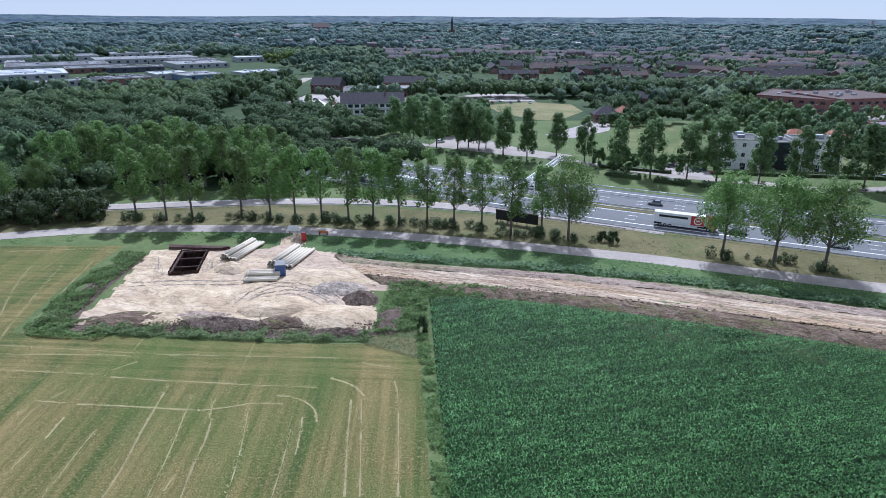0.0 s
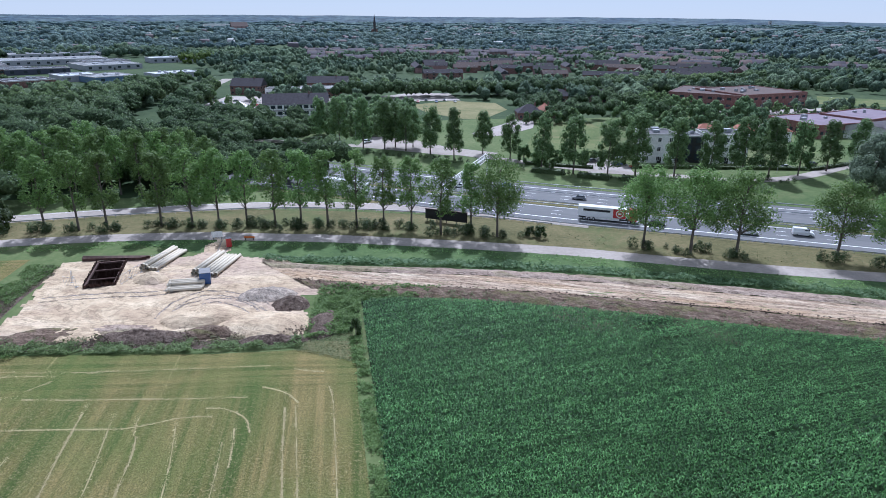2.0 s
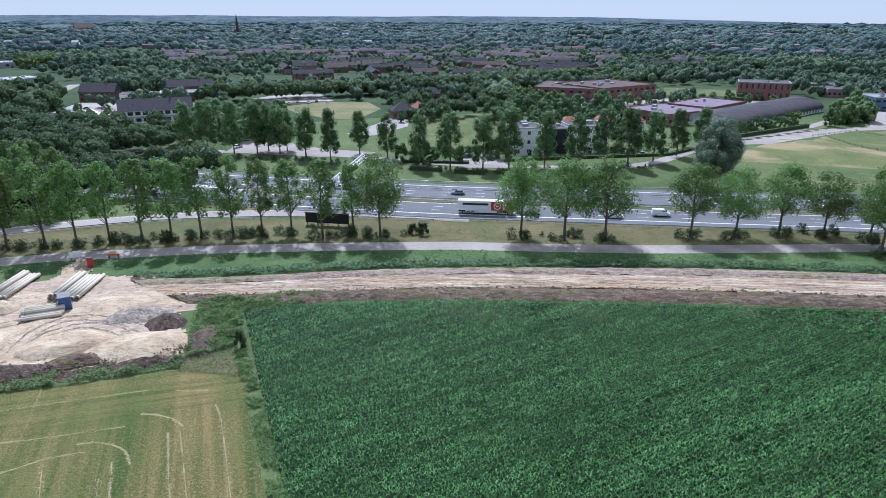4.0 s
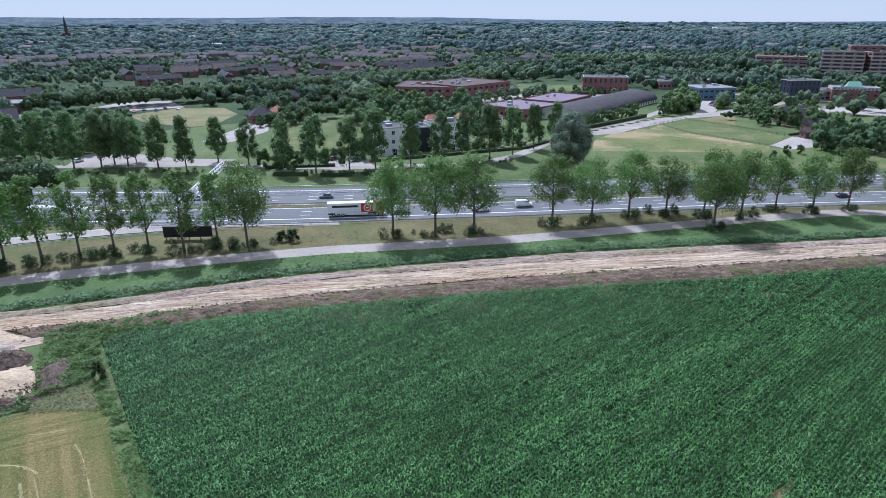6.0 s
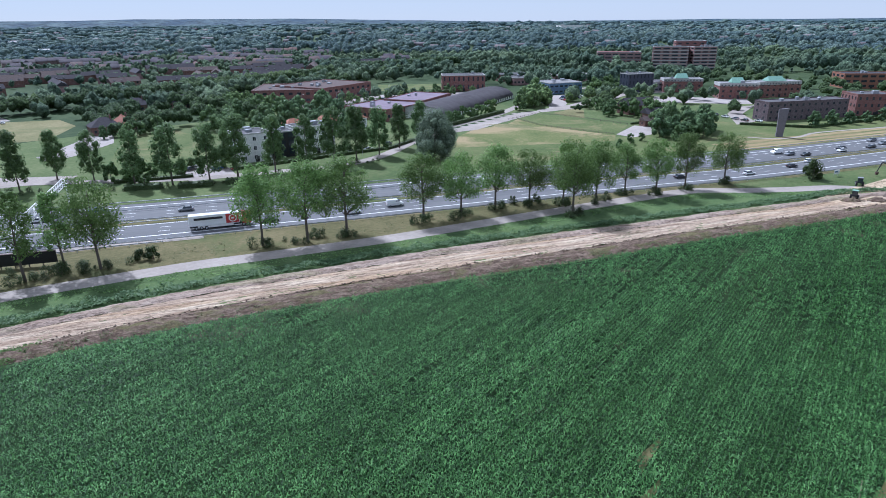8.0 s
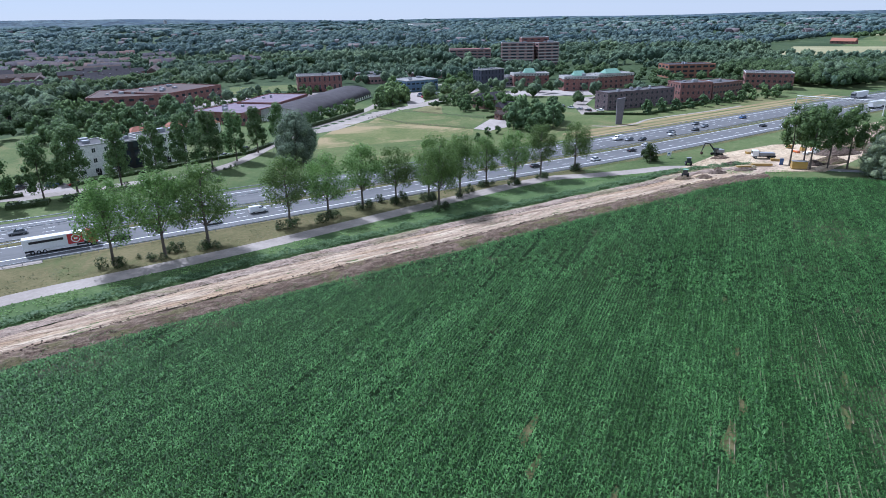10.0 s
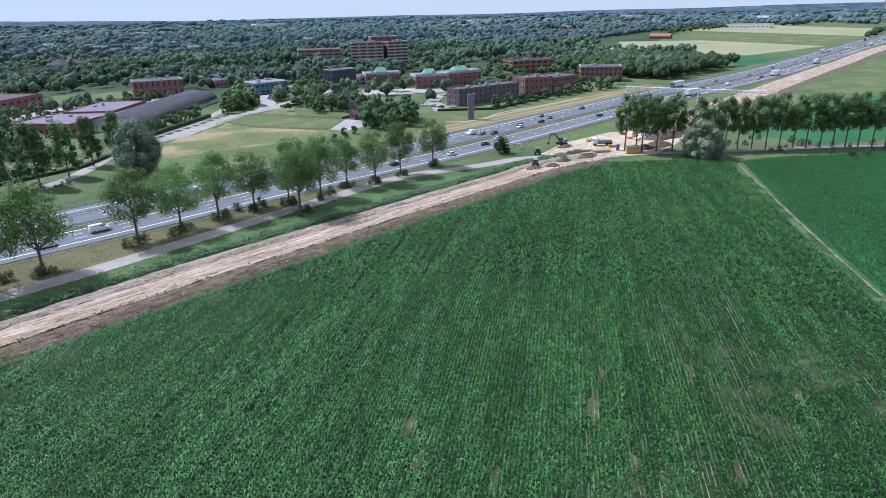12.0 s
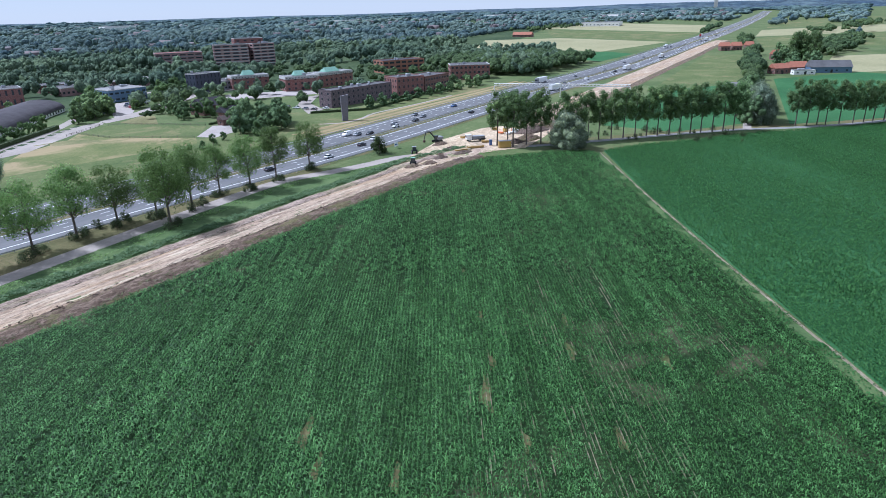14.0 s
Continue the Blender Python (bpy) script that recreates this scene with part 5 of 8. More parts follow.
x, y, h, w, town = x[keep], y[keep], h[keep], w[keep], town[keep]
n = len(x)
tall = rg.uniform(0, 1, n) < 0.14
h, w = np.where(town, np.where(tall, 13, rg.uniform(5.5, 10, n)), h), np.where(town, np.where(tall, 5.5, rg.uniform(5, 9, n)), w)
# rounded crowns of four lobes each, with loose leaf clumps on them
off = rg.normal(size=(n, 3, 2)) * (w * 0.2)[:, None, None]
lc = np.stack([np.concatenate([x[:, None], x[:, None] + off[:, :, 0]], 1), np.concatenate([y[:, None], y[:, None] + off[:, :, 1]], 1), h[:, None] * np.concatenate([np.full((n, 1), 0.52), rg.uniform(0.45, 0.76, (n, 3))], 1)], 2)
lr = w[:, None] * np.concatenate([np.full((n, 1), 0.36), rg.uniform(0.2, 0.29, (n, 3))], 1)
lz = np.minimum(lr * 1.15, h[:, None] * 0.5)
v, f = blobs(lc.reshape(-1, 3), lr.ravel(), lz.ravel(), rg)
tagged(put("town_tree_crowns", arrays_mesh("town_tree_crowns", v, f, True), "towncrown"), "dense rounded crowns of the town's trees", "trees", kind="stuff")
k = 23
u = rg.normal(size=(n, k, 3))
u[:, :, 2] = np.abs(u[:, :, 2] + 0.3) - 0.2
u /= np.linalg.norm(u, axis=2)[:, :, None]
q = rg.integers(0, 4, (n, k))
i0 = np.arange(n)[:, None]
p = lc[i0, q] + u * np.stack([lr[i0, q], lr[i0, q], lz[i0, q]], 2) * rg.uniform(0.95, 1.25, (n, k, 1))
v, f = cards(p.reshape(-1, 3), (u + rg.normal(size=u.shape) * 0.4 + np.array([0, 0, 0.3])).reshape(-1, 3), np.repeat(0.55 + w * 0.07, k), rg)
tagged(put("town_trees", arrays_mesh("town_trees", v, f), "leaftown"), "green trees between the houses of the town", "trees", kind="stuff")


def blob_wood(name, r0, r1, n, wmin, wmax, hmin, hmax, seed, per, cut, leaves=0):
    x, y, rg = far_spots(r0, r1, n, seed)
    patch = np.array([noise.noise(Vector((a * 0.0028, b * 0.0028, 8.8))) + 0.5 * noise.noise(Vector((a * 0.009, b * 0.009, 2.8))) for a, b in zip(x, y)])
    near = np.interp(x, mw_dist_x, mw_dist_y)
    north = y > near + 60
    ok = np.where(north, patch > cut, patch > np.where(np.hypot(x, y) > 2000, -0.25, 0.28)) & ~inside(BIG_FIELDS[0], x, y) & (np.abs(y - near - 15) > 60)
    x, y = x[ok], y[ok]
    n = len(x)
    tall = np.array([noise.noise(Vector((a * 0.006, b * 0.006, 6.1))) for a, b in zip(x, y)])
    w = rg.uniform(wmin, wmax, n) * rg.choice((0.6, 0.8, 1.0, 1.3), n)
    h = np.clip(rg.uniform(hmin, hmax, n) * (1.0 + 0.7 * tall), hmin * 0.8, hmax * 1.3)
    cs, rx, rz = [], [], []
    for i in range(per):
        s = 1.0 if i == 0 else 0.62
        o = rg.normal(size=(n, 2)) * (w * 0.3)[:, None] * (i > 0)
        cs.append(np.stack([x + o[:, 0], y + o[:, 1], h * (0.5 if i == 0 else 0.66)], 1))
        rx.append(w * 0.5 * s)
        rz.append(h * 0.46 * s)
    v, f = blobs(np.vstack(cs), np.concatenate(rx), np.concatenate(rz), rg)
    tagged(put(name, arrays_mesh(name, v, f, True), "canopy"), "distant green woodland and hedgerow trees with blue haze in their colour", "woods", kind="stuff")
    if leaves:
        u = rg.normal(size=(n, leaves, 3))
        u[:, :, 2] = np.abs(u[:, :, 2])
        u /= np.linalg.norm(u, axis=2)[:, :, None]
        p = np.stack([x, y, h * 0.5], 1)[:, None] + u * np.stack([w * 0.52, w * 0.52, h * 0.48], 1)[:, None] * rg.uniform(0.95, 1.2, (n, leaves, 1))
        v, f = cards(p.reshape(-1, 3), (u + rg.normal(size=u.shape) * 0.4).reshape(-1, 3), np.repeat(1.1 + w * 0.08, leaves), rg)
        tagged(put(name, arrays_mesh(name, v, f), "leaffar"), "loose leafy tops of distant trees, tinted with blue haze", "woods", kind="stuff")


blob_wood("far_woods", 1000, 1900, 9500, 9, 18, 7, 14, 41, 1, -0.42, 9)
blob_wood("far_woods", 1800, 3000, 6500, 16, 30, 8, 16, 42, 1, -0.4)
blob_wood("far_woods", 2900, 4850, 6000, 34, 70, 9, 18, 43, 1, -0.34)

# low wooded hills on the horizon, distance haze put into their blue colour
a = np.linspace(radians(-60), radians(128), 220)
v, f = [], []
for ring, (r, z0) in enumerate(((4500, 0), (4720, 0.62), (4900, 1.0))):
    for i, t in enumerate(a):
        top = 52 + 12 * noise.noise(Vector((t * 3.0, 0.3, 1))) + 5 * noise.noise(Vector((t * 11, 0.7, 1))) + 1.6 * noise.noise(Vector((t * 60, 0.7, 1))) - 34 * min(1, max(0, (t - 0.5) / 0.3)) * (1 - 0.6 * min(1, max(0, (t - 1.25) / 0.4))) + 3 * max(0, math.sin((t - 1.55) * 2.2)) * (t > 1.55)
        v.append((r * math.sin(t), r * math.cos(t), top * z0 - (1 if ring == 0 else 0)))
n = len(a)
for ring in range(2):
    for i in range(n - 1):
        f.append((ring * n + i, ring * n + i + 1, (ring + 1) * n + i + 1, (ring + 1) * n + i))
tagged(put("backdrop", arrays_mesh("backdrop", v, np.array(f)[:, ::-1]), "hill"), "low wooded hills on the horizon, tinted blue for haze", "hills", kind="structure")

# ---- crops, reeds, weeds, straw ----
def leaf_fans(x, y, h, rg, blades=3, wide=0.13, spread=0.7, z=0.03):
    """Plants of a few arching blades, two facets to a blade."""
    n = len(x)
    vs = []
    base = rg.uniform(0, 2 * math.pi, n)
    for k in range(blades):
        a = base + k * 2 * math.pi / blades + rg.normal(0, 0.3, n)
        hh = h * rg.uniform(0.7, 1.15, n)
        d = np.stack([np.cos(a), np.sin(a)], 1)
        e = np.stack([-np.sin(a), np.cos(a)], 1)
        s = spread * hh
        root = np.stack([x, y, np.full(n, z) + hh * 0.25], 1)
        mid = np.stack([x + d[:, 0] * s * 0.55, y + d[:, 1] * s * 0.55, z + hh], 1)
        tip = np.stack([x + d[:, 0] * s * 1.25, y + d[:, 1] * s * 1.25, z + hh * rg.uniform(0.55, 0.9, n)], 1)
        side = np.stack([e[:, 0], e[:, 1], np.zeros(n)], 1) * (wide * hh)[:, None]
        vs.append(np.stack([root, mid - side, tip, mid + side], 1))
    v = np.stack(vs, 1).reshape(-1, 3)
    return v, np.arange(len(v)).reshape(-1, 4)


BARE = [(77.4, 8.5, 5.0), (102.5, -3.0, 3.0), (64.5, 31.8, 4.0), (69.7, -10.3, 3.0), (87.0, 8.7, 3.0), (102.6, 12.6, 2.5), (92.4, -3.9, 4.0), (91.0, -19.0, 3.0), (57.9, 17.4, 3.0), (67.8, 2.1, 3.0), (58.3, 27.8, 3.0), (123.4, 18.9, 2.0)]   # thin spots: place and half length along the row
for bx, by, bl in BARE:
    q = [(bx + bl * k * 1.1 * math.cos(a) * math.cos(radians(11)) - 0.26 * bl * k * math.sin(a) * math.sin(radians(11)), by + bl * k * 1.1 * math.cos(a) * math.sin(radians(11)) + 0.26 * bl * k * math.sin(a) * math.cos(radians(11))) for a, k in ((i * 0.628, 0.75 + 0.3 * math.sin(i * 2.1 + bx)) for i in range(10))]
    sheet("bare_patch", q, 0.05, "dry", "bare dry earth showing between thin crop rows", "soil")


def poor(x, y):
    """How thin the crop stands, 0 to 1: a dry stretch down the middle of the field and one near the path."""
    w = np.exp(-((y + 5 + 0.0875 * (x - 70)) / 15) ** 2) * np.clip((x - 50) / 15, 0, 1) * np.clip((175 - x) / 40, 0, 1)
    w = np.maximum(w, 0.75 * np.exp(-((y + 27 - 0.19 * (x - 110)) / 7) ** 2) * np.clip((x - 85) / 15, 0, 1) * np.clip((170 - x) / 40, 0, 1))
    return w * np.clip(np.array([0.62 + 1.1 * noise.noise(Vector((a * 0.03, b * 0.3, 5.2))) for a, b in zip(x * 0.98 + y * 0.19, y * 0.98 - x * 0.19)]), 0, 1)


def crop_rows(outline, gap, step, seed, h, keep_far, thin, blades=3, wide=0.16):
    """Row plants in an outline, along the field's long side, thinned where the ground is poor."""
    rg = np.random.default_rng(seed)
    p = np.array(outline)
    t = radians(11)
    d, e = np.array([math.cos(t), math.sin(t)]), np.array([-math.sin(t), math.cos(t)])
    s, q = p @ d, p @ e
    S, Q = np.meshgrid(np.arange(s.min(), s.max(), step), np.arange(q.min(), q.max(), gap), indexing="ij")
    S = S + rg.normal(0, step * 0.25, S.shape)
    Q = Q + rg.normal(0, gap * 0.06, Q.shape)
    x, y = (S * d[0] + Q * e[0]).ravel(), (S * d[1] + Q * e[1]).ravel()
    S, Q = S.ravel(), Q.ravel()
    ok = inside(outline, x, y) & (np.hypot(x, y) > keep_far) & (np.arctan2(x, y) > radians(-6)) & (np.arctan2(x, y) < radians(126))
    for bx, by, bl in BARE:
        gone = (np.abs((x - bx) * d[0] + (y - by) * d[1]) < bl * rg.uniform(0.3, 1.2, len(x))) & (np.abs((x - bx) * e[0] + (y - by) * e[1]) < 0.16 * bl * rg.uniform(0.0, 1.2, len(x)))
        ok &= ~gone
    x, y, S, Q = x[ok], y[ok], S[ok], Q[ok]
    lay = np.array([noise.noise(Vector((a * 0.045, b * 0.9, 1.5))) * 0.75 + noise.noise(Vector((a * 0.02, b * 0.03, 7.5))) * 0.5 for a, b in zip(S, Q)])
    grow = np.array([noise.noise(Vector((a * 0.012, b * 0.05, 4.5))) for a, b in zip(S, Q)])
    ok = lay < thin + 0.25 * rg.uniform(-1, 1, len(lay))
    far = np.hypot(x, y) > 125
    ok &= ~far | (rg.uniform(0, 1, len(x)) < 0.62)
    hh = h * (0.9 + 0.28 * grow - 0.35 * np.clip(lay - thin + 0.35, 0, 1))
    hh = np.where(far, hh * 1.3, hh)
    if not keep_far > 60:
        hh = hh * (1 - 0.3 * poor(x, y))
    return leaf_fans(x[ok], y[ok], hh[ok] * rg.uniform(0.8, 1.15, int(ok.sum())), rg, blades, wide)


v, f = crop_rows(MAIZE, 0.6, 0.40, 61, 0.7, 48, 0.57, 4, 0.145)
tagged(put("maize_plants", arrays_mesh("maize_plants", v, f), "maize"), "dense rows of dark green maize plants", "crop", kind="stuff")
v, f = crop_rows(MAIZE2, 0.72, 0.5, 62, 0.66, 80, 1.2, 3, 0.22)
tagged(put("maize_plants", arrays_mesh("maize_plants", v, f), "maizelight"), "even rows of green crop plants", "crop", kind="stuff")


# dry soil showing between the rows where the crop is thin
rg = np.random.default_rng(63)
d, e = np.array([math.cos(radians(11)), math.sin(radians(11))]), np.array([-math.sin(radians(11)), math.cos(radians(11))])
q0 = (np.array(MAIZE) @ e).min()
k = rg.integers(0, int(((np.array(MAIZE) @ e).max() - q0) / 0.6), 26000)
s0 = rg.uniform(40, 185, 26000)
long = rg.uniform(1.2, 6.0, 26000)
c = s0[:, None] * d + (q0 + (k + 0.5) * 0.6)[:, None] * e
ok = inside(MAIZE, c[:, 0], c[:, 1])
c, long = c[ok], long[ok]
ok = rg.uniform(0.15, 2.6, len(c)) < poor(c[:, 0], c[:, 1])
c, long = c[ok], long[ok]
half = rg.uniform(0.05, 0.11, len(c))
v = np.stack([np.column_stack([c + a * long[:, None] * d + b * half[:, None] * e, np.full(len(c), 0.055)]) for a, b in ((-0.5, -0.5), (0.1, -1), (0.5, -0.6), (0.5, 0.5), (-0.1, 1), (-0.5, 0.7))], 1).reshape(-1, 3)
tagged(put("bare_rows", arrays_mesh("bare_rows", v, np.arange(len(v)).reshape(-1, 6)), "drysoil"), "dry pale soil between thin crop rows", "soil", kind="stuff")


def band(line, d0, d1, n, seed, dens=None):
    """Random places along a band beside a line."""
    rg = np.random.default_rng(seed)
    a, b = offset(line, d0), offset(line, d1)
    i = rg.uniform(0, len(line) - 1.001, n)
    j, fr, u = i.astype(int), i % 1, rg.uniform(0, 1, n)
    pa = a[j] * (1 - fr)[:, None] + a[j + 1] * fr[:, None]
    pb = b[j] * (1 - fr)[:, None] + b[j + 1] * fr[:, None]
    p = pa * (1 - u)[:, None] + pb * u[:, None]
    if dens:
        k = np.array([noise.noise(Vector((q[0] * dens, q[1] * dens, seed))) for q in p]) > -0.12
        p = p[k]
    return p[:, 0], p[:, 1], rg


def stuff(name, x, y, h, rg, mat, label, blades=3, wide=0.12, spread=0.4, category="plants", z=0.03):
    v, f = leaf_fans(x, y, h, rg, blades, wide, spread, z)
    tagged(put(name, arrays_mesh(name, v, f), mat), label, category, kind="stuff")


def weed_mass(name, x, y, rg, top, size, mat, label, s=0.45):
    """A rough mass of weeds: small leaves heaped over an uneven top."""
    h = np.array([max(0.12, top * (0.55 + 0.9 * noise.noise(Vector((a * s, b * s, 2.2))))) for a, b in zip(x, y)])
    c = np.stack([x, y, 0.06 + h * rg.uniform(0.15, 1, len(x)) ** 0.6], 1)
    v, f = cards(c, rg.normal(size=(len(x), 3)) * 0.42 + np.array([0, 0, 1.0]), size, rg, 1.3)
    tagged(put(name, arrays_mesh(name, v, f), mat), label, "weeds", kind="stuff")


SVR = smooth_line(SV_LINE[6:21], 4)
x, y, rg = band(offset(STRIP_F, 0), 0.6, 4.2, 16000, 71)
weed_mass("reeds", x, y, rg, 1.3, 0.5, "reed", "blue-green reeds along the ditch", 0.3)
x, y, rg = band(SV, -8.5, -3.2, 14000, 72, 0.2)
weed_mass("tall_grass", x, y, rg, 0.5, 0.34, "grassy", "tall green grass beside the service road", 0.4)
x, y, rg = band(SV, 3.2, 14, 9000, 73, 0.15)
weed_mass("dry_grass", x, y, rg, 0.35, 0.3, "weed", "dry grass tufts on the verge", 0.4)
FE = smooth_line([(1.4, 40), (0.6, 59.5), (-0.4, 75), (-2.2, 92), (-3.2, 103), (-3.6, 112)], 2)
x, y, rg = band(FE, -0.6, 1.5, 3600, 74, 0.35)
x, y = np.repeat(x, 4) + rg.normal(0, 0.25, len(x) * 4), np.repeat(y, 4) + rg.normal(0, 0.25, len(x) * 4)
weed_mass("field_edge_weeds", x, y, rg, 0.7, 0.26, "grassy", "rough weeds between the mown field and the maize", 0.7)
SB = smooth_line([(-74.5, 142), (-75.5, 124), (-74.5, 110), (-73, 103), (-60, 101.7), (-48, 100.8), (-30, 99.6), (-13, 99.6)], 2)
ribbon("berm", SB, 0.0, 5.0, 0.045, "darksoil", "dark overgrown soil bank round the building site", "soil")


x, y, rg = band(SB[:26], -3.0, 4.0, 15000, 95, 0.12)
weed_mass("bank_weeds", x, y, rg, 0.9, 0.3, "grassy", "green weeds on the western soil bank")
x, y, rg = band(SB[16:], -1.4, 2.0, 9000, 75, 0.25)
weed_mass("bank_weeds", x, y, rg, 1.1, 0.34, "shrubby", "dark green weeds on the soil bank")
x, y, rg = band(SB, 0.8, 4.8, 6000, 76, 0.35)
weed_mass("bank_weeds", x, y, rg, 0.7, 0.3, "weed", "dry brown-green weeds on the soil bank")
CORNER = [(-11, 124), (14, 121.5), (9, 117.2), (-2.8, 116), (-4.5, 103), (-12.5, 101)]
sheet("weedy_corner", CORNER, 0.05, "lush", "green weedy corner beside the sand", "weeds")
q = np.array(scatter(CORNER, 2100, 0.2, 77))
rg = np.random.default_rng(6)
q = np.repeat(q, 6, axis=0) + rg.normal(0, 0.3, (len(q) * 6, 2))
weed_mass("corner_weeds", q[:, 0], q[:, 1], rg, 1.3, 0.32, "grassy", "thick green weeds in the field corner")
q = np.array(scatter([(-14, 97.4), (-4, 92.6), (-4.0, 103), (-13, 101.5)], 700, 0.15, 81))
q = np.repeat(q, 3, axis=0) + rg.normal(0, 0.2, (len(q) * 3, 2))
weed_mass("corner_grass", q[:, 0], q[:, 1], rg, 0.22, 0.22, "weed", "short pale grass in the mown corner")
x, y, rg = band(EDGE, 0.2, 3.0, 1500, 78, 0.35)
x, y = np.repeat(x, 5) + rg.normal(0, 0.3, len(x) * 5), np.repeat(y, 5) + rg.normal(0, 0.3, len(x) * 5)
weed_mass("berm_weeds", x, y, rg, 1.0, 0.28, "weed", "scattered weeds on the soil berm")

# straw left in lines on the mown field
def straw_line(pts, n, seed, width=0.45):
    ln = smooth_line(pts, 1.0)
    wd = np.array([max(0.0, min(1.0, 0.55 + 1.3 * noise.noise(Vector((a * 0.35, b * 0.35, seed * 0.7))))) for a, b in ln]) * (0.17 if width < 0.1 else 0.11)
    nrm = normals_of(ln)
    tagged(put("straw_line", strip_mesh("straw_line", ln - nrm * wd[:, None], ln + nrm * wd[:, None], 0.042), "strawbed"), "thin pale line of straw on the mown field", "straw", kind="stuff")
    n = int(n * 1.1)
    x, y, rg = band(ln, -width * 2.4, width * 2.4, n, seed)
    keep = np.array([noise.noise(Vector((a * 0.8, b * 0.8, seed))) for a, b in zip(x, y)]) > -0.35
    x, y = x[keep], y[keep]
    c = np.stack([x + rg.normal(0, 0.07, len(x)), y + rg.normal(0, 0.07, len(x)), rg.uniform(0.05, 0.09, len(x))], 1)
    v, f = cards(c, rg.normal(size=(len(x), 3)) * 0.15 + np.array([0, 0, 1]), 0.10, rg, 2.4)
    tagged(put("straw_line", arrays_mesh("straw_line", v, f), "straw"), "pale line of straw left on the mown field", "straw", kind="stuff")


straw_line([(-60.8, 80.0), (-55.5, 79.4)], 85, 90, 0.09)
straw_line([(-54.0, 79.1), (-45.9, 78.6), (-37.2, 77.8), (-34.4, 77.8), (-31.7, 78.4), (-28.6, 79.4)], 413, 91, 0.09)
straw_line([(-52.7, 86.6), (-43.8, 85.6), (-35.6, 85.0), (-31.0, 84.5)], 350, 92, 0.09)
straw_line([(-25.0, 81.5), (-22.8, 81.2), (-20.4, 79.9), (-18.6, 77.9), (-17.7, 74.9)], 173, 93, 0.09)
straw_line([(-20.0, 76.2), (-19.5, 72.0), (-19.2, 67.9)], 133, 94, 0.09)
straw_line([(-13.6, 80.5), (-12.9, 72.1), (-12.3, 66.3), (-11.6, 60.2)], 328, 95, 0.09)
straw_line([(-17.7, 86.4), (-15.3, 85.3), (-13.3, 83.8), (-11.7, 81.4)], 128, 96, 0.09)
straw_line([(-13.3, 91.3), (-10.9, 90.4), (-8.5, 89.9)], 80, 97, 0.09)
straw_line([(-7.5, 85.6), (-6.9, 83.2), (-6.6, 80.9)], 76, 98, 0.09)
straw_line([(-40.4, 59.9), (-40.6, 65.1), (-41.5, 72.6), (-41.9, 77.2), (-42.3, 82.0)], 357, 99, 0.09)
straw_line([(-31.1, 59.9), (-31.7, 65.1), (-32.1, 71.4), (-32.9, 75.9)], 259, 100, 0.09)
straw_line([(-53.8, 70.9), (-54.0, 76.0)], 81, 101, 0.09)
straw_line([(-61.1, 76.4), (-60.8, 78.5)], 19, 120, 0.16)
straw_line([(-48.0, 70.1), (-48.0, 73.2)], 27, 121, 0.16)
straw_line([(-47.6, 59.9), (-47.9, 67.2), (-48.0, 70.1)], 91, 122, 0.16)
straw_line([(-53.4, 88.8), (-50.5, 91.5)], 35, 123, 0.16)
straw_line([(-46.1, 93.3), (-41.5, 93.9)], 41, 124, 0.16)
straw_line([(-76.9, 96.7), (-61.4, 95.2), (-46.2, 93.7), (-17.3, 92.7)], 537, 125, 0.16)
straw_line([(-75.0, 93.7), (-57.6, 93.5), (-50.7, 92.9)], 218, 126, 0.16)
straw_line([(-31.0, 84.5), (-24.8, 84.1), (-19.4, 83.8)], 104, 127, 0.16)
straw_line([(-28.6, 79.4), (-25.3, 79.5), (-23.6, 79.4)], 45, 128, 0.16)
straw_line([(-59.0, 71.9), (-59.5, 77.8), (-57.5, 83.0)], 103, 129, 0.16)
straw_line([(-54.6, 63.0), (-54.4, 69.5)], 58, 130, 0.16)
straw_line([(-42.3, 82.0), (-42.5, 84.6)], 23, 131, 0.16)
straw_line([(-33.3, 75.9), (-34.2, 80.8)], 44, 132, 0.16)
straw_line([(-20.3, 60.0), (-20.5, 66.2), (-21.0, 73.3)], 119, 133, 0.16)
straw_line([(-6.6, 80.9), (-5.7, 68.5), (-5.2, 60.2)], 186, 134, 0.16)
straw_line([(-12.1, 80.9), (-10.7, 68.5), (-9.8, 60.2)], 187, 135, 0.16)
straw_line([(-84.4, 108.0), (-90.2, 121.3), (-94.0, 133.3)], 243, 136, 0.16)
straw_line([(-78.5, 99.1), (-83.4, 117.0), (-87.3, 134.1)], 324, 137, 0.16)
straw_line([(-75.8, 101.2), (-78.4, 116.3), (-81.7, 137.0)], 326, 138, 0.16)
straw_line([(-107.1, 142.4), (-95.8, 144.0), (-85.2, 144.9), (-79.9, 142.2)], 251, 139, 0.16)
straw_line([(-33.6, 61.1), (-33.4, 64.1)], 27, 140, 0.16)
straw_line([(-71.6, 88.7), (-52.5, 87.1)], 172, 141, 0.16)
straw_line([(-35.1, 59.9), (-35.9, 68.4), (-37.8, 81.6)], 196, 142, 0.16)
straw_line([(-25.7, 59.9), (-26.6, 68.4), (-28.4, 78.7)], 171, 143, 0.16)

x, y, rg = band(GP, -1.9, 0.55, 11000, 79, 0.2)
weed_mass("path_grass", x, y, rg, 0.4, 0.28, "maizelight", "green grass and weeds along the field path", 0.5)
x, y, rg = band(GP, 0.3, 1.4, 1700, 78, 0.3)
weed_mass("path_grass", x, y, rg, 0.35, 0.26, "weed", "dry grass and weeds on the field path", 0.5)

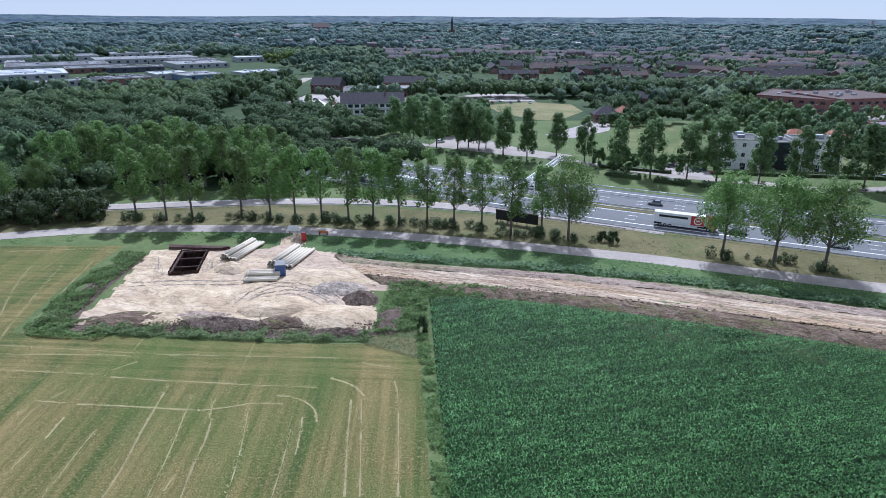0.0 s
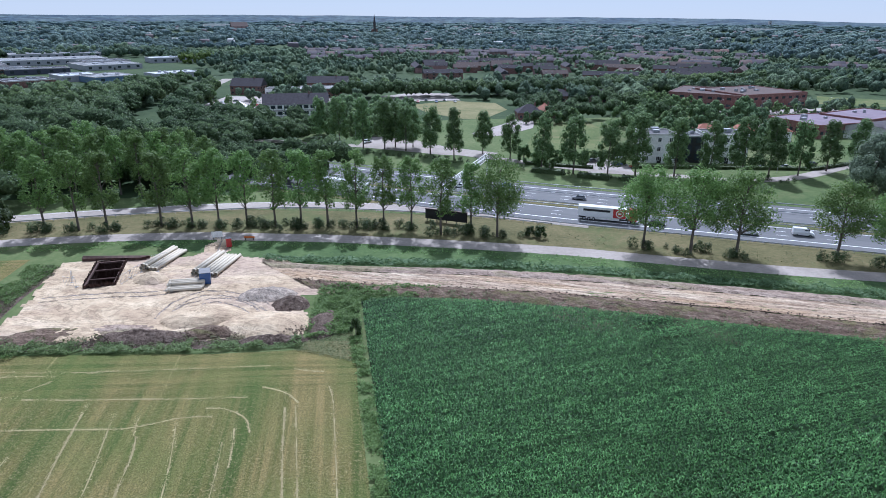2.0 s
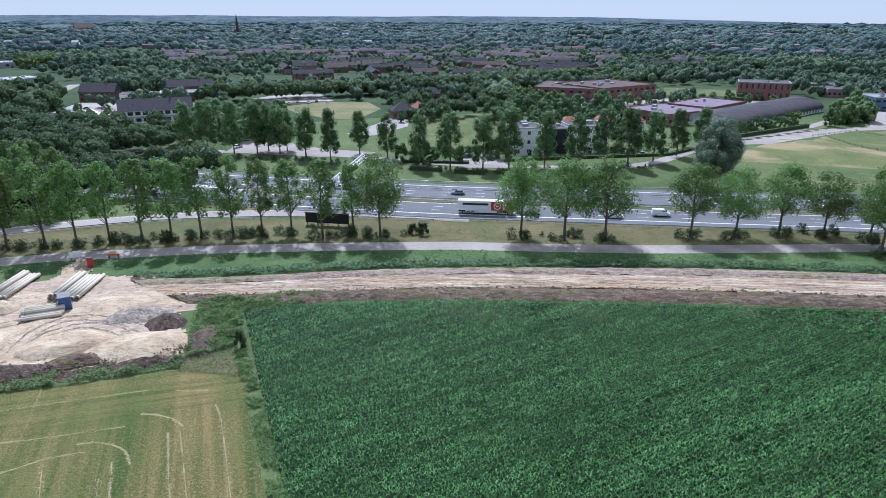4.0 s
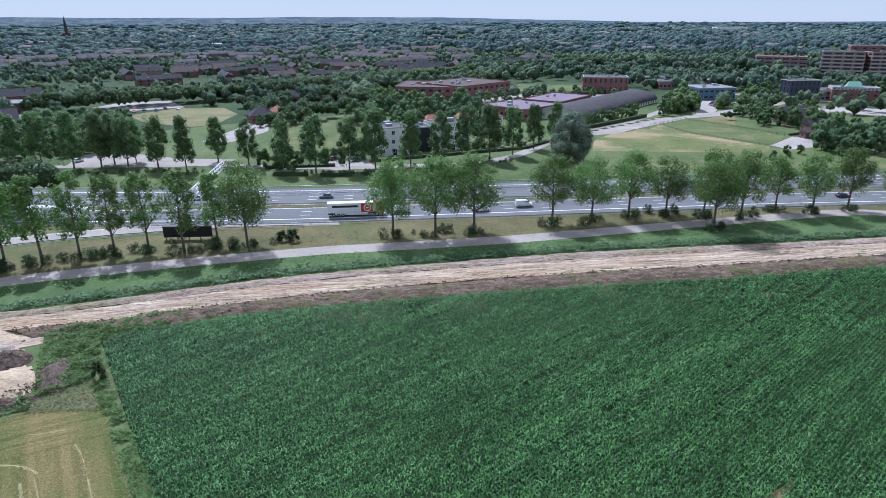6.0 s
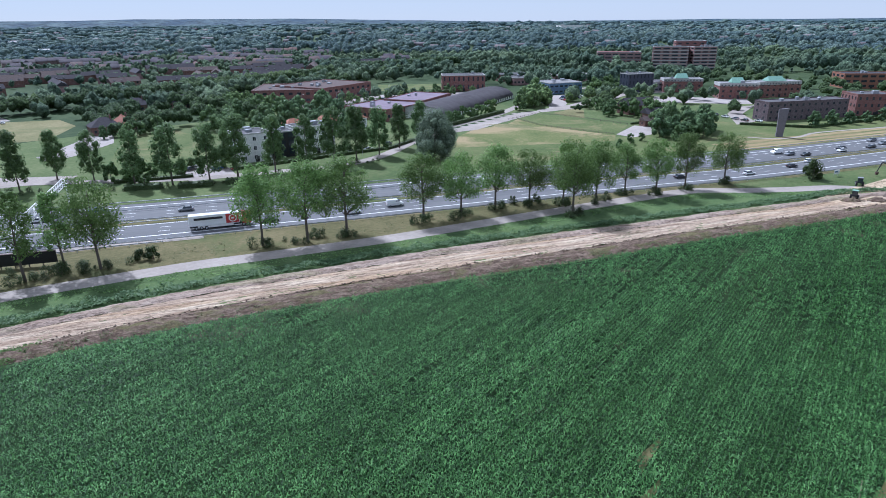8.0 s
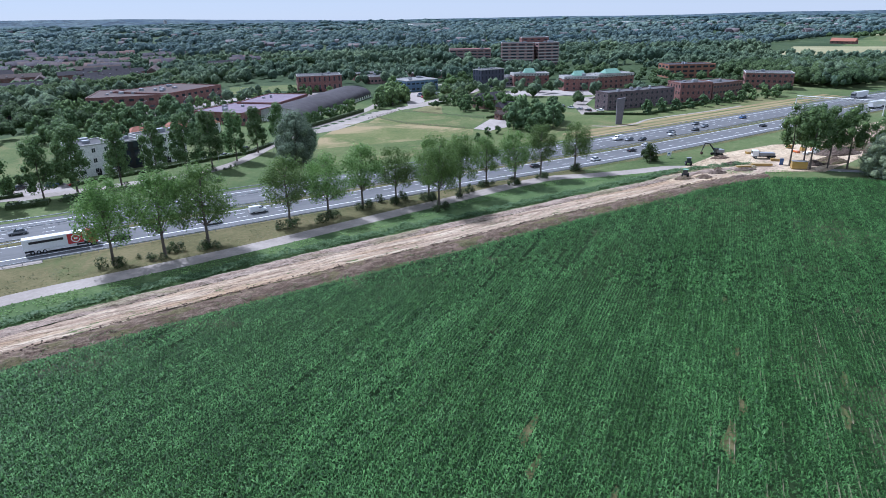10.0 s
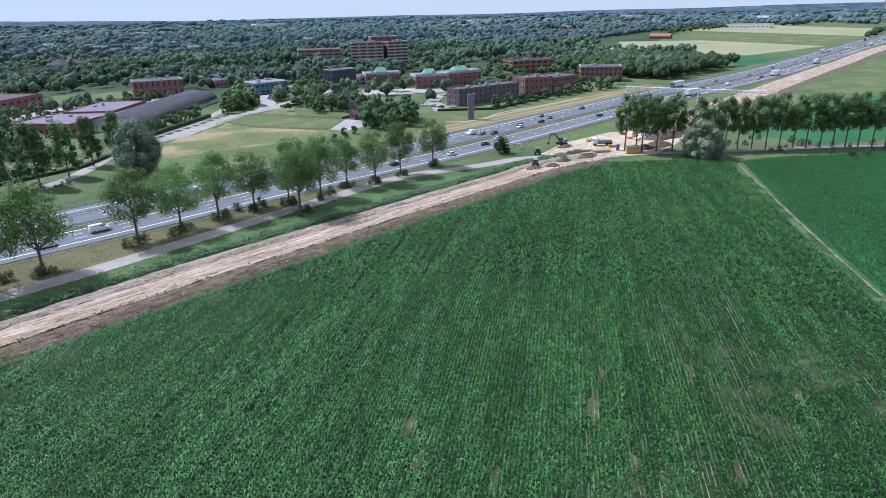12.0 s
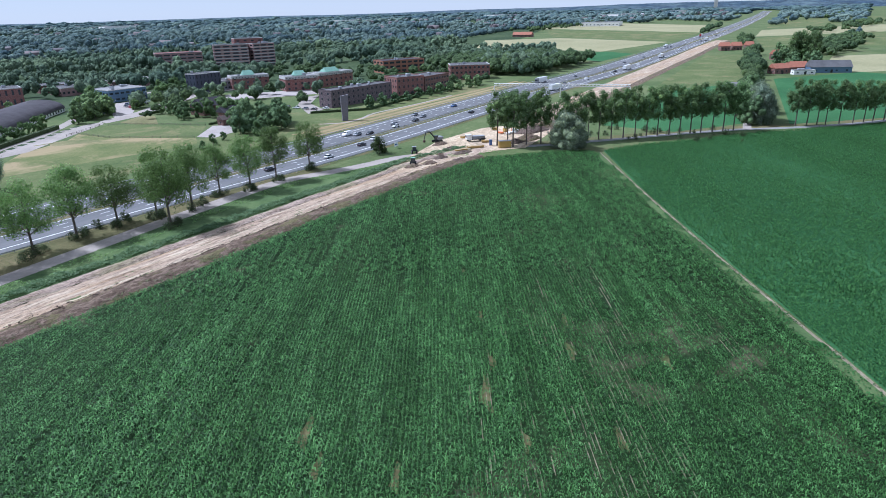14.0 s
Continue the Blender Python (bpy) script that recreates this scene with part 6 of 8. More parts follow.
# loose clods along the berm and at the feet of the soil heaps
rg = np.random.default_rng(15)
i = rg.integers(0, len(mid), 1700)
u = np.clip(rg.normal(0.2, 0.22, 1700), 0, 1)[:, None]
p = mid[i] * (1 - u) + SN3[i] * u + rg.normal(0, 0.3, (1700, 2))
r = rg.uniform(0.06, 0.22, 1700)
v, f = blobs(np.stack([p[:, 0], p[:, 1], 0.35 + r * 0.3], 1), r, r * 0.75, rg)
tagged(put("clods", arrays_mesh("clods", v, f), "darksoil"), "loose dark clods of earth along the berm", "clods", kind="stuff")
p = np.stack([rg.uniform(-50, -12, 900), 104.2 + rg.normal(0, 0.9, 900)], 1)
r = rg.uniform(0.06, 0.16, 900)
v, f = blobs(np.stack([p[:, 0], p[:, 1], 0.3 + rg.uniform(0, 0.5, 900)], 1), r, r * 0.75, rg)
tagged(put("clods", arrays_mesh("clods", v, f), "darksoil"), "loose clods of turf and earth along the soil heaps", "clods", kind="stuff")

# ---- buildings ----
PANES = {}


def pane_mesh(w, h):
    """A window: a pane set in a raised frame."""
    key = (round(w, 2), round(h, 2))
    if key not in PANES:
        bm = bmesh.new()
        box(bm, -w / 2, w / 2, -0.04, 0.02, 0, h)
        glass = bpy.data.meshes.new("pane")
        bm.to_mesh(glass)
        bm.free()
        glass.materials.append(M["glass"])
        t = 0.09
        bm = boxes((-w / 2 - t, w / 2 + t, -0.1, 0.02, -t, 0), (-w / 2 - t, w / 2 + t, -0.1, 0.02, h, h + t), (-w / 2 - t, -w / 2, -0.1, 0.02, 0, h), (w / 2, w / 2 + t, -0.1, 0.02, 0, h), (-0.03, 0.03, -0.08, 0.02, 0, h))
        fr = bpy.data.meshes.new("window_frame")
        bm.to_mesh(fr)
        bm.free()
        fr.materials.append(M["white"])
        PANES[key] = glass, fr
    return PANES[key]


def windows(parent, wx, wy, turn, length, storeys, sh, w, h, gap, sill=1.0, framed=True):
    """Rows of windows along one wall of a building, from (wx, wy) on."""
    glass, fr = pane_mesh(w, h)
    n = max(1, int((length - 1.2) / gap))
    m0 = pose(wx, wy, 0, 0, 0, turn)
    for s in range(storeys):
        for i in range(n):
            x = (i + 0.5) * length / n
            o = new("window", glass)
            o.parent = parent
            o.matrix_basis = m0 @ Matrix.Translation((x, -0.02, s * sh + sill))
            if framed:
                q = new("window_frame", fr)
                q.parent = o


def building(name, L, R, depth, h, wall, roof, label, storeys=3, win=(1.3, 1.5), gap=3.2, kind="flat", trim="concrete", sides=True, units=2, category="building", framed=False, eave=0.4, band=False, door=True, cornice=False):
    """A building whose front runs from L to R on the ground, with walls, roof, windows and roof units."""
    (x0, y0), (x1, y1) = L, R
    w = math.hypot(x1 - x0, y1 - y0)
    turn = math.degrees(math.atan2(y1 - y0, x1 - x0))
    ob = empty(name, pose(x0, y0, 0, 0, 0, turn), label, category)
    sh = h / storeys
    if kind == "barrel":
        bm = bmesh.new()
        n = 18
        ring = [(depth * 0.5 * (1 - math.cos(math.pi * i / n)), h * (0.28 + 0.72 * math.sin(math.pi * i / n))) for i in range(n + 1)]
        a = [bm.verts.new((0, y, z)) for y, z in ring]
        b = [bm.verts.new((w, y, z)) for y, z in ring]
        for i in range(n):
            bm.faces.new((a[i], a[i + 1], b[i + 1], b[i]))
        bmesh.ops.solidify(bm, geom=bm.faces, thickness=0.35)
        part("roof", bm, roof, ob)
        for nm, q in (("gable", 0.5), ("gable", w - 0.5)):
            bm = bmesh.new()
            lo = [bm.verts.new((q, y, 0)) for y, z in ring]
            hi = [bm.verts.new((q, y, z - 0.1)) for y, z in ring]
            for i in range(n):
                bm.faces.new((lo[i], lo[i + 1], hi[i + 1], hi[i]))
            bmesh.ops.solidify(bm, geom=bm.faces, thickness=0.3)
            part(nm, bm, wall, ob)
        part("wall", boxes((0.3, w - 0.3, 0.3, depth - 0.3, 0, h * 0.28)), wall, ob)
        windows(ob, 0, 0.3, 0, w, 1, sh, *win, gap, 0.5, framed)
        return ob
    bm = boxes((0, w, 0, depth, 0, h))
    part("wall", bm, wall, ob)
    if kind == "flat":
        t = 0.35
        part("roof", boxes((t, w - t, t, depth - t, h + 0.004, h + 0.12)), roof, ob)
        for r in ((-0.08, w + 0.08, -0.08, t, h, h + 0.5), (-0.08, w + 0.08, depth - t, depth + 0.08, h, h + 0.5), (-0.08, t, t, depth - t, h, h + 0.5), (w - t, w + 0.08, t, depth - t, h, h + 0.5)):
            part("parapet", boxes(r), trim, ob)
        rg = random.Random(int(w * 100))
        for _ in range(units):
            a, b = rg.uniform(0.15, 0.8) * w, rg.uniform(0.2, 0.75) * depth
            s = rg.uniform(1.2, 3.2)
            part("roof_unit", boxes((a, a + s, b, b + s * 0.8, h + 0.1, h + rg.uniform(0.9, 2.0), 0.08)), "grey", ob)
    elif kind in ("gable", "hip"):
        rise = depth * 0.36
        inset = depth * 0.5 if kind == "hip" else -eave
        e = eave
        bm = bmesh.new()
        z = h - 0.05
        c = [bm.verts.new(p) for p in ((-e, -e, z), (w + e, -e, z), (w + e, depth + e, z), (-e, depth + e, z), (inset, depth / 2, h + rise), (w - inset, depth / 2, h + rise))]
        for q in ((0, 1, 5, 4), (2, 3, 4, 5), (1, 2, 5), (3, 0, 4), (3, 2, 1, 0)):
            bm.faces.new([c[i] for i in q])
        part("roof", bm, roof, ob)
        if h > 5.5 or kind == "hip":
            part("chimney", boxes((w * 0.7, w * 0.7 + 0.7, depth * 0.45, depth * 0.45 + 0.7, h + rise * 0.6, h + rise + 0.9)), "brickbrown", ob)
    elif kind == "pyramid":
        bm = bmesh.new()
        c = [bm.verts.new(p) for p in ((-0.5, -0.5, h), (w + 0.5, -0.5, h), (w + 0.5, depth + 0.5, h), (-0.5, depth + 0.5, h), (w / 2, depth / 2, h * 2.6))]
        for q in ((0, 1, 4), (1, 2, 4), (2, 3, 4), (3, 0, 4), (3, 2, 1, 0)):
            bm.faces.new([c[i] for i in q])
        part("roof", bm, roof, ob)
    if cornice:
        for r in ((-0.15, w + 0.15, -0.15, -0.004), (-0.15, -0.004, 0, depth), (w + 0.004, w + 0.15, 0, depth)):
            part("cornice", boxes((*r, h - 1.5, h - 0.05)), "concrete", ob, "pale stone cornice")
        for i in range(int(w / 2.2)):
            part("cornice_window", boxes((0.8 + i * 2.2, 1.7 + i * 2.2, -0.19, -0.152, h - 1.2, h - 0.5)), "glass", ob)
    if band:
        for s in range(1, storeys):
            part("floor_band", boxes((-0.12, w + 0.12, -0.12, 0.0, s * sh - 0.35, s * sh + 0.45)), trim, ob)
    windows(ob, 0, 0, 0, w, storeys, sh, *win, gap, sh * 0.32, framed)
    if sides:
        windows(ob, 0, depth, -90, depth, storeys, sh, *win, gap, sh * 0.32, framed)
        windows(ob, w, 0, 90, depth, storeys, sh, *win, gap, sh * 0.32, framed)
    if door:
        part("door", boxes((w * 0.48, w * 0.48 + 1.6, -0.09, 0.0, 0.05, 2.4)), "dark", ob)
    return ob


def skylight(ob, x, y, w, d, z, h):
    """A glazed green tent roof on top of a building."""
    bm = bmesh.new()
    c = [bm.verts.new(p) for p in ((x, y, z), (x + w, y, z), (x + w, y + d, z), (x, y + d, z), (x + w * 0.12, y + d / 2, z + h), (x + w * 0.88, y + d / 2, z + h))]
    for q in ((0, 1, 5, 4), (2, 3, 4, 5), (1, 2, 5), (3, 0, 4)):
        bm.faces.new([c[i] for i in q])
    part("skylight", bm, "green", ob)


# offices by the parallel road
building("office_wing", (106, 234), (119, 232), 13, 11, "white", "roofgrey", "white three-storey office wing with square windows", 3, (1.2, 1.5), 3.0, framed=True)
building("office_link", (119.5, 233.5), (130, 232), 10, 10.2, "dark", "roofgrey", "dark glazed link between two white office wings", 3, (2.2, 2.4), 2.6, framed=False)
building("office_wing", (130.5, 231), (147, 228.5), 13, 11, "white", "roofgrey", "white three-storey office wing with square windows", 3, (1.2, 1.5), 3.0, framed=True)
for L, R in (((148, 272), (160, 271)), ((166, 271), (178, 270)), ((182, 271), (194, 270))):
    building("pavilion", L, R, 9, 5.0, "white", "roofred", "white pavilion with a red tiled hip roof", 2, (1.0, 1.1), 2.8, "hip")
# school: long red block, low purple-roofed block, barrel hall
ob = building("school_block", (196, 402), (232, 374), 46, 8.2, "brick", "roofbrown", "long red brick school with a brown flat roof", 2, (2.6, 1.5), 5.4, units=5, trim="brick")
ob = building("school_block", (232.6, 373.6), (284, 388), 44, 8.8, "brick", "roofbrown", "red brick school wing with pale roof plant", 2, (2.6, 1.5), 5.4, units=9, trim="brick")
building("low_school", (212, 276), (246, 284), 32, 6.2, "brick", "roofpurple", "low school building with a lilac flat roof", 1, (1.8, 1.6), 3.2, units=3, trim="brick")
building("low_school", (247, 287), (286, 304), 26, 6.8, "brick", "roofpurple", "low school wing with a dull red roof edge", 1, (1.8, 1.6), 3.2, units=2, trim="brick")
building("barrel_hall", (236, 257), (338, 296), 28, 7.6, "white", "roofbarrel", "long sports hall under a grey barrel roof", 1, (1.4, 1.6), 4.0, "barrel")
building("brick_office", (332, 362), (357, 341), 20, 11.5, "brick", "roofgrey", "red brick office with tall narrow windows", 2, (1.1, 3.2), 3.2)
ob = building("blue_office", (372, 291), (396, 280), 24, 7.6, "bluewall", "roofpale", "blue-clad two-storey office with a pale roof", 2, (2.4, 1.2), 3.4, units=4)
building("dark_cube", (419, 256), (439, 247.4), 11, 13, "darkwall", "roofgrey", "dark blue clad office cube with vertical fins", 3, (0.8, 2.8), 2.6, framed=False)
building("grey_office", (441, 247), (460, 239), 18, 6.2, "grey", "roofgrey", "low pale grey metal-clad office", 2, (2.2, 1.0), 3.0)
building("low_brick", (402, 352), (430, 336), 22, 5.6, "brickpink", "roofgrey", "low pale brick building with flat roof", 1, (1.6, 1.4), 3.0)
building("low_brick", (446, 344), (476, 326), 22, 5.2, "brickpink", "roofpale", "low pale-roofed school building", 1, (1.6, 1.4), 3.0)
building("low_brick", (418, 384), (446, 366), 16, 5.5, "brickbrown", "roofgrey", "low brown brick building", 1, (1.6, 1.4), 3.0)
ob = building("brick_office", (441, 240), (459, 219), 13, 9.2, "brick", "roofpale", "red brick office with pale cornice and green rooflight", 3, (1.5, 1.4), 4.2, trim="concrete", cornice=True)
skylight(ob, 9, 3, 9, 7, 9.7, 3.2)
ob = building("brick_office", (430, 193), (446, 174.5), 14, 9.8, "brick", "roofpale", "red brick office with pale cornice and green rooflight", 3, (1.5, 1.4), 4.2, trim="concrete", cornice=True)
skylight(ob, 8, 3, 9, 8, 10.3, 3.2)
ob = building("brick_office", (452, 176), (480, 159.5), 14, 10, "brick", "roofpale", "wide red brick office with pale cornice and green rooflight", 3, (1.5, 1.4), 4.2, trim="concrete", cornice=True)
skylight(ob, 9, 3, 14, 8, 10.5, 3.0)
building("purple_office", (354, 131.5), (399, 107), 11, 9.6, "brickpurple", "roofgrey", "dark purple brick office with small square windows", 3, (1.1, 1.2), 3.6, units=6, trim="brickpurple")
building("brick_office", (405, 105), (419, 90), 17, 11.5, "brick", "roofgrey", "dark red brick office block", 3, (1.1, 1.6), 3.0, trim="brick")
building("brick_office", (420, 89.5), (446, 78), 18, 10.6, "brickbrown", "roofgrey", "dark brick office wing with strip windows", 3, (1.8, 1.2), 3.0, trim="brickbrown")
building("brick_office", (500, 86), (508, 56), 20, 11, "brick", "roofgrey", "red brick office with grey panels", 3, (1.6, 1.5), 3.0)
building("orange_office", (553, 155), (580, 124), 20, 10.5, "orange", "roofdark", "orange-brown clad office with an overhanging flat roof", 3, (4.0, 1.6), 5.2, trim="orange")
ob = building("hospital", (609, 347), (627, 318), 14, 23, "brickpink", "roofgrey", "tall pink brick hospital tower with window bands", 7, (6.0, 1.3), 6.6, framed=False, band=True, trim="concrete", units=4)
building("hospital", (630, 314), (648, 299), 18, 23, "brickpink", "roofgrey", "tall pink brick hospital wing with window bands", 7, (6.0, 1.3), 6.6, framed=False, band=True, trim="concrete", units=5)
building("lift_tower", (632, 335), (650, 312), 16, 28, "brick", "roofgrey", "red-topped lift tower of the hospital", 7, (3, 1.2), 6, framed=False, units=1)
building("hospital_block", (622, 422), (650, 384), 26, 14.5, "brickpink", "brick", "four-storey pink hospital block with white bands", 4, (6.0, 1.2), 6.6, framed=False, band=True, trim="roofpale")
building("hospital_block", (606, 440), (620, 424), 22, 9, "darkwall", "roofgrey", "low dark hospital annex", 2, (6.0, 1.2), 6.6, framed=False)
building("yard_house", (307, 174), (317, 168.6), 7.5, 4.5, "brickbrown", "roofdark", "low house with a dark tiled gable roof", 1, (1.1, 1.2), 2.6, "gable", category="house")
building("yard_house", (324, 196), (340, 190), 11, 5, "brickbrown", "roofdark", "farmhouse with a dark tiled roof among trees", 1, (1.1, 1.2), 2.6, "gable", category="house")
building("yard_house", (294, 168), (302, 164), 5, 3.0, "brickbrown", "roofbrown", "small brick outhouse beside a paved yard", 1, (0.9, 1.0), 2.6, "gable", category="house")
for L, R in (((82, 344), (96, 343)), ((122, 418), (136, 417)), ((148, 415), (166, 414)), ((174, 420), (190, 418)), ((92, 352), (100, 346))):
    building("villa", L, R, 11, 4.2, "brickbrown", "roofred" if L[0] == 92 else "roofdark", "detached house with a hipped tile roof among trees", 1, (1.2, 1.3), 2.8, "hip", category="house")

# hotel, tents and sheds past the wood
ob = building("hotel", (-55, 345), (-21, 349), 14, 9.5, "white", "roofdark", "three-storey hotel with balcony bands and dark roof", 3, (2.4, 1.7), 3.2, "gable", band=True, category="hotel")
building("white_tent", (-79, 366), (-65, 368), 14, 3.2, "white", "white", "white pavilion with a steep pyramid roof", 1, (1.2, 1.4), 3, "pyramid", category="pavilion")
building("white_tent", (-16, 364), (-9, 365), 7, 2.6, "white", "roofpale", "small pale pyramid-roofed kiosk", 1, (1.0, 1.2), 3, "pyramid", category="pavilion")
building("motel_wing", (-98, 478), (-76, 474), 14, 6, "brickbrown", "roofdark", "low brick motel wing with dark roof", 2, (1.4, 1.2), 3, "gable")
building("motel_wing", (-72, 466), (-46, 462), 12, 5, "white", "roofgrey", "low white motel wing with flat roof", 1, (1.4, 1.2), 3)
building("motel_wing", (-46, 452), (-18, 454), 20, 6, "brickbrown", "roofpale", "low motel hall with a pale roof", 2, (1.4, 1.2), 3)
building("motel_wing", (-44, 486), (-14, 488), 12, 7, "brickbrown", "roofdark", "brick motel wing with a dark tiled roof", 2, (1.4, 1.2), 3, "gable")
for L, R, d, h, wall, roof in (
        ((-392, 545), (-335, 582), 70, 7, "grey", "roofwhite"), ((-318, 505), (-272, 545), 14, 6, "white", "roofpale"), ((-272, 525), (-246, 548), 34, 7, "brickbrown", "roofdark"), ((-430, 640), (-352, 690), 60, 8, "grey", "roofgrey"),
        ((-395, 745), (-300, 806), 60, 8, "grey", "roofpale"), ((-252, 572), (-228, 592), 34, 7, "white", "roofwhite"), ((-221, 560), (-196, 586), 38, 7, "bluewall", "roofpale"), ((-184, 599), (-152, 628), 26, 6, "white", "roofwhite"),
        ((-366, 632), (-318, 662), 36, 7, "brickbrown", "roofgrey"), ((-280, 690), (-236, 724), 60, 7, "white", "roofpale"), ((-330, 640), (-285, 668), 30, 7, "darkwall", "roofdark"), ((-300, 740), (-262, 768), 40, 8, "grey", "roofdark"),
        ((-520, 760), (-430, 820), 60, 9, "grey", "roofgrey"), ((-440, 870), (-350, 920), 50, 8, "white", "roofpale"), ((-250, 800), (-200, 830), 30, 8, "white", "roofwhite"), ((-470, 700), (-440, 716), 40, 8, "white", "roofpale")):
    h *= 0.68
    hall = building("warehouse", L, R, d, h, "grey" if wall == "white" else wall, roof, "long low industrial hall with a flat roof", 1, (3.0, 2.2), 9, sides=False, units=5, framed=False, category="warehouse")
    for k in range(int(d / 16)):
        part("rooflight", boxes((4, math.dist(L, R) - 4, 8 + k * 16, 10 + k * 16, h + 0.125, h + 0.5, 0.1)), "roofwhite", hall)
# the farm and scattered barns
building("barn", (541, -188), (541.5, -217), 13, 4.2, "bluewall", "roofgrey", "dark blue steel barn with a grey gable roof", 1, (1.5, 1.0), 6, "gable", category="barn")
for L, R in (((533, -160), (537, -171)), ((541, -172), (544, -184)), ((552, -178), (554, -190))):
    building("farmhouse", L, R, 9, 4.2, "brickbrown", "roofred", "brick farmhouse with an orange tile roof", 1, (1.1, 1.2), 2.8, "gable", category="house")
building("farm_garage", (528, -172), (531, -188), 5, 2.8, "white", "roofpale", "low white farm outbuilding", 1, (1.4, 1.0), 4, category="shed")
for L, R in (((796, -190), (797, -200)), ((800, -206), (801, -214)), ((660, -196), (662, -206)), ((790, -176), (791, -186))):
    building("farmhouse", L, R, 11, 5, "brickbrown", "roofred", "farmhouse with a red tile roof", 1, (1.1, 1.2), 2.8, "gable", category="house")
building("barn", (1200, 92), (1190, 58), 13, 4, "brickbrown", "roofred", "long barn with an orange roof in the fields", 1, (1.5, 1.0), 6, "gable", category="barn")
building("field_shed", (420, -102), (423, -116), 9, 3, "grey", "roofpale", "small grey field shed", 1, (1.2, 0.8), 4, "gable", category="shed")
building("warehouse", (1700, -40), (1680, -130), 60, 9, "white", "roofpale", "white glasshouse hall far off", 1, (3, 2), 9, sides=False, framed=False, category="warehouse")

# terraces of town houses
HOUSES = []
for i, (wall, roof) in enumerate((("brickbrown", "roofdark"), ("brickpink", "roofdark"), ("brickbrown", "roofbrown"))):
    HOUSES.append(building("town_house", (0, 0), (12, 0), 9, 5.4, wall, roof, "terraced brick house with a dark tiled gable roof", 2, (1.6, 1.3), 5.0, "gable", sides=False, category="house", door=False))
FAR_HOUSES = []
for h in HOUSES:
    k = copy_thing(h, pose(0, 0, -60))
    for c in list(k.children):
        if c.name.startswith("window"):
            bpy.data.objects.remove(c)
    FAR_HOUSES.append(k)
hr = np.random.default_rng(12)
WALLS, ROOFS, LIGHTS = [[], []], [[], []], [[], []]


def solid(store, m, pts, faces):
    k = len(store[0])
    store[0] += [tuple(m @ Vector(p)) for p in pts]
    store[1] += [tuple(i + k for i in f) for f in faces]


CUBE = ((0, 1, 5, 4), (1, 2, 6, 5), (2, 3, 7, 6), (3, 0, 4, 7), (4, 5, 6, 7))
for rows, (x0, y0, ang, n) in enumerate(STREETS):
    t = radians(ang)
    for i in range(n):
        m = pose(x0 + 12.05 * i * math.cos(t), y0 + 12.05 * i * math.sin(t), 0, 0, 0, ang)
        far = math.hypot(x0, y0)
        if far < 760:
            o = copy_thing((FAR_HOUSES if far > 640 else HOUSES)[rows % 3], m)
            tagged(o, group="terraced houses")
            for q in (2.6, 8.4) if hr.uniform() < 0.6 else ():
                solid(LIGHTS, m, [(a, b, z) for z in (6.3, 7.1) for a, b in ((q, 1.2), (q + 1.3, 1.2), (q + 1.3, 2.8), (q, 2.8))], CUBE)
        else:
            e = float(hr.uniform(4.6, 5.8))
            solid(WALLS, m, [(a, b, z) for z in (0, e) for a, b in ((0, 0), (12, 0), (12, 9), (0, 9))], CUBE)
            solid(ROOFS, m, [(-0.3, -0.5, e - 0.2), (12.3, -0.5, e - 0.2), (12.3, 9.5, e - 0.2), (-0.3, 9.5, e - 0.2), (-0.3, 4.5, e + 3.6), (12.3, 4.5, e + 3.6), (12.3, 4.5, e + 3.55), (-0.3, 4.5, e + 3.55)], ((0, 1, 5, 4), (2, 3, 4, 5), (1, 2, 6, 5), (3, 0, 4, 7)))
            if hr.uniform() < 0.25:
                q = float(hr.uniform(1, 9))
                solid(LIGHTS, m, [(a, b, z) for z in (e + 0.8, e + 2.0) for a, b in ((q, 1.0), (q + 1.4, 1.0), (q + 1.4, 2.8), (q, 2.8))], CUBE)


def tones(name, stops, rough=0.8):
    """One tone for each house of a joined street."""
    m, nt, b = node_mat(name, rough, 0.1)
    geo = nt.nodes.new("ShaderNodeNewGeometry")
    col = ramp(nt, geo.outputs["Random Per Island"], stops)
    grain = noise_tex(nt, coords(nt), 0.6, 4, 0.7)
    nt.links.new(mix(nt, 1.0, col, ramp(nt, grain, [(0.35, (0.75, 0.75, 0.75)), (0.65, (1.25, 1.25, 1.25))]), "MULTIPLY"), b.inputs["Base Color"])
    return m


M["streetroof"] = tones("street_roofs", [(0.0, (0.05, 0.046, 0.058)), (0.5, (0.07, 0.062, 0.072)), (0.85, (0.085, 0.07, 0.072)), (1.0, (0.12, 0.075, 0.065))])
M["streetwall"] = tones("street_walls", [(0.0, (0.11, 0.08, 0.072)), (0.7, (0.18, 0.14, 0.125)), (1.0, (0.42, 0.4, 0.38))])
for store, nm, mat, lab in ((WALLS, "street_walls", "streetwall", "brick walls of terraced houses far in the town"), (ROOFS, "street_roofs", "streetroof", "dark tiled roofs of terraced houses far in the town"), (LIGHTS, "dormers", "roofpale", "small pale dormers on the terraced roofs")):
    tagged(put(nm, arrays_mesh(nm, *store), mat), lab, "houses", kind="stuff")
for o in HOUSES + FAR_HOUSES:
    drop(o)
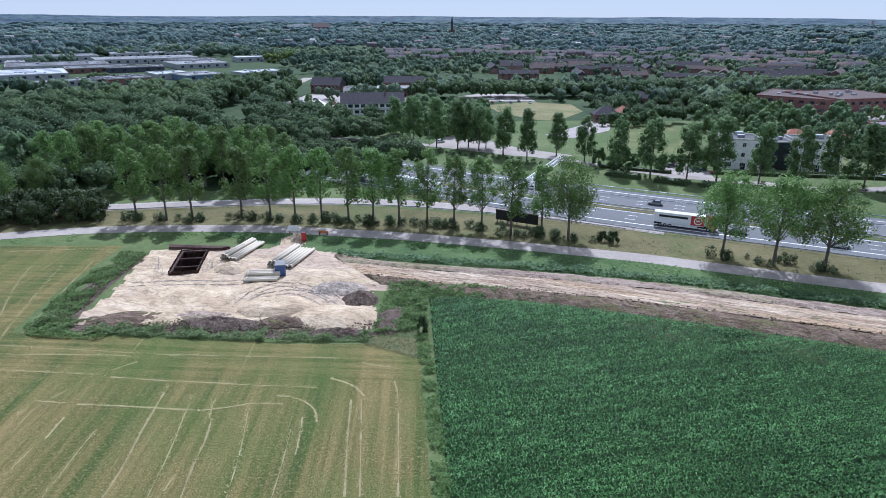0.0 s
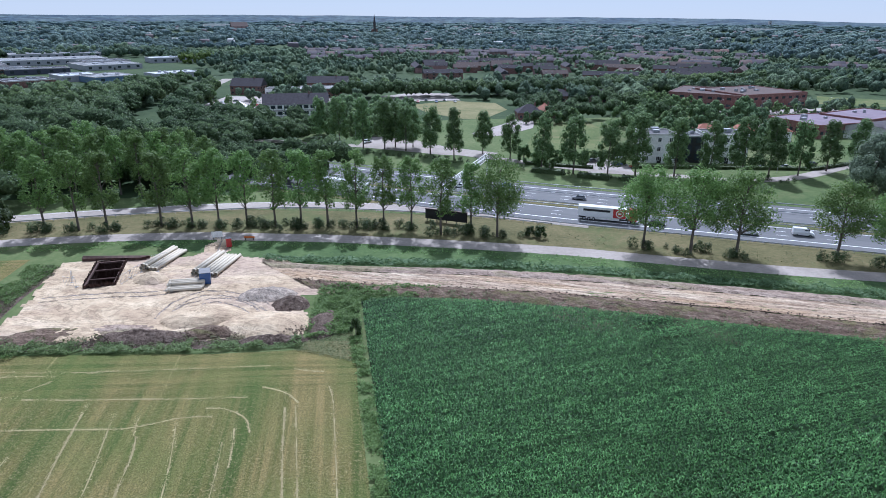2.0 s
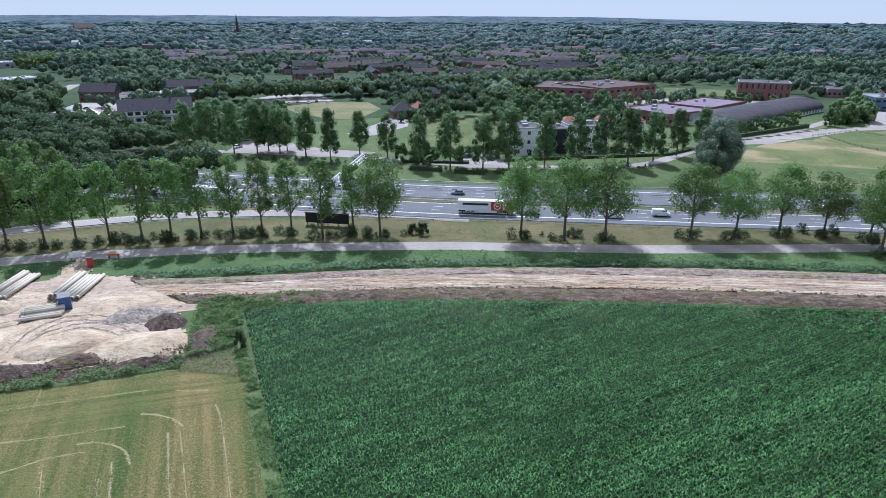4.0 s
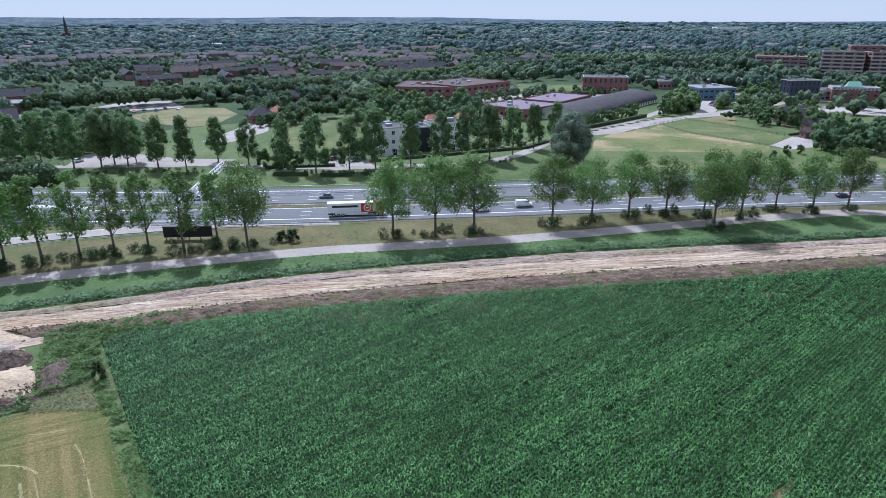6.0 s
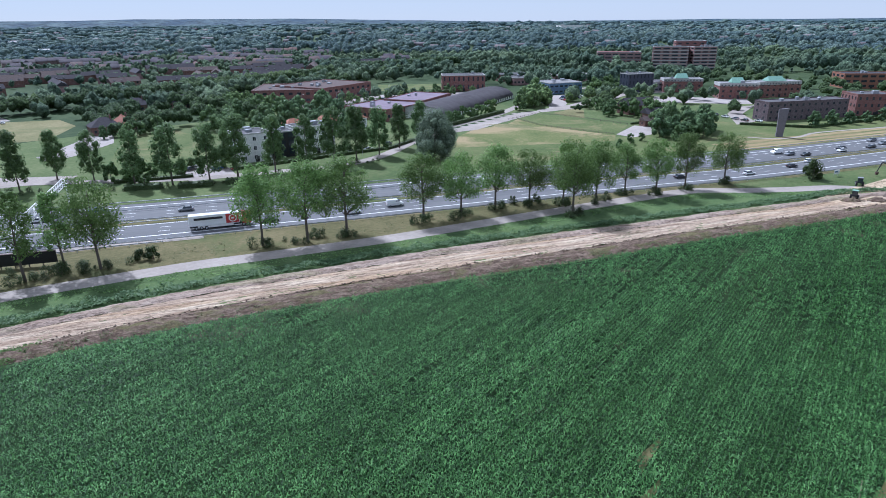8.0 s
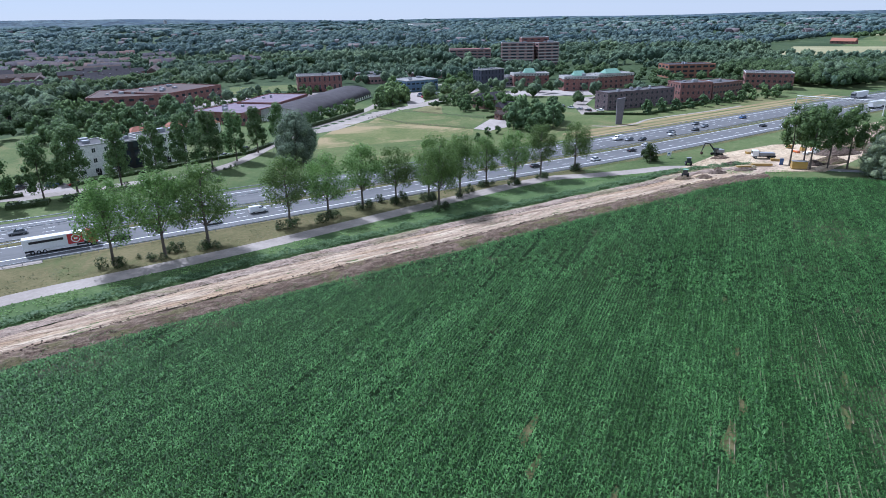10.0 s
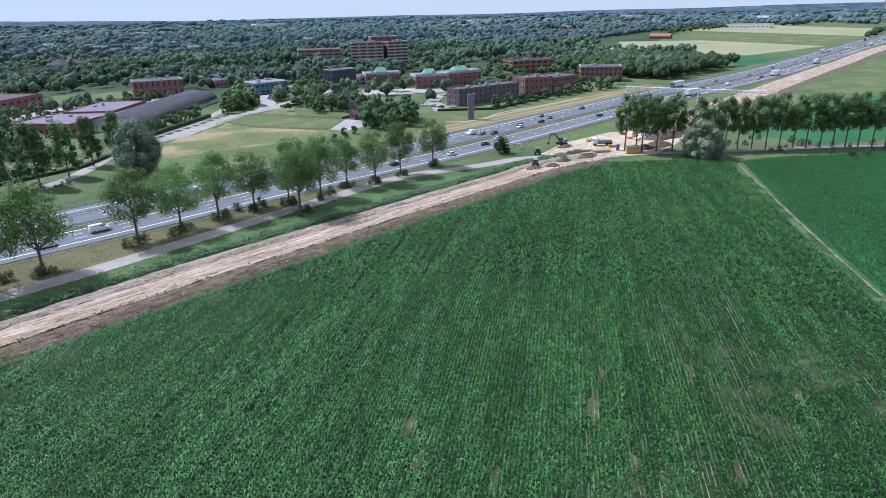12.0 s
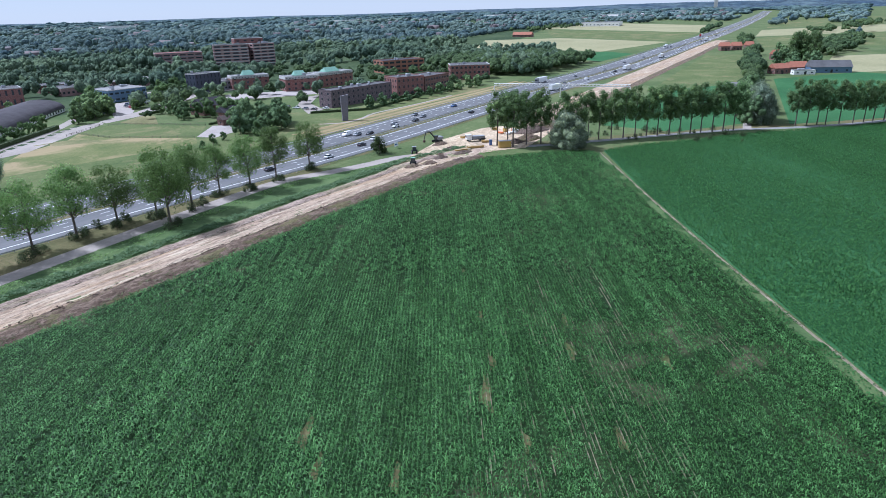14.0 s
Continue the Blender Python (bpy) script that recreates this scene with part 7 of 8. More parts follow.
# far roofs between the trees
pv, pf, n = [], [], 0
xs, ys, rg = far_spots(1050, 3400, 560, 51)
near = np.interp(xs, mw_dist_x, mw_dist_y)
for x, y in zip(xs[ys > near + 120], ys[ys > near + 120]):
    if inside(BIG_FIELDS[0], np.array([x]), np.array([y]))[0]:
        continue
    w, d, h = rg.uniform(8, 22), rg.uniform(8, 12), rg.uniform(5, 7) + math.hypot(x, y) * 0.001
    a = rg.uniform(-0.6, 0.6) - math.atan2(x, y)
    c, s = math.cos(a), math.sin(a)
    for px, py, pz in ((0, 0, 0), (w, 0, 0), (w, d, 0), (0, d, 0), (0, 0, h), (w, 0, h), (w, d, h), (0, d, h), (0, d / 2, h + d * 0.3), (w, d / 2, h + d * 0.3)):
        pv.append((x + px * c - py * s, y + px * s + py * c, pz))
    pf += [(n, n + 1, n + 5, n + 4), (n + 4, n + 5, n + 9, n + 8), (n + 6, n + 7, n + 8, n + 9), (n + 1, n + 2, n + 6, n + 5), (n + 3, n, n + 4, n + 7)]
    n += 10
M["farroof"], nt, b = node_mat("far_roofs", 0.8, 0.3)
gnode = nt.nodes.new("ShaderNodeNewGeometry")
nt.links.new(ramp(nt, gnode.outputs["Random Per Island"], [(0.0, (0.09, 0.08, 0.09)), (0.5, (0.13, 0.105, 0.105)), (0.9, (0.17, 0.155, 0.16)), (1.0, (0.4, 0.4, 0.4))]), b.inputs["Base Color"])
tagged(put("far_roofs", arrays_mesh("far_roofs", pv, pf), "farroof"), "distant houses and halls showing between the trees", "houses", kind="stuff")
building("red_school", (-470, 2420), (-415, 2436), 40, 15, "brickpink", "roofbrown", "large far building with a red roof", 4, (6, 2), 14, "gable", sides=False, framed=False)
sp = empty("church", pose(27, 2000, 0), "dark church tower with a slender spire", "church")
part("tower", boxes((-3.6, 3.6, -3.6, 3.6, 0, 31)), "darkstone", sp)
bm = bmesh.new()
bmesh.ops.create_cone(bm, cap_ends=True, segments=8, radius1=4.0, radius2=0.2, depth=27, matrix=Matrix.Translation((0, 0, 44.5)))
part("spire", bm, "roofdark", sp)
part("nave", boxes((-9, 9, 4, 40, 0, 16)), "brickbrown", sp)
for x, y, h, w in ((2500, 3900, 36, 14), (4300, -900, 75, 12)):
    building("far_tower", (x, y), (x + w, y - w * 0.3), 20, h, "concrete", "roofgrey", "far pale tower block on the skyline", 4, (6, 3), 14, sides=False, framed=False, units=1)
for i, (x, y) in enumerate(((-900, 2500), (-1400, 2300), (-700, 3000), (900, 3000), (1500, 2500), (2100, 1600), (2600, 900), (400, 3400), (2900, 300), (3200, -500), (2500, -200))):
    building("warehouse", (x, y), (x + 90, y - 60), 60, 12 + i % 3 * 2, "white", "roofpale", "large pale hall far off among woods", 1, (4, 3), 14, sides=False, framed=False, units=2, category="warehouse")
ob = empty("monolith", pose(312.5, 109.5, 0, 0, 0, -60), "tall grey tapered monolith sculpture on the grass", "sculpture")
bm = bmesh.new()
bmesh.ops.create_cube(bm, size=1)
for v in bm.verts:
    up = v.co.z > 0
    v.co = Vector((v.co.x * (2.8 if not up else 4.0) + (0.3 if up else 0), v.co.y * (1.8 if not up else 1.2), 13.2 if up else 0))
    if up and v.co.x < 1:
        v.co.z -= 0.6
bmesh.ops.subdivide_edges(bm, edges=bm.edges, cuts=2)
for v in bm.verts:
    v.co += Vector((0.08 * wave(v.co.z, v.co.x, 0.6), 0.05 * wave(v.co.z, v.co.x, 0.8, 3), 0))
part("slab", bm, "greystone", ob)

# overhead structures
def truss(name, A, B, z, label, legs, size=1.1, mat="galv"):
    """A lattice beam over the road, from A to B, on legs."""
    (x0, y0), (x1, y1) = A, B
    L = math.hypot(x1 - x0, y1 - y0)
    ob = empty(name, pose(x0, y0, 0, 0, 0, math.degrees(math.atan2(y1 - y0, x1 - x0))), label, "gantry")
    s = size / 2
    for a, b in ((-s, -s), (s, -s), (-s, s), (s, s)):
        part("chord", cyl(bmesh.new(), (0, a, z + b), (L, a, z + b), 0.14, n=6), mat, ob)
    n = int(L / (size * 1.6))
    bm = bmesh.new()
    for i in range(n):
        p, q = i * L / n, (i + 1) * L / n
        for a in (-s, s):
            cyl(bm, (p, a, z - s), (q, a, z + s), 0.08, n=4, caps=False)
        cyl(bm, (p, -s, z + s), (q, s, z + s), 0.08, n=4, caps=False)
        cyl(bm, (p, -s, z - s), (p, s, z - s), 0.08, n=4, caps=False)
    part("lattice", bm, mat, ob)
    for p in legs:
        part("leg", cyl(bmesh.new(), (p * L, 0, 0), (p * L, 0, z - s), 0.28, 0.22, 8), mat, ob)
    return ob


g = truss("sign_gantry", (19.5, 172.5), (42, 220), 7.0, "white lattice sign gantry across the motorway", (0.0, 0.42, 1.0), 1.4, "white")
part("sign_back", boxes((9, 15, -1.0, -0.85, 5.8, 8.6, 0.05)), "white", g, "pale back of a road sign")
part("sign_back", boxes((18, 22, -1.0, -0.85, 6.2, 8.4, 0.05)), "galv", g, "grey back of a road sign")
g = truss("sign_gantry", (408, 42), (401.5, -41), 7.0, "long white lattice beam across the motorway", (0.0, 0.5, 1.0), 1.3, "white")
g = empty("billboard", pose(15, 168.2, 0, 0, 0, -27), "long low black billboard back on posts beside the slip road", "billboard")
part("panel", boxes((0, 12.3, -0.15, 0.15, 0.7, 3.5, 0.03)), "dark", g)
part("top_rail", boxes((-0.1, 12.4, -0.3, 0.3, 3.5, 3.62)), "roofbrown", g)
for i in range(5):
    part("post", boxes((0.3 + i * 2.9, 0.5 + i * 2.9, 0.15, 0.4, 0, 3.1)), "bark", g)
# clipped hedges
def hedge(A, B, h, w, label):
    (x0, y0), (x1, y1) = A, B
    L = math.hypot(x1 - x0, y1 - y0)
    ob = empty("hedge", pose(x0, y0, 0, 0, 0, math.degrees(math.atan2(y1 - y0, x1 - x0))), label, "hedge", "clipped hedges")
    rg = np.random.default_rng(int(L * 10))
    part("core", boxes((0, L, -w * 0.4, w * 0.4, 0, h * 0.92)), "shrub", ob)
    n = int(L * 16)
    p = np.stack([rg.uniform(0, L, n), rg.uniform(-w / 2, w / 2, n), rg.uniform(0.1, h, n)], 1)
    k = rg.integers(0, 3, n)
    p[k == 0, 2] = h * rg.uniform(0.93, 1.06, (k == 0).sum())
    p[k == 1, 1] = -w / 2
    p[k == 2, 1] = w / 2
    v, f = cards(p, rg.normal(size=(n, 3)), 0.5, rg)
    put("leaves", arrays_mesh("leaves", v, f), "shrub", ob)


for A, B, h, w in (((60, 236), (84, 226), 1.1, 2), ((100, 226), (168, 216), 1.2, 2.2), ((168, 216), (186, 223), 1.2, 2), ((225, 240.5), (281, 253.5), 2.0, 2.4), ((74, 214), (84, 209), 1.6, 4), ((88, 208), (98, 203), 1.6, 4), ((60, 224), (70, 218), 1.6, 4), ((334, 137), (348, 107.5), 1.3, 1.6), ((348, 107.5), (408, 90), 1.5, 1.8), ((324, 236), (338, 230.5), 1.4, 2.4), ((398, 101), (450, 72), 1.4, 1.6), ((196, 330), (330, 350), 3.2, 3), ((296, 177), (322, 172), 1.0, 1.2)):
    hedge(A, B, h, w, "clipped dark green hedge")

# low rail fences round the meadow
def rail_fence(pts):
    ln = smooth_line(pts, 3.6)
    ob = empty("rail_fence", pose(ln[0][0], ln[0][1], 0.05), "low grey wooden post and rail fence in the meadow", "fence", "meadow fences")
    q = ln - ln[0]
    for i, p in enumerate(q):
        part("post", boxes((p[0] - 0.07, p[0] + 0.07, p[1] - 0.07, p[1] + 0.07, 0, 1.0)), "bark", ob)
        if i:
            for z in (0.45, 0.85):
                part("rail", cyl(bmesh.new(), (q[i - 1][0], q[i - 1][1], z), (p[0], p[1], z), 0.05, n=5), "bark", ob)


rail_fence([(268, 231), (260.2, 208), (261.2, 190), (263.2, 166)])
rail_fence([(291.5, 232), (295.2, 219), (294.6, 199), (294, 178)])
rail_fence([(262, 232.5), (290, 236)])

# ---- building site ----
rg = random.Random(21)
pit = empty("sheet_pile_pit", PIT.copy(), "deep pit lined with rusty steel sheet piles", "pit")
hw, hl = PIT_W / 2, PIT_L / 2
for nm, r in (("pit_floor", (-hw, hw, -hl, hl, -5.2, -5.0)),):
    part(nm, boxes(r), "soil", pit)


def piles(x0, y0, x1, y1, top):
    """A wall of folded sheet piles, each one a piece."""
    n = int(math.hypot(x1 - x0, y1 - y0) / 0.65)
    for i in range(n):
        a, b = i / n, (i + 1) / n
        p, q = Vector((x0 + (x1 - x0) * a, y0 + (y1 - y0) * a, 0)), Vector((x0 + (x1 - x0) * b, y0 + (y1 - y0) * b, 0))
        d = (q - p).normalized()
        nrm = Vector((-d.y, d.x, 0)) * (0.16 if i % 2 else -0.16)
        bm = bmesh.new()
        pts = [p, p + (q - p) * 0.22 + nrm, p + (q - p) * 0.78 + nrm, q]
        hh = top + rg.uniform(-0.12, 0.12)
        lo = [bm.verts.new((v.x, v.y, -5.0)) for v in pts]
        hi = [bm.verts.new((v.x, v.y, hh)) for v in pts]
        for k in range(3):
            bm.faces.new((lo[k], lo[k + 1], hi[k + 1], hi[k]))
        bmesh.ops.solidify(bm, geom=bm.faces, thickness=0.05)
        part("steel_plank", bm, "rust", pit)


piles(-hw, -hl, hw, -hl, 0.9)
piles(hw, -hl, hw, hl, 0.9)
piles(hw, hl, -hw, hl, 0.7)
piles(-hw, hl, -hw, -hl, 0.9)
for y in (-hl + 0.4, hl - 0.4):
    part("waler", boxes((-hw, hw, y - 0.2, y + 0.2, 0.1, 0.5)), "rust", pit)
for x in (-hw + 0.25, hw - 0.25):
    part("waler", boxes((x - 0.2, x + 0.2, -hl + 0.6, hl - 0.6, 0.1, 0.5)), "rust", pit)
for y in (-3.2, 2.2):
    part("strut", cyl(bmesh.new(), (-hw + 0.4, y, 0.25), (hw - 0.4, y, 0.25), 0.2, n=8), "rust", pit)
for i in range(3):
    b = empty("steel_beam", pose(-67.5 + i * 0.2, 146.2 - i * 0.75, 0.06, 0, 0, -5 + i), "long rusty steel beam lying behind the pit", "beam", "steel beams")
    part("web", boxes((0, 15.5 - i, -0.03, 0.03, 0.0, 0.7)), "rust", b)
    part("flange", boxes((0, 15.5 - i, -0.2, 0.2, 0.7, 0.76)), "rust", b)
    part("flange", boxes((0, 15.5 - i, -0.2, 0.2, 0.0, 0.05)), "rust", b)
for x, y, t in ((-52.6, 133, 66), (-53.4, 129.6, 70), (-62, 129, 155), (-64, 131.5, 110), (-50.5, 141.5, 30), (-47.8, 136, 80)):
    p = empty("fence_panel", pose(x, y, 0.12, 0, 0, t), "steel mesh site fence panel on feet", "fence", "site fence")
    for r in ((0, 3.4, -0.02, 0.02, 0.1, 0.15), (0, 3.4, -0.02, 0.02, 1.95, 2.0), (0, 0.05, -0.02, 0.02, 0, 2.0), (3.35, 3.4, -0.02, 0.02, 0, 2.0)):
        part("rail", boxes(r), "galv", p)
    for k in range(7):
        part("bar", boxes((0.4 + k * 0.42, 0.43 + k * 0.42, -0.01, 0.01, 0.15, 1.95)), "galv", p)
    for q in (0.02, 3.38):
        part("foot", boxes((q - 0.12, q + 0.12, -0.35, 0.35, 0, 0.12)), "concrete", p)


def pipe_mesh(length, r):
    """A hollow pipe with a thicker socket end, lying along y."""
    bm = bmesh.new()
    for a, b, ra in ((0, length, r), (0, 0.5, r * 1.12)):
        n = 14
        ro = [[bm.verts.new((ra * math.cos(t), y, ra * math.sin(t))) for t in np.linspace(0, 2 * math.pi, n + 1)[:-1]] for y in (a, b)]
        ri = [[bm.verts.new((r * 0.86 * math.cos(t), y, r * 0.86 * math.sin(t))) for t in np.linspace(0, 2 * math.pi, n + 1)[:-1]] for y in (a, b)]
        for k in range(n):
            j = (k + 1) % n
            bm.faces.new((ro[0][k], ro[0][j], ro[1][j], ro[1][k]))
            bm.faces.new((ri[0][j], ri[0][k], ri[1][k], ri[1][j]))
            bm.faces.new((ro[0][j], ro[0][k], ri[0][k], ri[0][j]))
            bm.faces.new((ro[1][k], ro[1][j], ri[1][j], ri[1][k]))
    me = bpy.data.meshes.new("pipe")
    bm.to_mesh(me)
    bm.free()
    me.materials.append(M["pipe"])
    for p in me.polygons:
        p.use_smooth = True
    return me


def pipe_stack(x, y, turn, rows, length, r, label):
    me = pipe_mesh(length, r)
    z = 0.24
    for lay, n in enumerate(rows):
        for i in range(n):
            o = new("pipe", me)
            o.matrix_basis = pose(x, y, 0, 0, 0, turn) @ Matrix.Translation(((i + lay * 0.5) * r * 2.3, rg.uniform(-0.3, 0.3), z + r + lay * r * 1.75))
            tagged(o, label, "pipe", "stacked pipes")
    for q in (0.2, 0.8):
        s = empty("timber_bearer", pose(x, y, 0, 0, 0, turn) @ Matrix.Translation((-r * 1.2, length * q, 0.03)), "squared timber under stacked pipes", "timber", "pipe bearers")
        part("bearer", boxes((0, rows[0] * r * 2.3, -0.1, 0.1, 0.0, 0.24)), "bark", s)


pipe_stack(-51.8, 137.4, -16.5, (5, 2), 12.5, 0.38, "long pale grey pipe stacked on bearers on the sand")
pipe_stack(-39.6, 133.2, -15, (7, 2), 12.2, 0.38, "pale grey pipe in a wide stack on the sand")
pipe_stack(-43.0, 128.2, -85, (6, 3), 7.2, 0.34, "short pale pipe lying across the sand")


def cabin(name, x, y, turn, mat, label, w=2.3, d=2.3, h=2.5, category="container"):
    b = empty(name, pose(x, y, 0.1, 0, 0, turn), label, category)
    part("body", boxes((0, w, 0, d, 0.12, h, 0.05)), mat, b)
    for i in range(int(w / 0.3)):
        part("rib", boxes((0.1 + i * 0.3, 0.2 + i * 0.3, -0.04, 0.0, 0.25, h - 0.15)), mat, b)
    part("door", boxes((w * 0.3, w * 0.7, -0.07, -0.02, 0.2, h - 0.35)), mat, b)
    part("roof", boxes((-0.06, w + 0.06, -0.06, d + 0.06, h, h + 0.12, 0.04)), "roofpale", b)
    for q in ((0, 0.2, 0, d, 0, 0.12), (w - 0.2, w, 0, d, 0, 0.12)):
        part("skid", boxes(q), "dark", b)
    return b


cabin("site_container", -36.6, 127.4, 12, "carblue", "blue steel site container on the sand", 2.2, 3.0, 2.6)
cabin("portable_toilet", -35.8, 150.6, 5, "red", "red and white portable toilet by the site entrance", 1.2, 1.2, 2.3, "toilet")
g = empty("site_sign", pose(-40.4, 156, 0.05, 0, 0, 8), "white site board on two posts at the entrance", "sign")
part("board", boxes((0, 2.6, -0.04, 0.04, 1.0, 2.5)), "white", g)
for q in (0.3, 2.2):
    part("post", boxes((q, q + 0.1, 0.04, 0.14, 0, 2.5)), "bark", g)
g = empty("road_barrier", pose(-32.5, 156.2, 0.05, 0, 0, -4), "orange road barrier beside the service road", "barrier")
part("board", boxes((0, 2.6, -0.05, 0.05, 0.5, 1.0, 0.02)), "signorange", g)
for q in (0.2, 2.2):
    part("leg", boxes((q, q + 0.12, -0.3, 0.3, 0, 0.6)), "dark", g)
for i in range(7):
    b = empty("timber_baulk", pose(-40.5 + rg.uniform(-1.8, 1.8), 124.6 + rg.uniform(-1, 1), 0.18, 0, 0, 40 + rg.uniform(-25, 25)), "weathered timber baulk dropped on the sand", "timber", "loose timber")
    part("baulk", boxes((0, rg.uniform(2, 4), -0.12, 0.12, 0, 0.22, 0.02)), "bark", b)


def heap(name, x, y, rx, ry, h, mat, label, turn=0, rough=0.25, seed=1, flat=0.0):
    """A heap of loose earth with clods and slumped edges."""
    n, k = 40, 14
    v, f = [(0, 0, h)], []
    for j in range(1, k + 1):
        u = j / k
        for i in range(n):
            a = 2 * math.pi * i / n
            wob = 1 + 0.22 * noise.noise(Vector((math.cos(a) * 1.4, math.sin(a) * 1.4, seed)))
            px, py = rx * u * wob * math.cos(a), ry * u * wob * math.sin(a)
            base = min(1, (1 - u) / (1 - flat)) if flat else (1 - u)
            z = h * base ** 0.85 + rough * (1 - u * 0.6) * (noise.noise(Vector((px * 0.8, py * 0.8, seed))) + 0.6 * noise.noise(Vector((px * 2.3, py * 2.3, seed + 4)))) * (u < 0.99)
            v.append((px, py, max(z, 0.0) - (0.08 if j == k else 0)))
    for i in range(n):
        f.append((0, 1 + i, 1 + (i + 1) % n))
    for j in range(k - 1):
        for i in range(n):
            a, b = 1 + j * n + i, 1 + j * n + (i + 1) % n
            f += [(a, a + n, b + n), (a, b + n, b)]
    ob = put(name, arrays_mesh(name, v, f), mat, m=pose(x, y, 0.06, 0, 0, turn))
    return tagged(ob, label, "heap")


heap("sand_mound", -47.8, 132, 4.2, 3.2, 1.9, "sand", "small heap of pale sand beside the pipes", seed=3)
heap("sand_mound", -32.5, 112.0, 8.0, 5.0, 1.3, "sand", "broad flat-topped heap of pale sand", seed=4, flat=0.55, rough=0.15)
heap("sand_mound", -20.5, 107.5, 9, 6.0, 1.5, "sand", "wide low mound of driven-over sand", seed=14, flat=0.4, rough=0.2)
heap("rubble_mound", -22, 121, 6.5, 4.0, 1.4, "greyheap", "low heap of grey rubble and clods", seed=5, rough=0.5)
heap("soil_mound", -16.4, 115.8, 4.0, 3.4, 2.2, "darksoil", "heap of dark brown soil at the site edge", seed=6, rough=0.4)
heap("soil_mound", -41, 104.6, 8.5, 2.8, 1.7, "darksoil", "long heap of dark clods along the site edge", turn=-3, seed=7, rough=0.5)
heap("soil_mound", -29, 105.4, 6.5, 2.6, 1.4, "soil", "long heap of brown turf and soil", turn=-3, seed=8, rough=0.5)
heap("soil_mound", -18.5, 101.3, 6.5, 2.0, 1.2, "darksoil", "low dark soil bank with weeds", turn=-2, seed=9, rough=0.4)
heap("soil_mound", -9.6, 107, 3.2, 5.8, 1.5, "darksoil", "dark soil mound overgrown at its edges", seed=10, rough=0.4)
heap("soil_spread", -60, 107, 10.5, 3.2, 0.35, "soil", "low spread of brown soil over the sand", turn=4, seed=15, rough=0.15)
heap("soil_spread", -46, 108.5, 6, 2.2, 0.3, "trackside", "thin spread of pinkish soil over the sand", turn=-5, seed=16, rough=0.15)
# works at the road crossing
for i, (x, y, a, b, h) in enumerate(((231, 44, 4, 2, 1.3), (222, 46.5, 3.5, 2, 1.2), (240, 37, 5, 2, 1.2), (236, 45, 3, 1.6, 1.0), (247, 43, 4, 2, 1.2), (256, 49, 4, 2, 1.3), (288, 12, 10, 5, 3.2), (270, 13, 8, 4, 2.4), (262, 18, 5, 3, 1.8), (216, 52, 3, 2, 1.0), (228, 36, 4, 2, 1.0), (300, 8, 8, 5, 2.2))):
    heap("soil_mound", x, y, a, b, h, "soil" if i % 2 else "darksoil", "heap of excavated brown soil at the crossing works", turn=-40, seed=20 + i, rough=0.4)


def wheel(parent, x, y, z, r, w):
    t = part("wheel", cyl(bmesh.new(), (x, y - w / 2, z), (x, y + w / 2, z), r, n=14), "rubber", parent)
    part("rim", cyl(bmesh.new(), (x, y - w / 2 - 0.02, z), (x, y + w / 2 + 0.02, z), r * 0.55, n=10), "galv", t)


def excavator(x, y, turn):
    e = empty("excavator", pose(x, y, 0.09, 0, 0, turn), "dark tracked excavator with a raised bent arm", "excavator")
    for q in (-1.2, 1.2):
        part("track", boxes((-2, 2, q - 0.35, q + 0.35, 0, 0.9, 0.25)), "rubber", e)
    part("house", boxes((-2.4, 1.0, -1.3, 1.3, 1.0, 2.3, 0.15)), "cargrey", e)
    part("cab", boxes((0.2, 1.7, 0.2, 1.3, 1.0, 3.0, 0.12)), "glass", e)
    part("boom", cyl(cyl(bmesh.new(), (0.8, -0.3, 1.6), (3.4, -0.3, 4.6), 0.35, 0.28, 6), (3.4, -0.3, 4.6), (5.4, -0.3, 4.9), 0.28, 0.22, 6), "carblack", e)
    part("stick", cyl(bmesh.new(), (5.4, -0.3, 4.9), (6.6, -0.3, 1.6), 0.24, 0.16, 6), "carblack", e)
    part("bucket", boxes((6.0, 6.9, -0.8, 0.2, 0.6, 1.6, 0.15)), "rust", e)


excavator(261, 51, 135)


def tractor(name, x, y, turn, mat, label):
    e = empty(name, pose(x, y, 0.09, 0, 0, turn), label, "vehicle")
    part("body", boxes((-0.4, 2.0, -0.45, 0.45, 0.7, 1.5, 0.1)), mat, e)
    part("cab", boxes((-1.4, 0.0, -0.75, 0.75, 1.0, 2.7, 0.12)), "glass", e)
    part("roof", boxes((-1.5, 0.1, -0.85, 0.85, 2.7, 2.85, 0.05)), mat, e)
    for px, r, w in ((-0.9, 0.8, 0.5), (1.5, 0.5, 0.35)):
        for py in (-0.9, 0.9):
            wheel(e, px, py, r, r, w)


tractor("roller", 238.5, 56, 20, "cargrey", "dark site roller with a cab")
tractor("tractor", 219.5, 52, 10, "green", "small green tractor on the haul track")
lorry = empty("tipper_lorry", pose(264, 34.5, 0.09, 0, 0, 115), "white tipper lorry with a grey skip parked on the sand", "lorry")
part("cab", boxes((2.4, 4.6, -1.2, 1.2, 0.9, 3.1, 0.15)), "carwhite", lorry)
part("windscreen", boxes((4.58, 4.64, -1.05, 1.05, 1.9, 2.8)), "glass", lorry)
part("tipper", boxes((-3.4, 2.2, -1.25, 1.25, 1.2, 2.3, 0.08)), "cargrey", lorry)
part("chassis", boxes((-4, 4.4, -0.5, 0.5, 0.7, 1.1)), "dark", lorry)
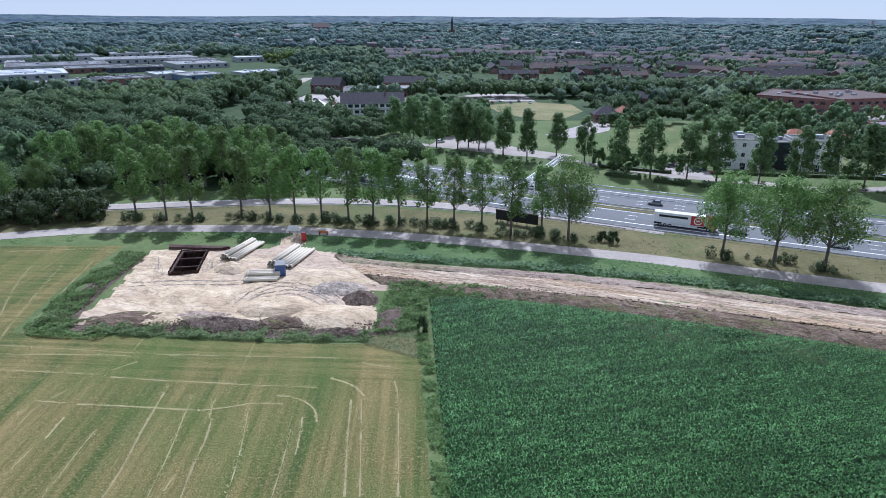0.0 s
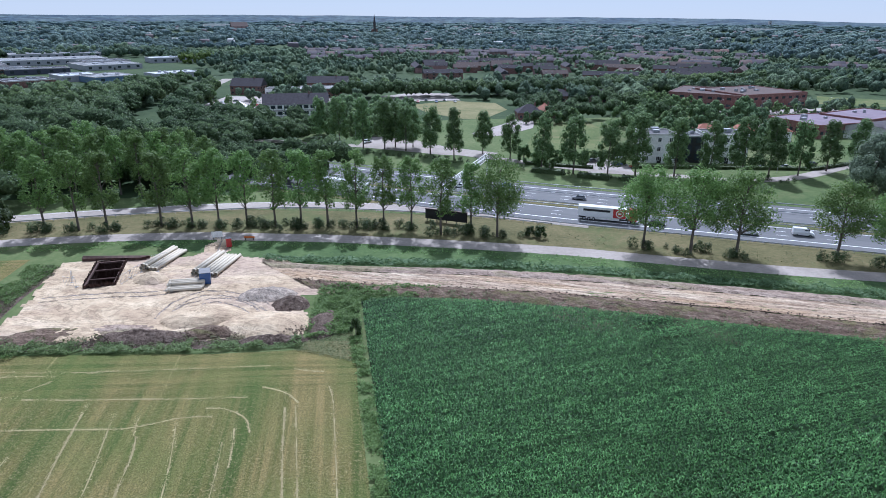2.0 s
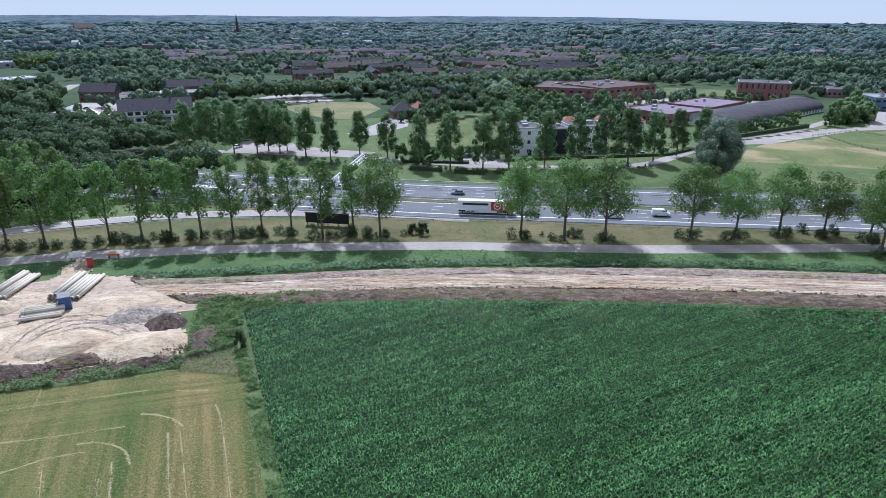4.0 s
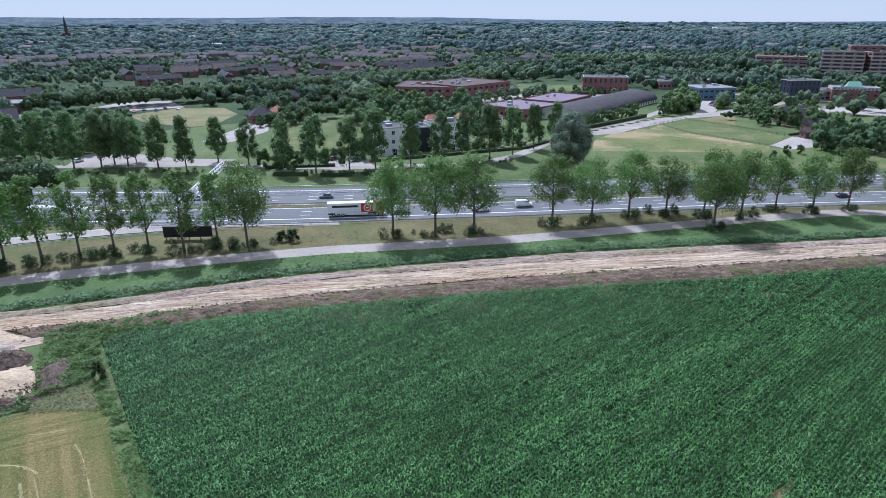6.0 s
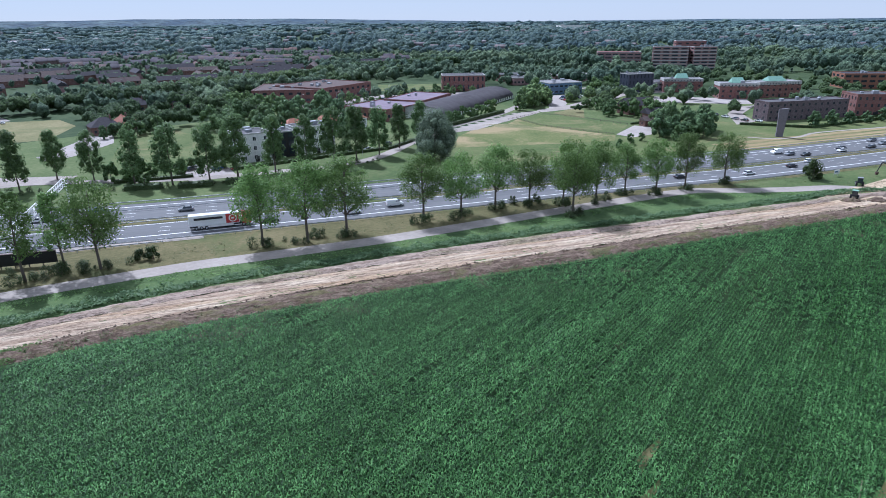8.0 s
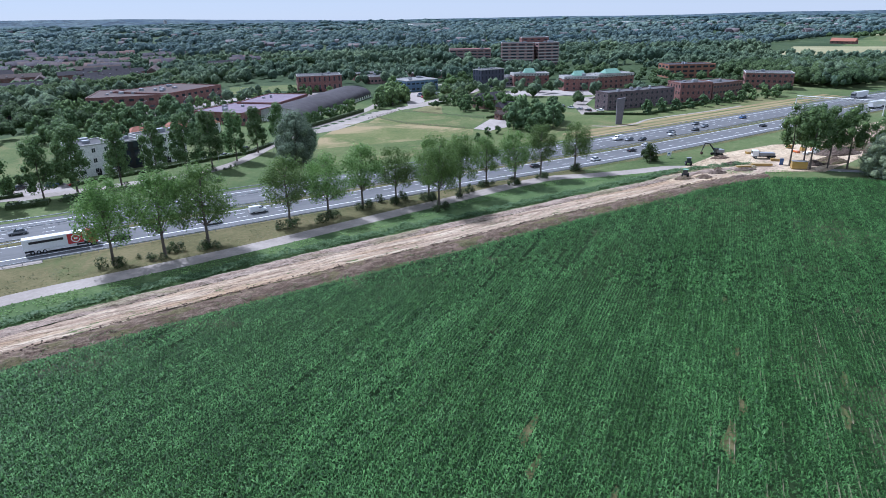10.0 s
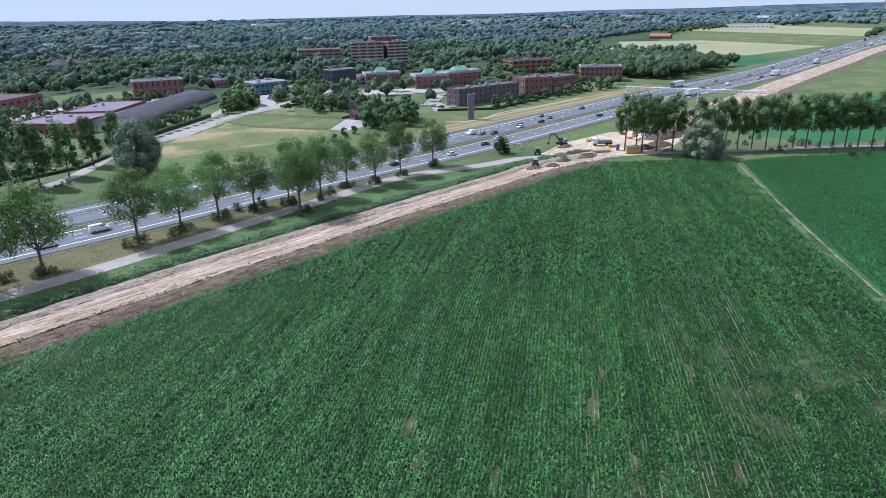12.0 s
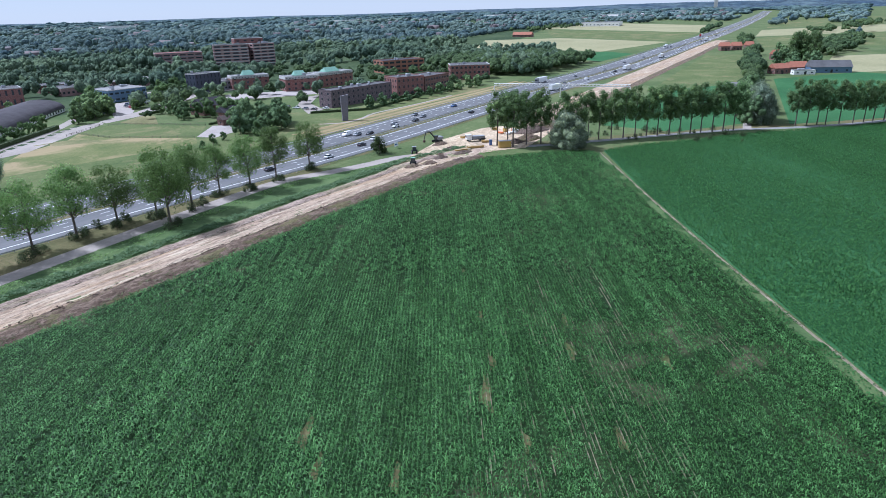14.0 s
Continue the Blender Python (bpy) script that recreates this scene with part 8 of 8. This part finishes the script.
for px in (-3, -1.7, 3.4):
    for py in (-1.05, 1.05):
        wheel(lorry, px, py, 0.5, 0.5, 0.35)
cabin("site_cabin", 254, 19.5, 110, "yellow", "yellow site cabin with windows by the trees", 5.0, 2.4, 2.7)
cabin("portable_toilet", 256.5, 27, 100, "carblue", "blue portable toilet by the crossing works", 1.2, 1.2, 2.3, "toilet")
for x, y, t, l in ((252, 30, 120, 7), (262, 29, 110, 3), (274, 38, 140, 6), (245, 36, 130, 5)):
    b = empty("yellow_skip", pose(x, y, 0.09, 0, 0, t), "low yellow steel skip on the sand", "skip", "skips")
    bm = bmesh.new()
    box(bm, 0, l, -0.7, 0.7, 0.1, 0.8)
    part("tub", bm, "yellow", b)
    part("rim", boxes((-0.05, l + 0.05, -0.76, 0.76, 0.8, 0.9)), "yellow", b)
    part("base", boxes((0.2, l - 0.2, -0.5, 0.5, 0, 0.1)), "dark", b)
for i in range(10):
    x, y = 284 + rg.uniform(-8, 10), 24 + rg.uniform(-6, 6)
    b = empty("crate", pose(x, y, 0.09, 0, 0, rg.uniform(0, 180)), "stacked building material on pallets", "material", "building material")
    part("load", boxes((0, rg.uniform(1.5, 3), 0, 1.4, 0.15, rg.uniform(0.8, 1.8), 0.05)), rg.choice(("white", "signorange", "concrete", "yellow")), b)
    part("pallet", boxes((0, 1.5, 0, 1.4, 0, 0.14)), "bark", b)
g = empty("motorway_sign", pose(246, 66, 0.05, 0, 0, -25), "small white motorway sign board on posts", "sign")
part("board", boxes((0, 2.4, -0.05, 0.05, 0.8, 2.4)), "white", g)
for q in (0.3, 2.0):
    part("post", boxes((q, q + 0.1, 0.05, 0.15, 0, 2.4)), "galv", g)
part("bar", boxes((0.4, 1.6, -0.07, -0.05, 1.4, 1.9)), "carblue", g, "plain blue bar on the board")


# ---- vehicles ----
def car_kind(name, paint, label, l=4.4, w=1.8, h=1.46, van=False, near=True):
    c = empty(name, pose(0, 0, -60), label, "van" if van else "car")
    bm = bmesh.new()
    side = [(-l / 2, 0.35), (-l / 2, 0.85), (-l / 2 + 0.1, h * 0.62), (-l * 0.36, h * 0.66), (l * 0.2, h * 0.62), (l / 2 - 0.12, h * 0.52), (l / 2, 0.6), (l / 2, 0.3)]
    if van:
        side = [(-l / 2, 0.35), (-l / 2, h * 0.6), (l * 0.26, h * 0.6), (l / 2 - 0.15, h * 0.48), (l / 2, 0.65), (l / 2, 0.3)]
    a = [bm.verts.new((x, -w / 2, z)) for x, z in side]
    b = [bm.verts.new((x, w / 2, z)) for x, z in side]
    bm.faces.new(a)
    bm.faces.new(b[::-1])
    for i in range(len(side)):
        j = (i + 1) % len(side)
        bm.faces.new((a[j], a[i], b[i], b[j]))
    bmesh.ops.bevel(bm, geom=list(bm.edges), offset=0.07, segments=1, affect="EDGES")
    part("body", bm, paint, c)
    bm = bmesh.new()
    lo, hi = ((-l * 0.40, l * 0.22), (-l * 0.30, l * 0.06)) if not van else ((-l * 0.5 + 0.03, l * 0.28), (-l * 0.49, l * 0.14))
    z0, z1 = h * 0.6, h * 0.97
    q = [bm.verts.new((x, y * (w / 2 - (0.06 if z == z0 else 0.2)), z)) for z, r in ((z0, lo), (z1, hi)) for x, y in ((r[0], -1), (r[1], -1), (r[1], 1), (r[0], 1))]
    for f in ((0, 1, 5, 4), (1, 2, 6, 5), (2, 3, 7, 6), (3, 0, 4, 7), (4, 5, 6, 7)):
        bm.faces.new([q[i] for i in f])
    part("cabin", bm, paint if van else "glass", c)
    part("roof", boxes((hi[0] + 0.05, hi[1] - 0.05, -w / 2 + 0.22, w / 2 - 0.22, h * 0.965, h, 0.02)), paint, c)
    if van:
        part("windscreen", boxes((l * 0.2, l * 0.26, -w / 2 + 0.2, w / 2 - 0.2, h * 0.66, h * 0.9)), "glass", c)
        for s in (-1, 1):
            part("side_window", boxes((l * 0.02, l * 0.18, s * (w / 2 - 0.14) - 0.03, s * (w / 2 - 0.14) + 0.03, h * 0.64, h * 0.86)), "glass", c)
    for x in (-l * 0.31, l * 0.31):
        for y in (-w / 2 + 0.1, w / 2 - 0.1):
            if near:
                wheel(c, x, y, 0.32, 0.32, 0.22)
            else:
                part("wheel", cyl(bmesh.new(), (x, y - 0.11, 0.32), (x, y + 0.11, 0.32), 0.32, n=10), "rubber", c)
    for y in (-w * 0.35, w * 0.35) if near else ():
        part("headlight", boxes((l / 2 - 0.08, l / 2 + 0.02, y - 0.18, y + 0.18, 0.6, 0.76)), "white", c)
        part("tail_light", boxes((-l / 2 - 0.02, -l / 2 + 0.06, y - 0.16, y + 0.16, 0.7, 0.84)), "red", c)
    return c


CARS = [car_kind("car", p, f"{n} car on tyres with dark windows", van=False) for p, n in (("carblack", "shiny black passenger"), ("cargrey", "dark grey passenger"), ("carwhite", "white passenger"), ("carblue", "blue passenger"), ("red", "dark red passenger"))]
FAR_CARS = [car_kind("car", p, f"{n} car on tyres with dark windows", near=False) for p, n in (("carblack", "shiny black passenger"), ("cargrey", "dark grey passenger"), ("carwhite", "white passenger"), ("carblue", "blue passenger"), ("red", "dark red passenger"))]
VAN = car_kind("van", "carwhite", "white delivery van with a high body", 5.2, 1.95, 2.1, True)
MWD = np.concatenate([[0], np.cumsum(np.linalg.norm(np.diff(MW, axis=0), axis=1))])
MWT = np.gradient(MW, axis=0)


def on_road(x, d):
    """The pose on the motorway abreast of world x, d metres in from its near rail."""
    i = int(np.argmin(np.abs(MW[:, 0] - x)))
    p = offset(MW, d)
    y = float(np.interp(x, p[:, 0], p[:, 1]))
    return pose(x, y, 0.10, 0, 0, math.degrees(math.atan2(MWT[i, 1], MWT[i, 0])) + (180 if d > 20 else 0))


traffic = [(69, 10.5, 0), (113, 10.5, 5), (228, 7, 2), (206, 10.5, 0), (78, 7, 0), (99, 7, 5), (65, 27, 1), (140, 27, 0), (165, 23.5, 2), (272, 31, 5), (251, 10.6, 0), (273, 27, 1), (276, 23.5, 0), (295, 23.5, 2), (264, 14, 2), (300, 27, 0), (312, 24, 0), (339, 10.5, 0), (324, 27, 1), (361, 31, 3), (329, 34, 1)] + [
           (420, 10.5, 1), (445, 7, 2), (470, 14, 0), (498, 10.5, 5), (520, 27, 1), (540, 7, 2), (557, 10.5, 0), (572, 23.5, 1), (590, 14, 2), (608, 7, 5), (640, 27, 0), (670, 10.5, 2), (700, 23.5, 1), (725, 10.5, 0), (760, 27, 2), (800, 7, 5), (828, 10.5, 1), (860, 27, 0), (900, 7, 2), (940, 23.5, 5), (980, 10.5, 0), (1030, 7, 2), (1080, 27, 1), (1130, 10.5, 0), (1180, 7, 5), (1240, 23.5, 2), (1300, 10.5, 1), (30, 27, 2), (5, 31, 0), (-20, 24, 5), (45, 33.5, 3)]
for x, d, k in traffic:
    o = copy_thing(VAN if k == 5 else (FAR_CARS if x > 290 else CARS)[k], on_road(x, d))
    tagged(o, group="motorway traffic")
for x, y, t, k in ((87.5, 236.5, 10, 0), (91.5, 243, 60, 2), (101, 241.5, 175, 5), (95, 230.5, 5, 3), (100.5, 226, 176, 4), (150, 221, -8, 0), (158, 219.5, -8, 1), (347, 140, 70, 0), (349, 146, 70, 1), (352, 153, 70, 2), (355, 160, 70, 0), (350, 134, 70, 2), (-1, 285, 40, 2), (172, 224, 20, 0)):
    tagged(copy_thing(VAN if k == 5 else CARS[k], pose(x, y, 0.1, 0, 0, t)), group="parked cars")
for i in range(16):
    tagged(copy_thing(FAR_CARS[(i * 3) % 4], pose(214 + i * 6.2, 340 + i * 1.2 + (i % 2) * 5, 0.06, 0, 0, 100)), group="school car park")
for i in range(14):
    tagged(copy_thing(FAR_CARS[(i * 7 + 2) % 5], pose(316 + i * 6 - (i % 2) * 3, 262 + (i % 3) * 5, 0.09, 0, 0, 100 + i * 20)), group="campus cars")
for i in range(14):
    tagged(copy_thing(VAN if i % 5 == 0 else FAR_CARS[(i * 3 + 2) % 5], pose(-92 + i * 5.4, 424 - i * 2.2 + (i % 2) * 14, 0.07, 0, 0, 70)), group="hotel cars")
for i in range(9):
    tagged(copy_thing(FAR_CARS[(i * 2 + 1) % 5], pose(8 + i * 6.2, 424 + (i % 2) * 8, 0.07, 0, 0, 90)), group="car park cars")
for o in (*CARS, *FAR_CARS, VAN):
    drop(o)


def truck(x, d, mat_cab, label, plain):
    t = empty("articulated_lorry", on_road(x, d), label, "lorry")
    part("trailer", boxes((-8.2, 4.9, -1.27, 1.27, 1.15, 4.0, 0.04)), "carwhite", t)
    part("trailer_skirt", boxes((-6, 3.2, -1.2, 1.2, 0.5, 1.1)), "white", t)
    part("cab", boxes((5.6, 8.0, -1.25, 1.25, 0.7, 3.6, 0.2)), mat_cab, t)
    part("roof_fairing", boxes((5.6, 7.0, -1.15, 1.15, 3.58, 3.95, 0.15)), mat_cab, t)
    part("windscreen", boxes((7.98, 8.04, -1.1, 1.1, 2.0, 3.0)), "glass", t)
    part("chassis", boxes((-8, 7.6, -0.6, 0.6, 0.5, 1.12)), "dark", t)
    for s in (-1, 1):
        part("side_window", boxes((6.6, 7.5, s * 1.25 - 0.02, s * 1.25 + 0.02, 2.1, 2.9)), "glass", t)
        if not plain:
            part("trailer_panel", boxes((1.4, 4.85, s * 1.28 - 0.015, s * 1.28 + 0.015, 1.3, 3.85)), "red", t, "dark red panel with plain pale shapes")
            bm = bmesh.new()
            bmesh.ops.create_cone(bm, cap_ends=True, segments=24, radius1=1.05, radius2=1.05, depth=0.03, matrix=Matrix.Translation((3.2, s * 1.305, 2.6)) @ pose(0, 0, 0, 90))
            part("disc", bm, "white", t)
            bm = bmesh.new()
            bmesh.ops.create_cone(bm, cap_ends=True, segments=24, radius1=0.8, radius2=0.8, depth=0.03, matrix=Matrix.Translation((3.2, s * 1.325, 2.6)) @ pose(0, 0, 0, 90))
            part("inner_disc", bm, "red", t)
            part("bar", boxes((2.8, 3.6, s * 1.345 - 0.01, s * 1.345 + 0.01, 2.4, 2.8)), "white", t)
            part("bar", boxes((-6.8, 0.6, s * 1.285 - 0.015, s * 1.285 + 0.015, 2.75, 3.35)), "dark", t, "dark bar in place of lettering")
    for px in (-6.4, -5.1, -3.8, 5.9, 7.0):
        for py in (-1.05, 1.05):
            wheel(t, px, py, 0.5, 0.5, 0.34)


truck(66, 7.3, "red", "articulated lorry with a white trailer and red cab", False)
for x, d, c in ((437, 7, "carwhite"), (575, 7, "carwhite"), (480, 34, "cargrey"), (700, 7, "carblue"), (850, 31, "carwhite"), (1000, 7, "carwhite"), (1120, 31, "red"), (-8, 7, "carwhite")):
    truck(x, d, c, "articulated lorry with a plain white trailer", True)
# street lamps by the parallel road and the school
for x, y in ((-6, 285), (110, 214), (150, 213), (206, 355), (230, 352), (256, 356), (280, 362), (-119, 400), (-119, 430), (-118, 460), (320, 248), (360, 256)):
    l = empty("street_lamp", pose(x, y, 0.05), "slender grey street lamp", "street lamp", "street lamps")
    part("pole", cyl(bmesh.new(), (0, 0, 0), (0, 0, 8.5), 0.09, 0.05, 8), "galv", l)
    part("arm", cyl(bmesh.new(), (0, 0, 8.4), (1.3, 0, 8.7), 0.05, 0.04, 6), "galv", l)
    part("lamp_head", boxes((1.0, 1.8, -0.14, 0.14, 8.62, 8.76, 0.03)), "white", l)

# wheel ruts pressed into the sand
def ruts(pts):
    ln = smooth_line(pts, 0.8)
    for d in (-1.0, 1.0):
        for k, (a, b, m) in enumerate(((-0.2, 0.2, "greyheap"), (0.2, 0.4, "sand"))):
            z = lambda x, y, u: max(site_relief(x, y), 0.03) + 0.05 + 0.05 * k
            tagged(put("wheel_rut", strip_mesh("wheel_rut", offset(ln, d + a), offset(ln, d + b), 0.0, 1, z), m), "wheel rut pressed into pale sand", "rut", kind="structure")


ruts([(-40.3, 112), (-38.9, 118.7), (-34.1, 123.1), (-26.3, 120.3), (-19.4, 113.4)])
ruts([(-38.1, 114.5), (-36.2, 117.6), (-30.8, 119.4), (-25.5, 116.1), (-22, 111)])
ruts([(-66.6, 123), (-54.9, 124), (-40.5, 125.6), (-36.5, 140), (-37, 156)])
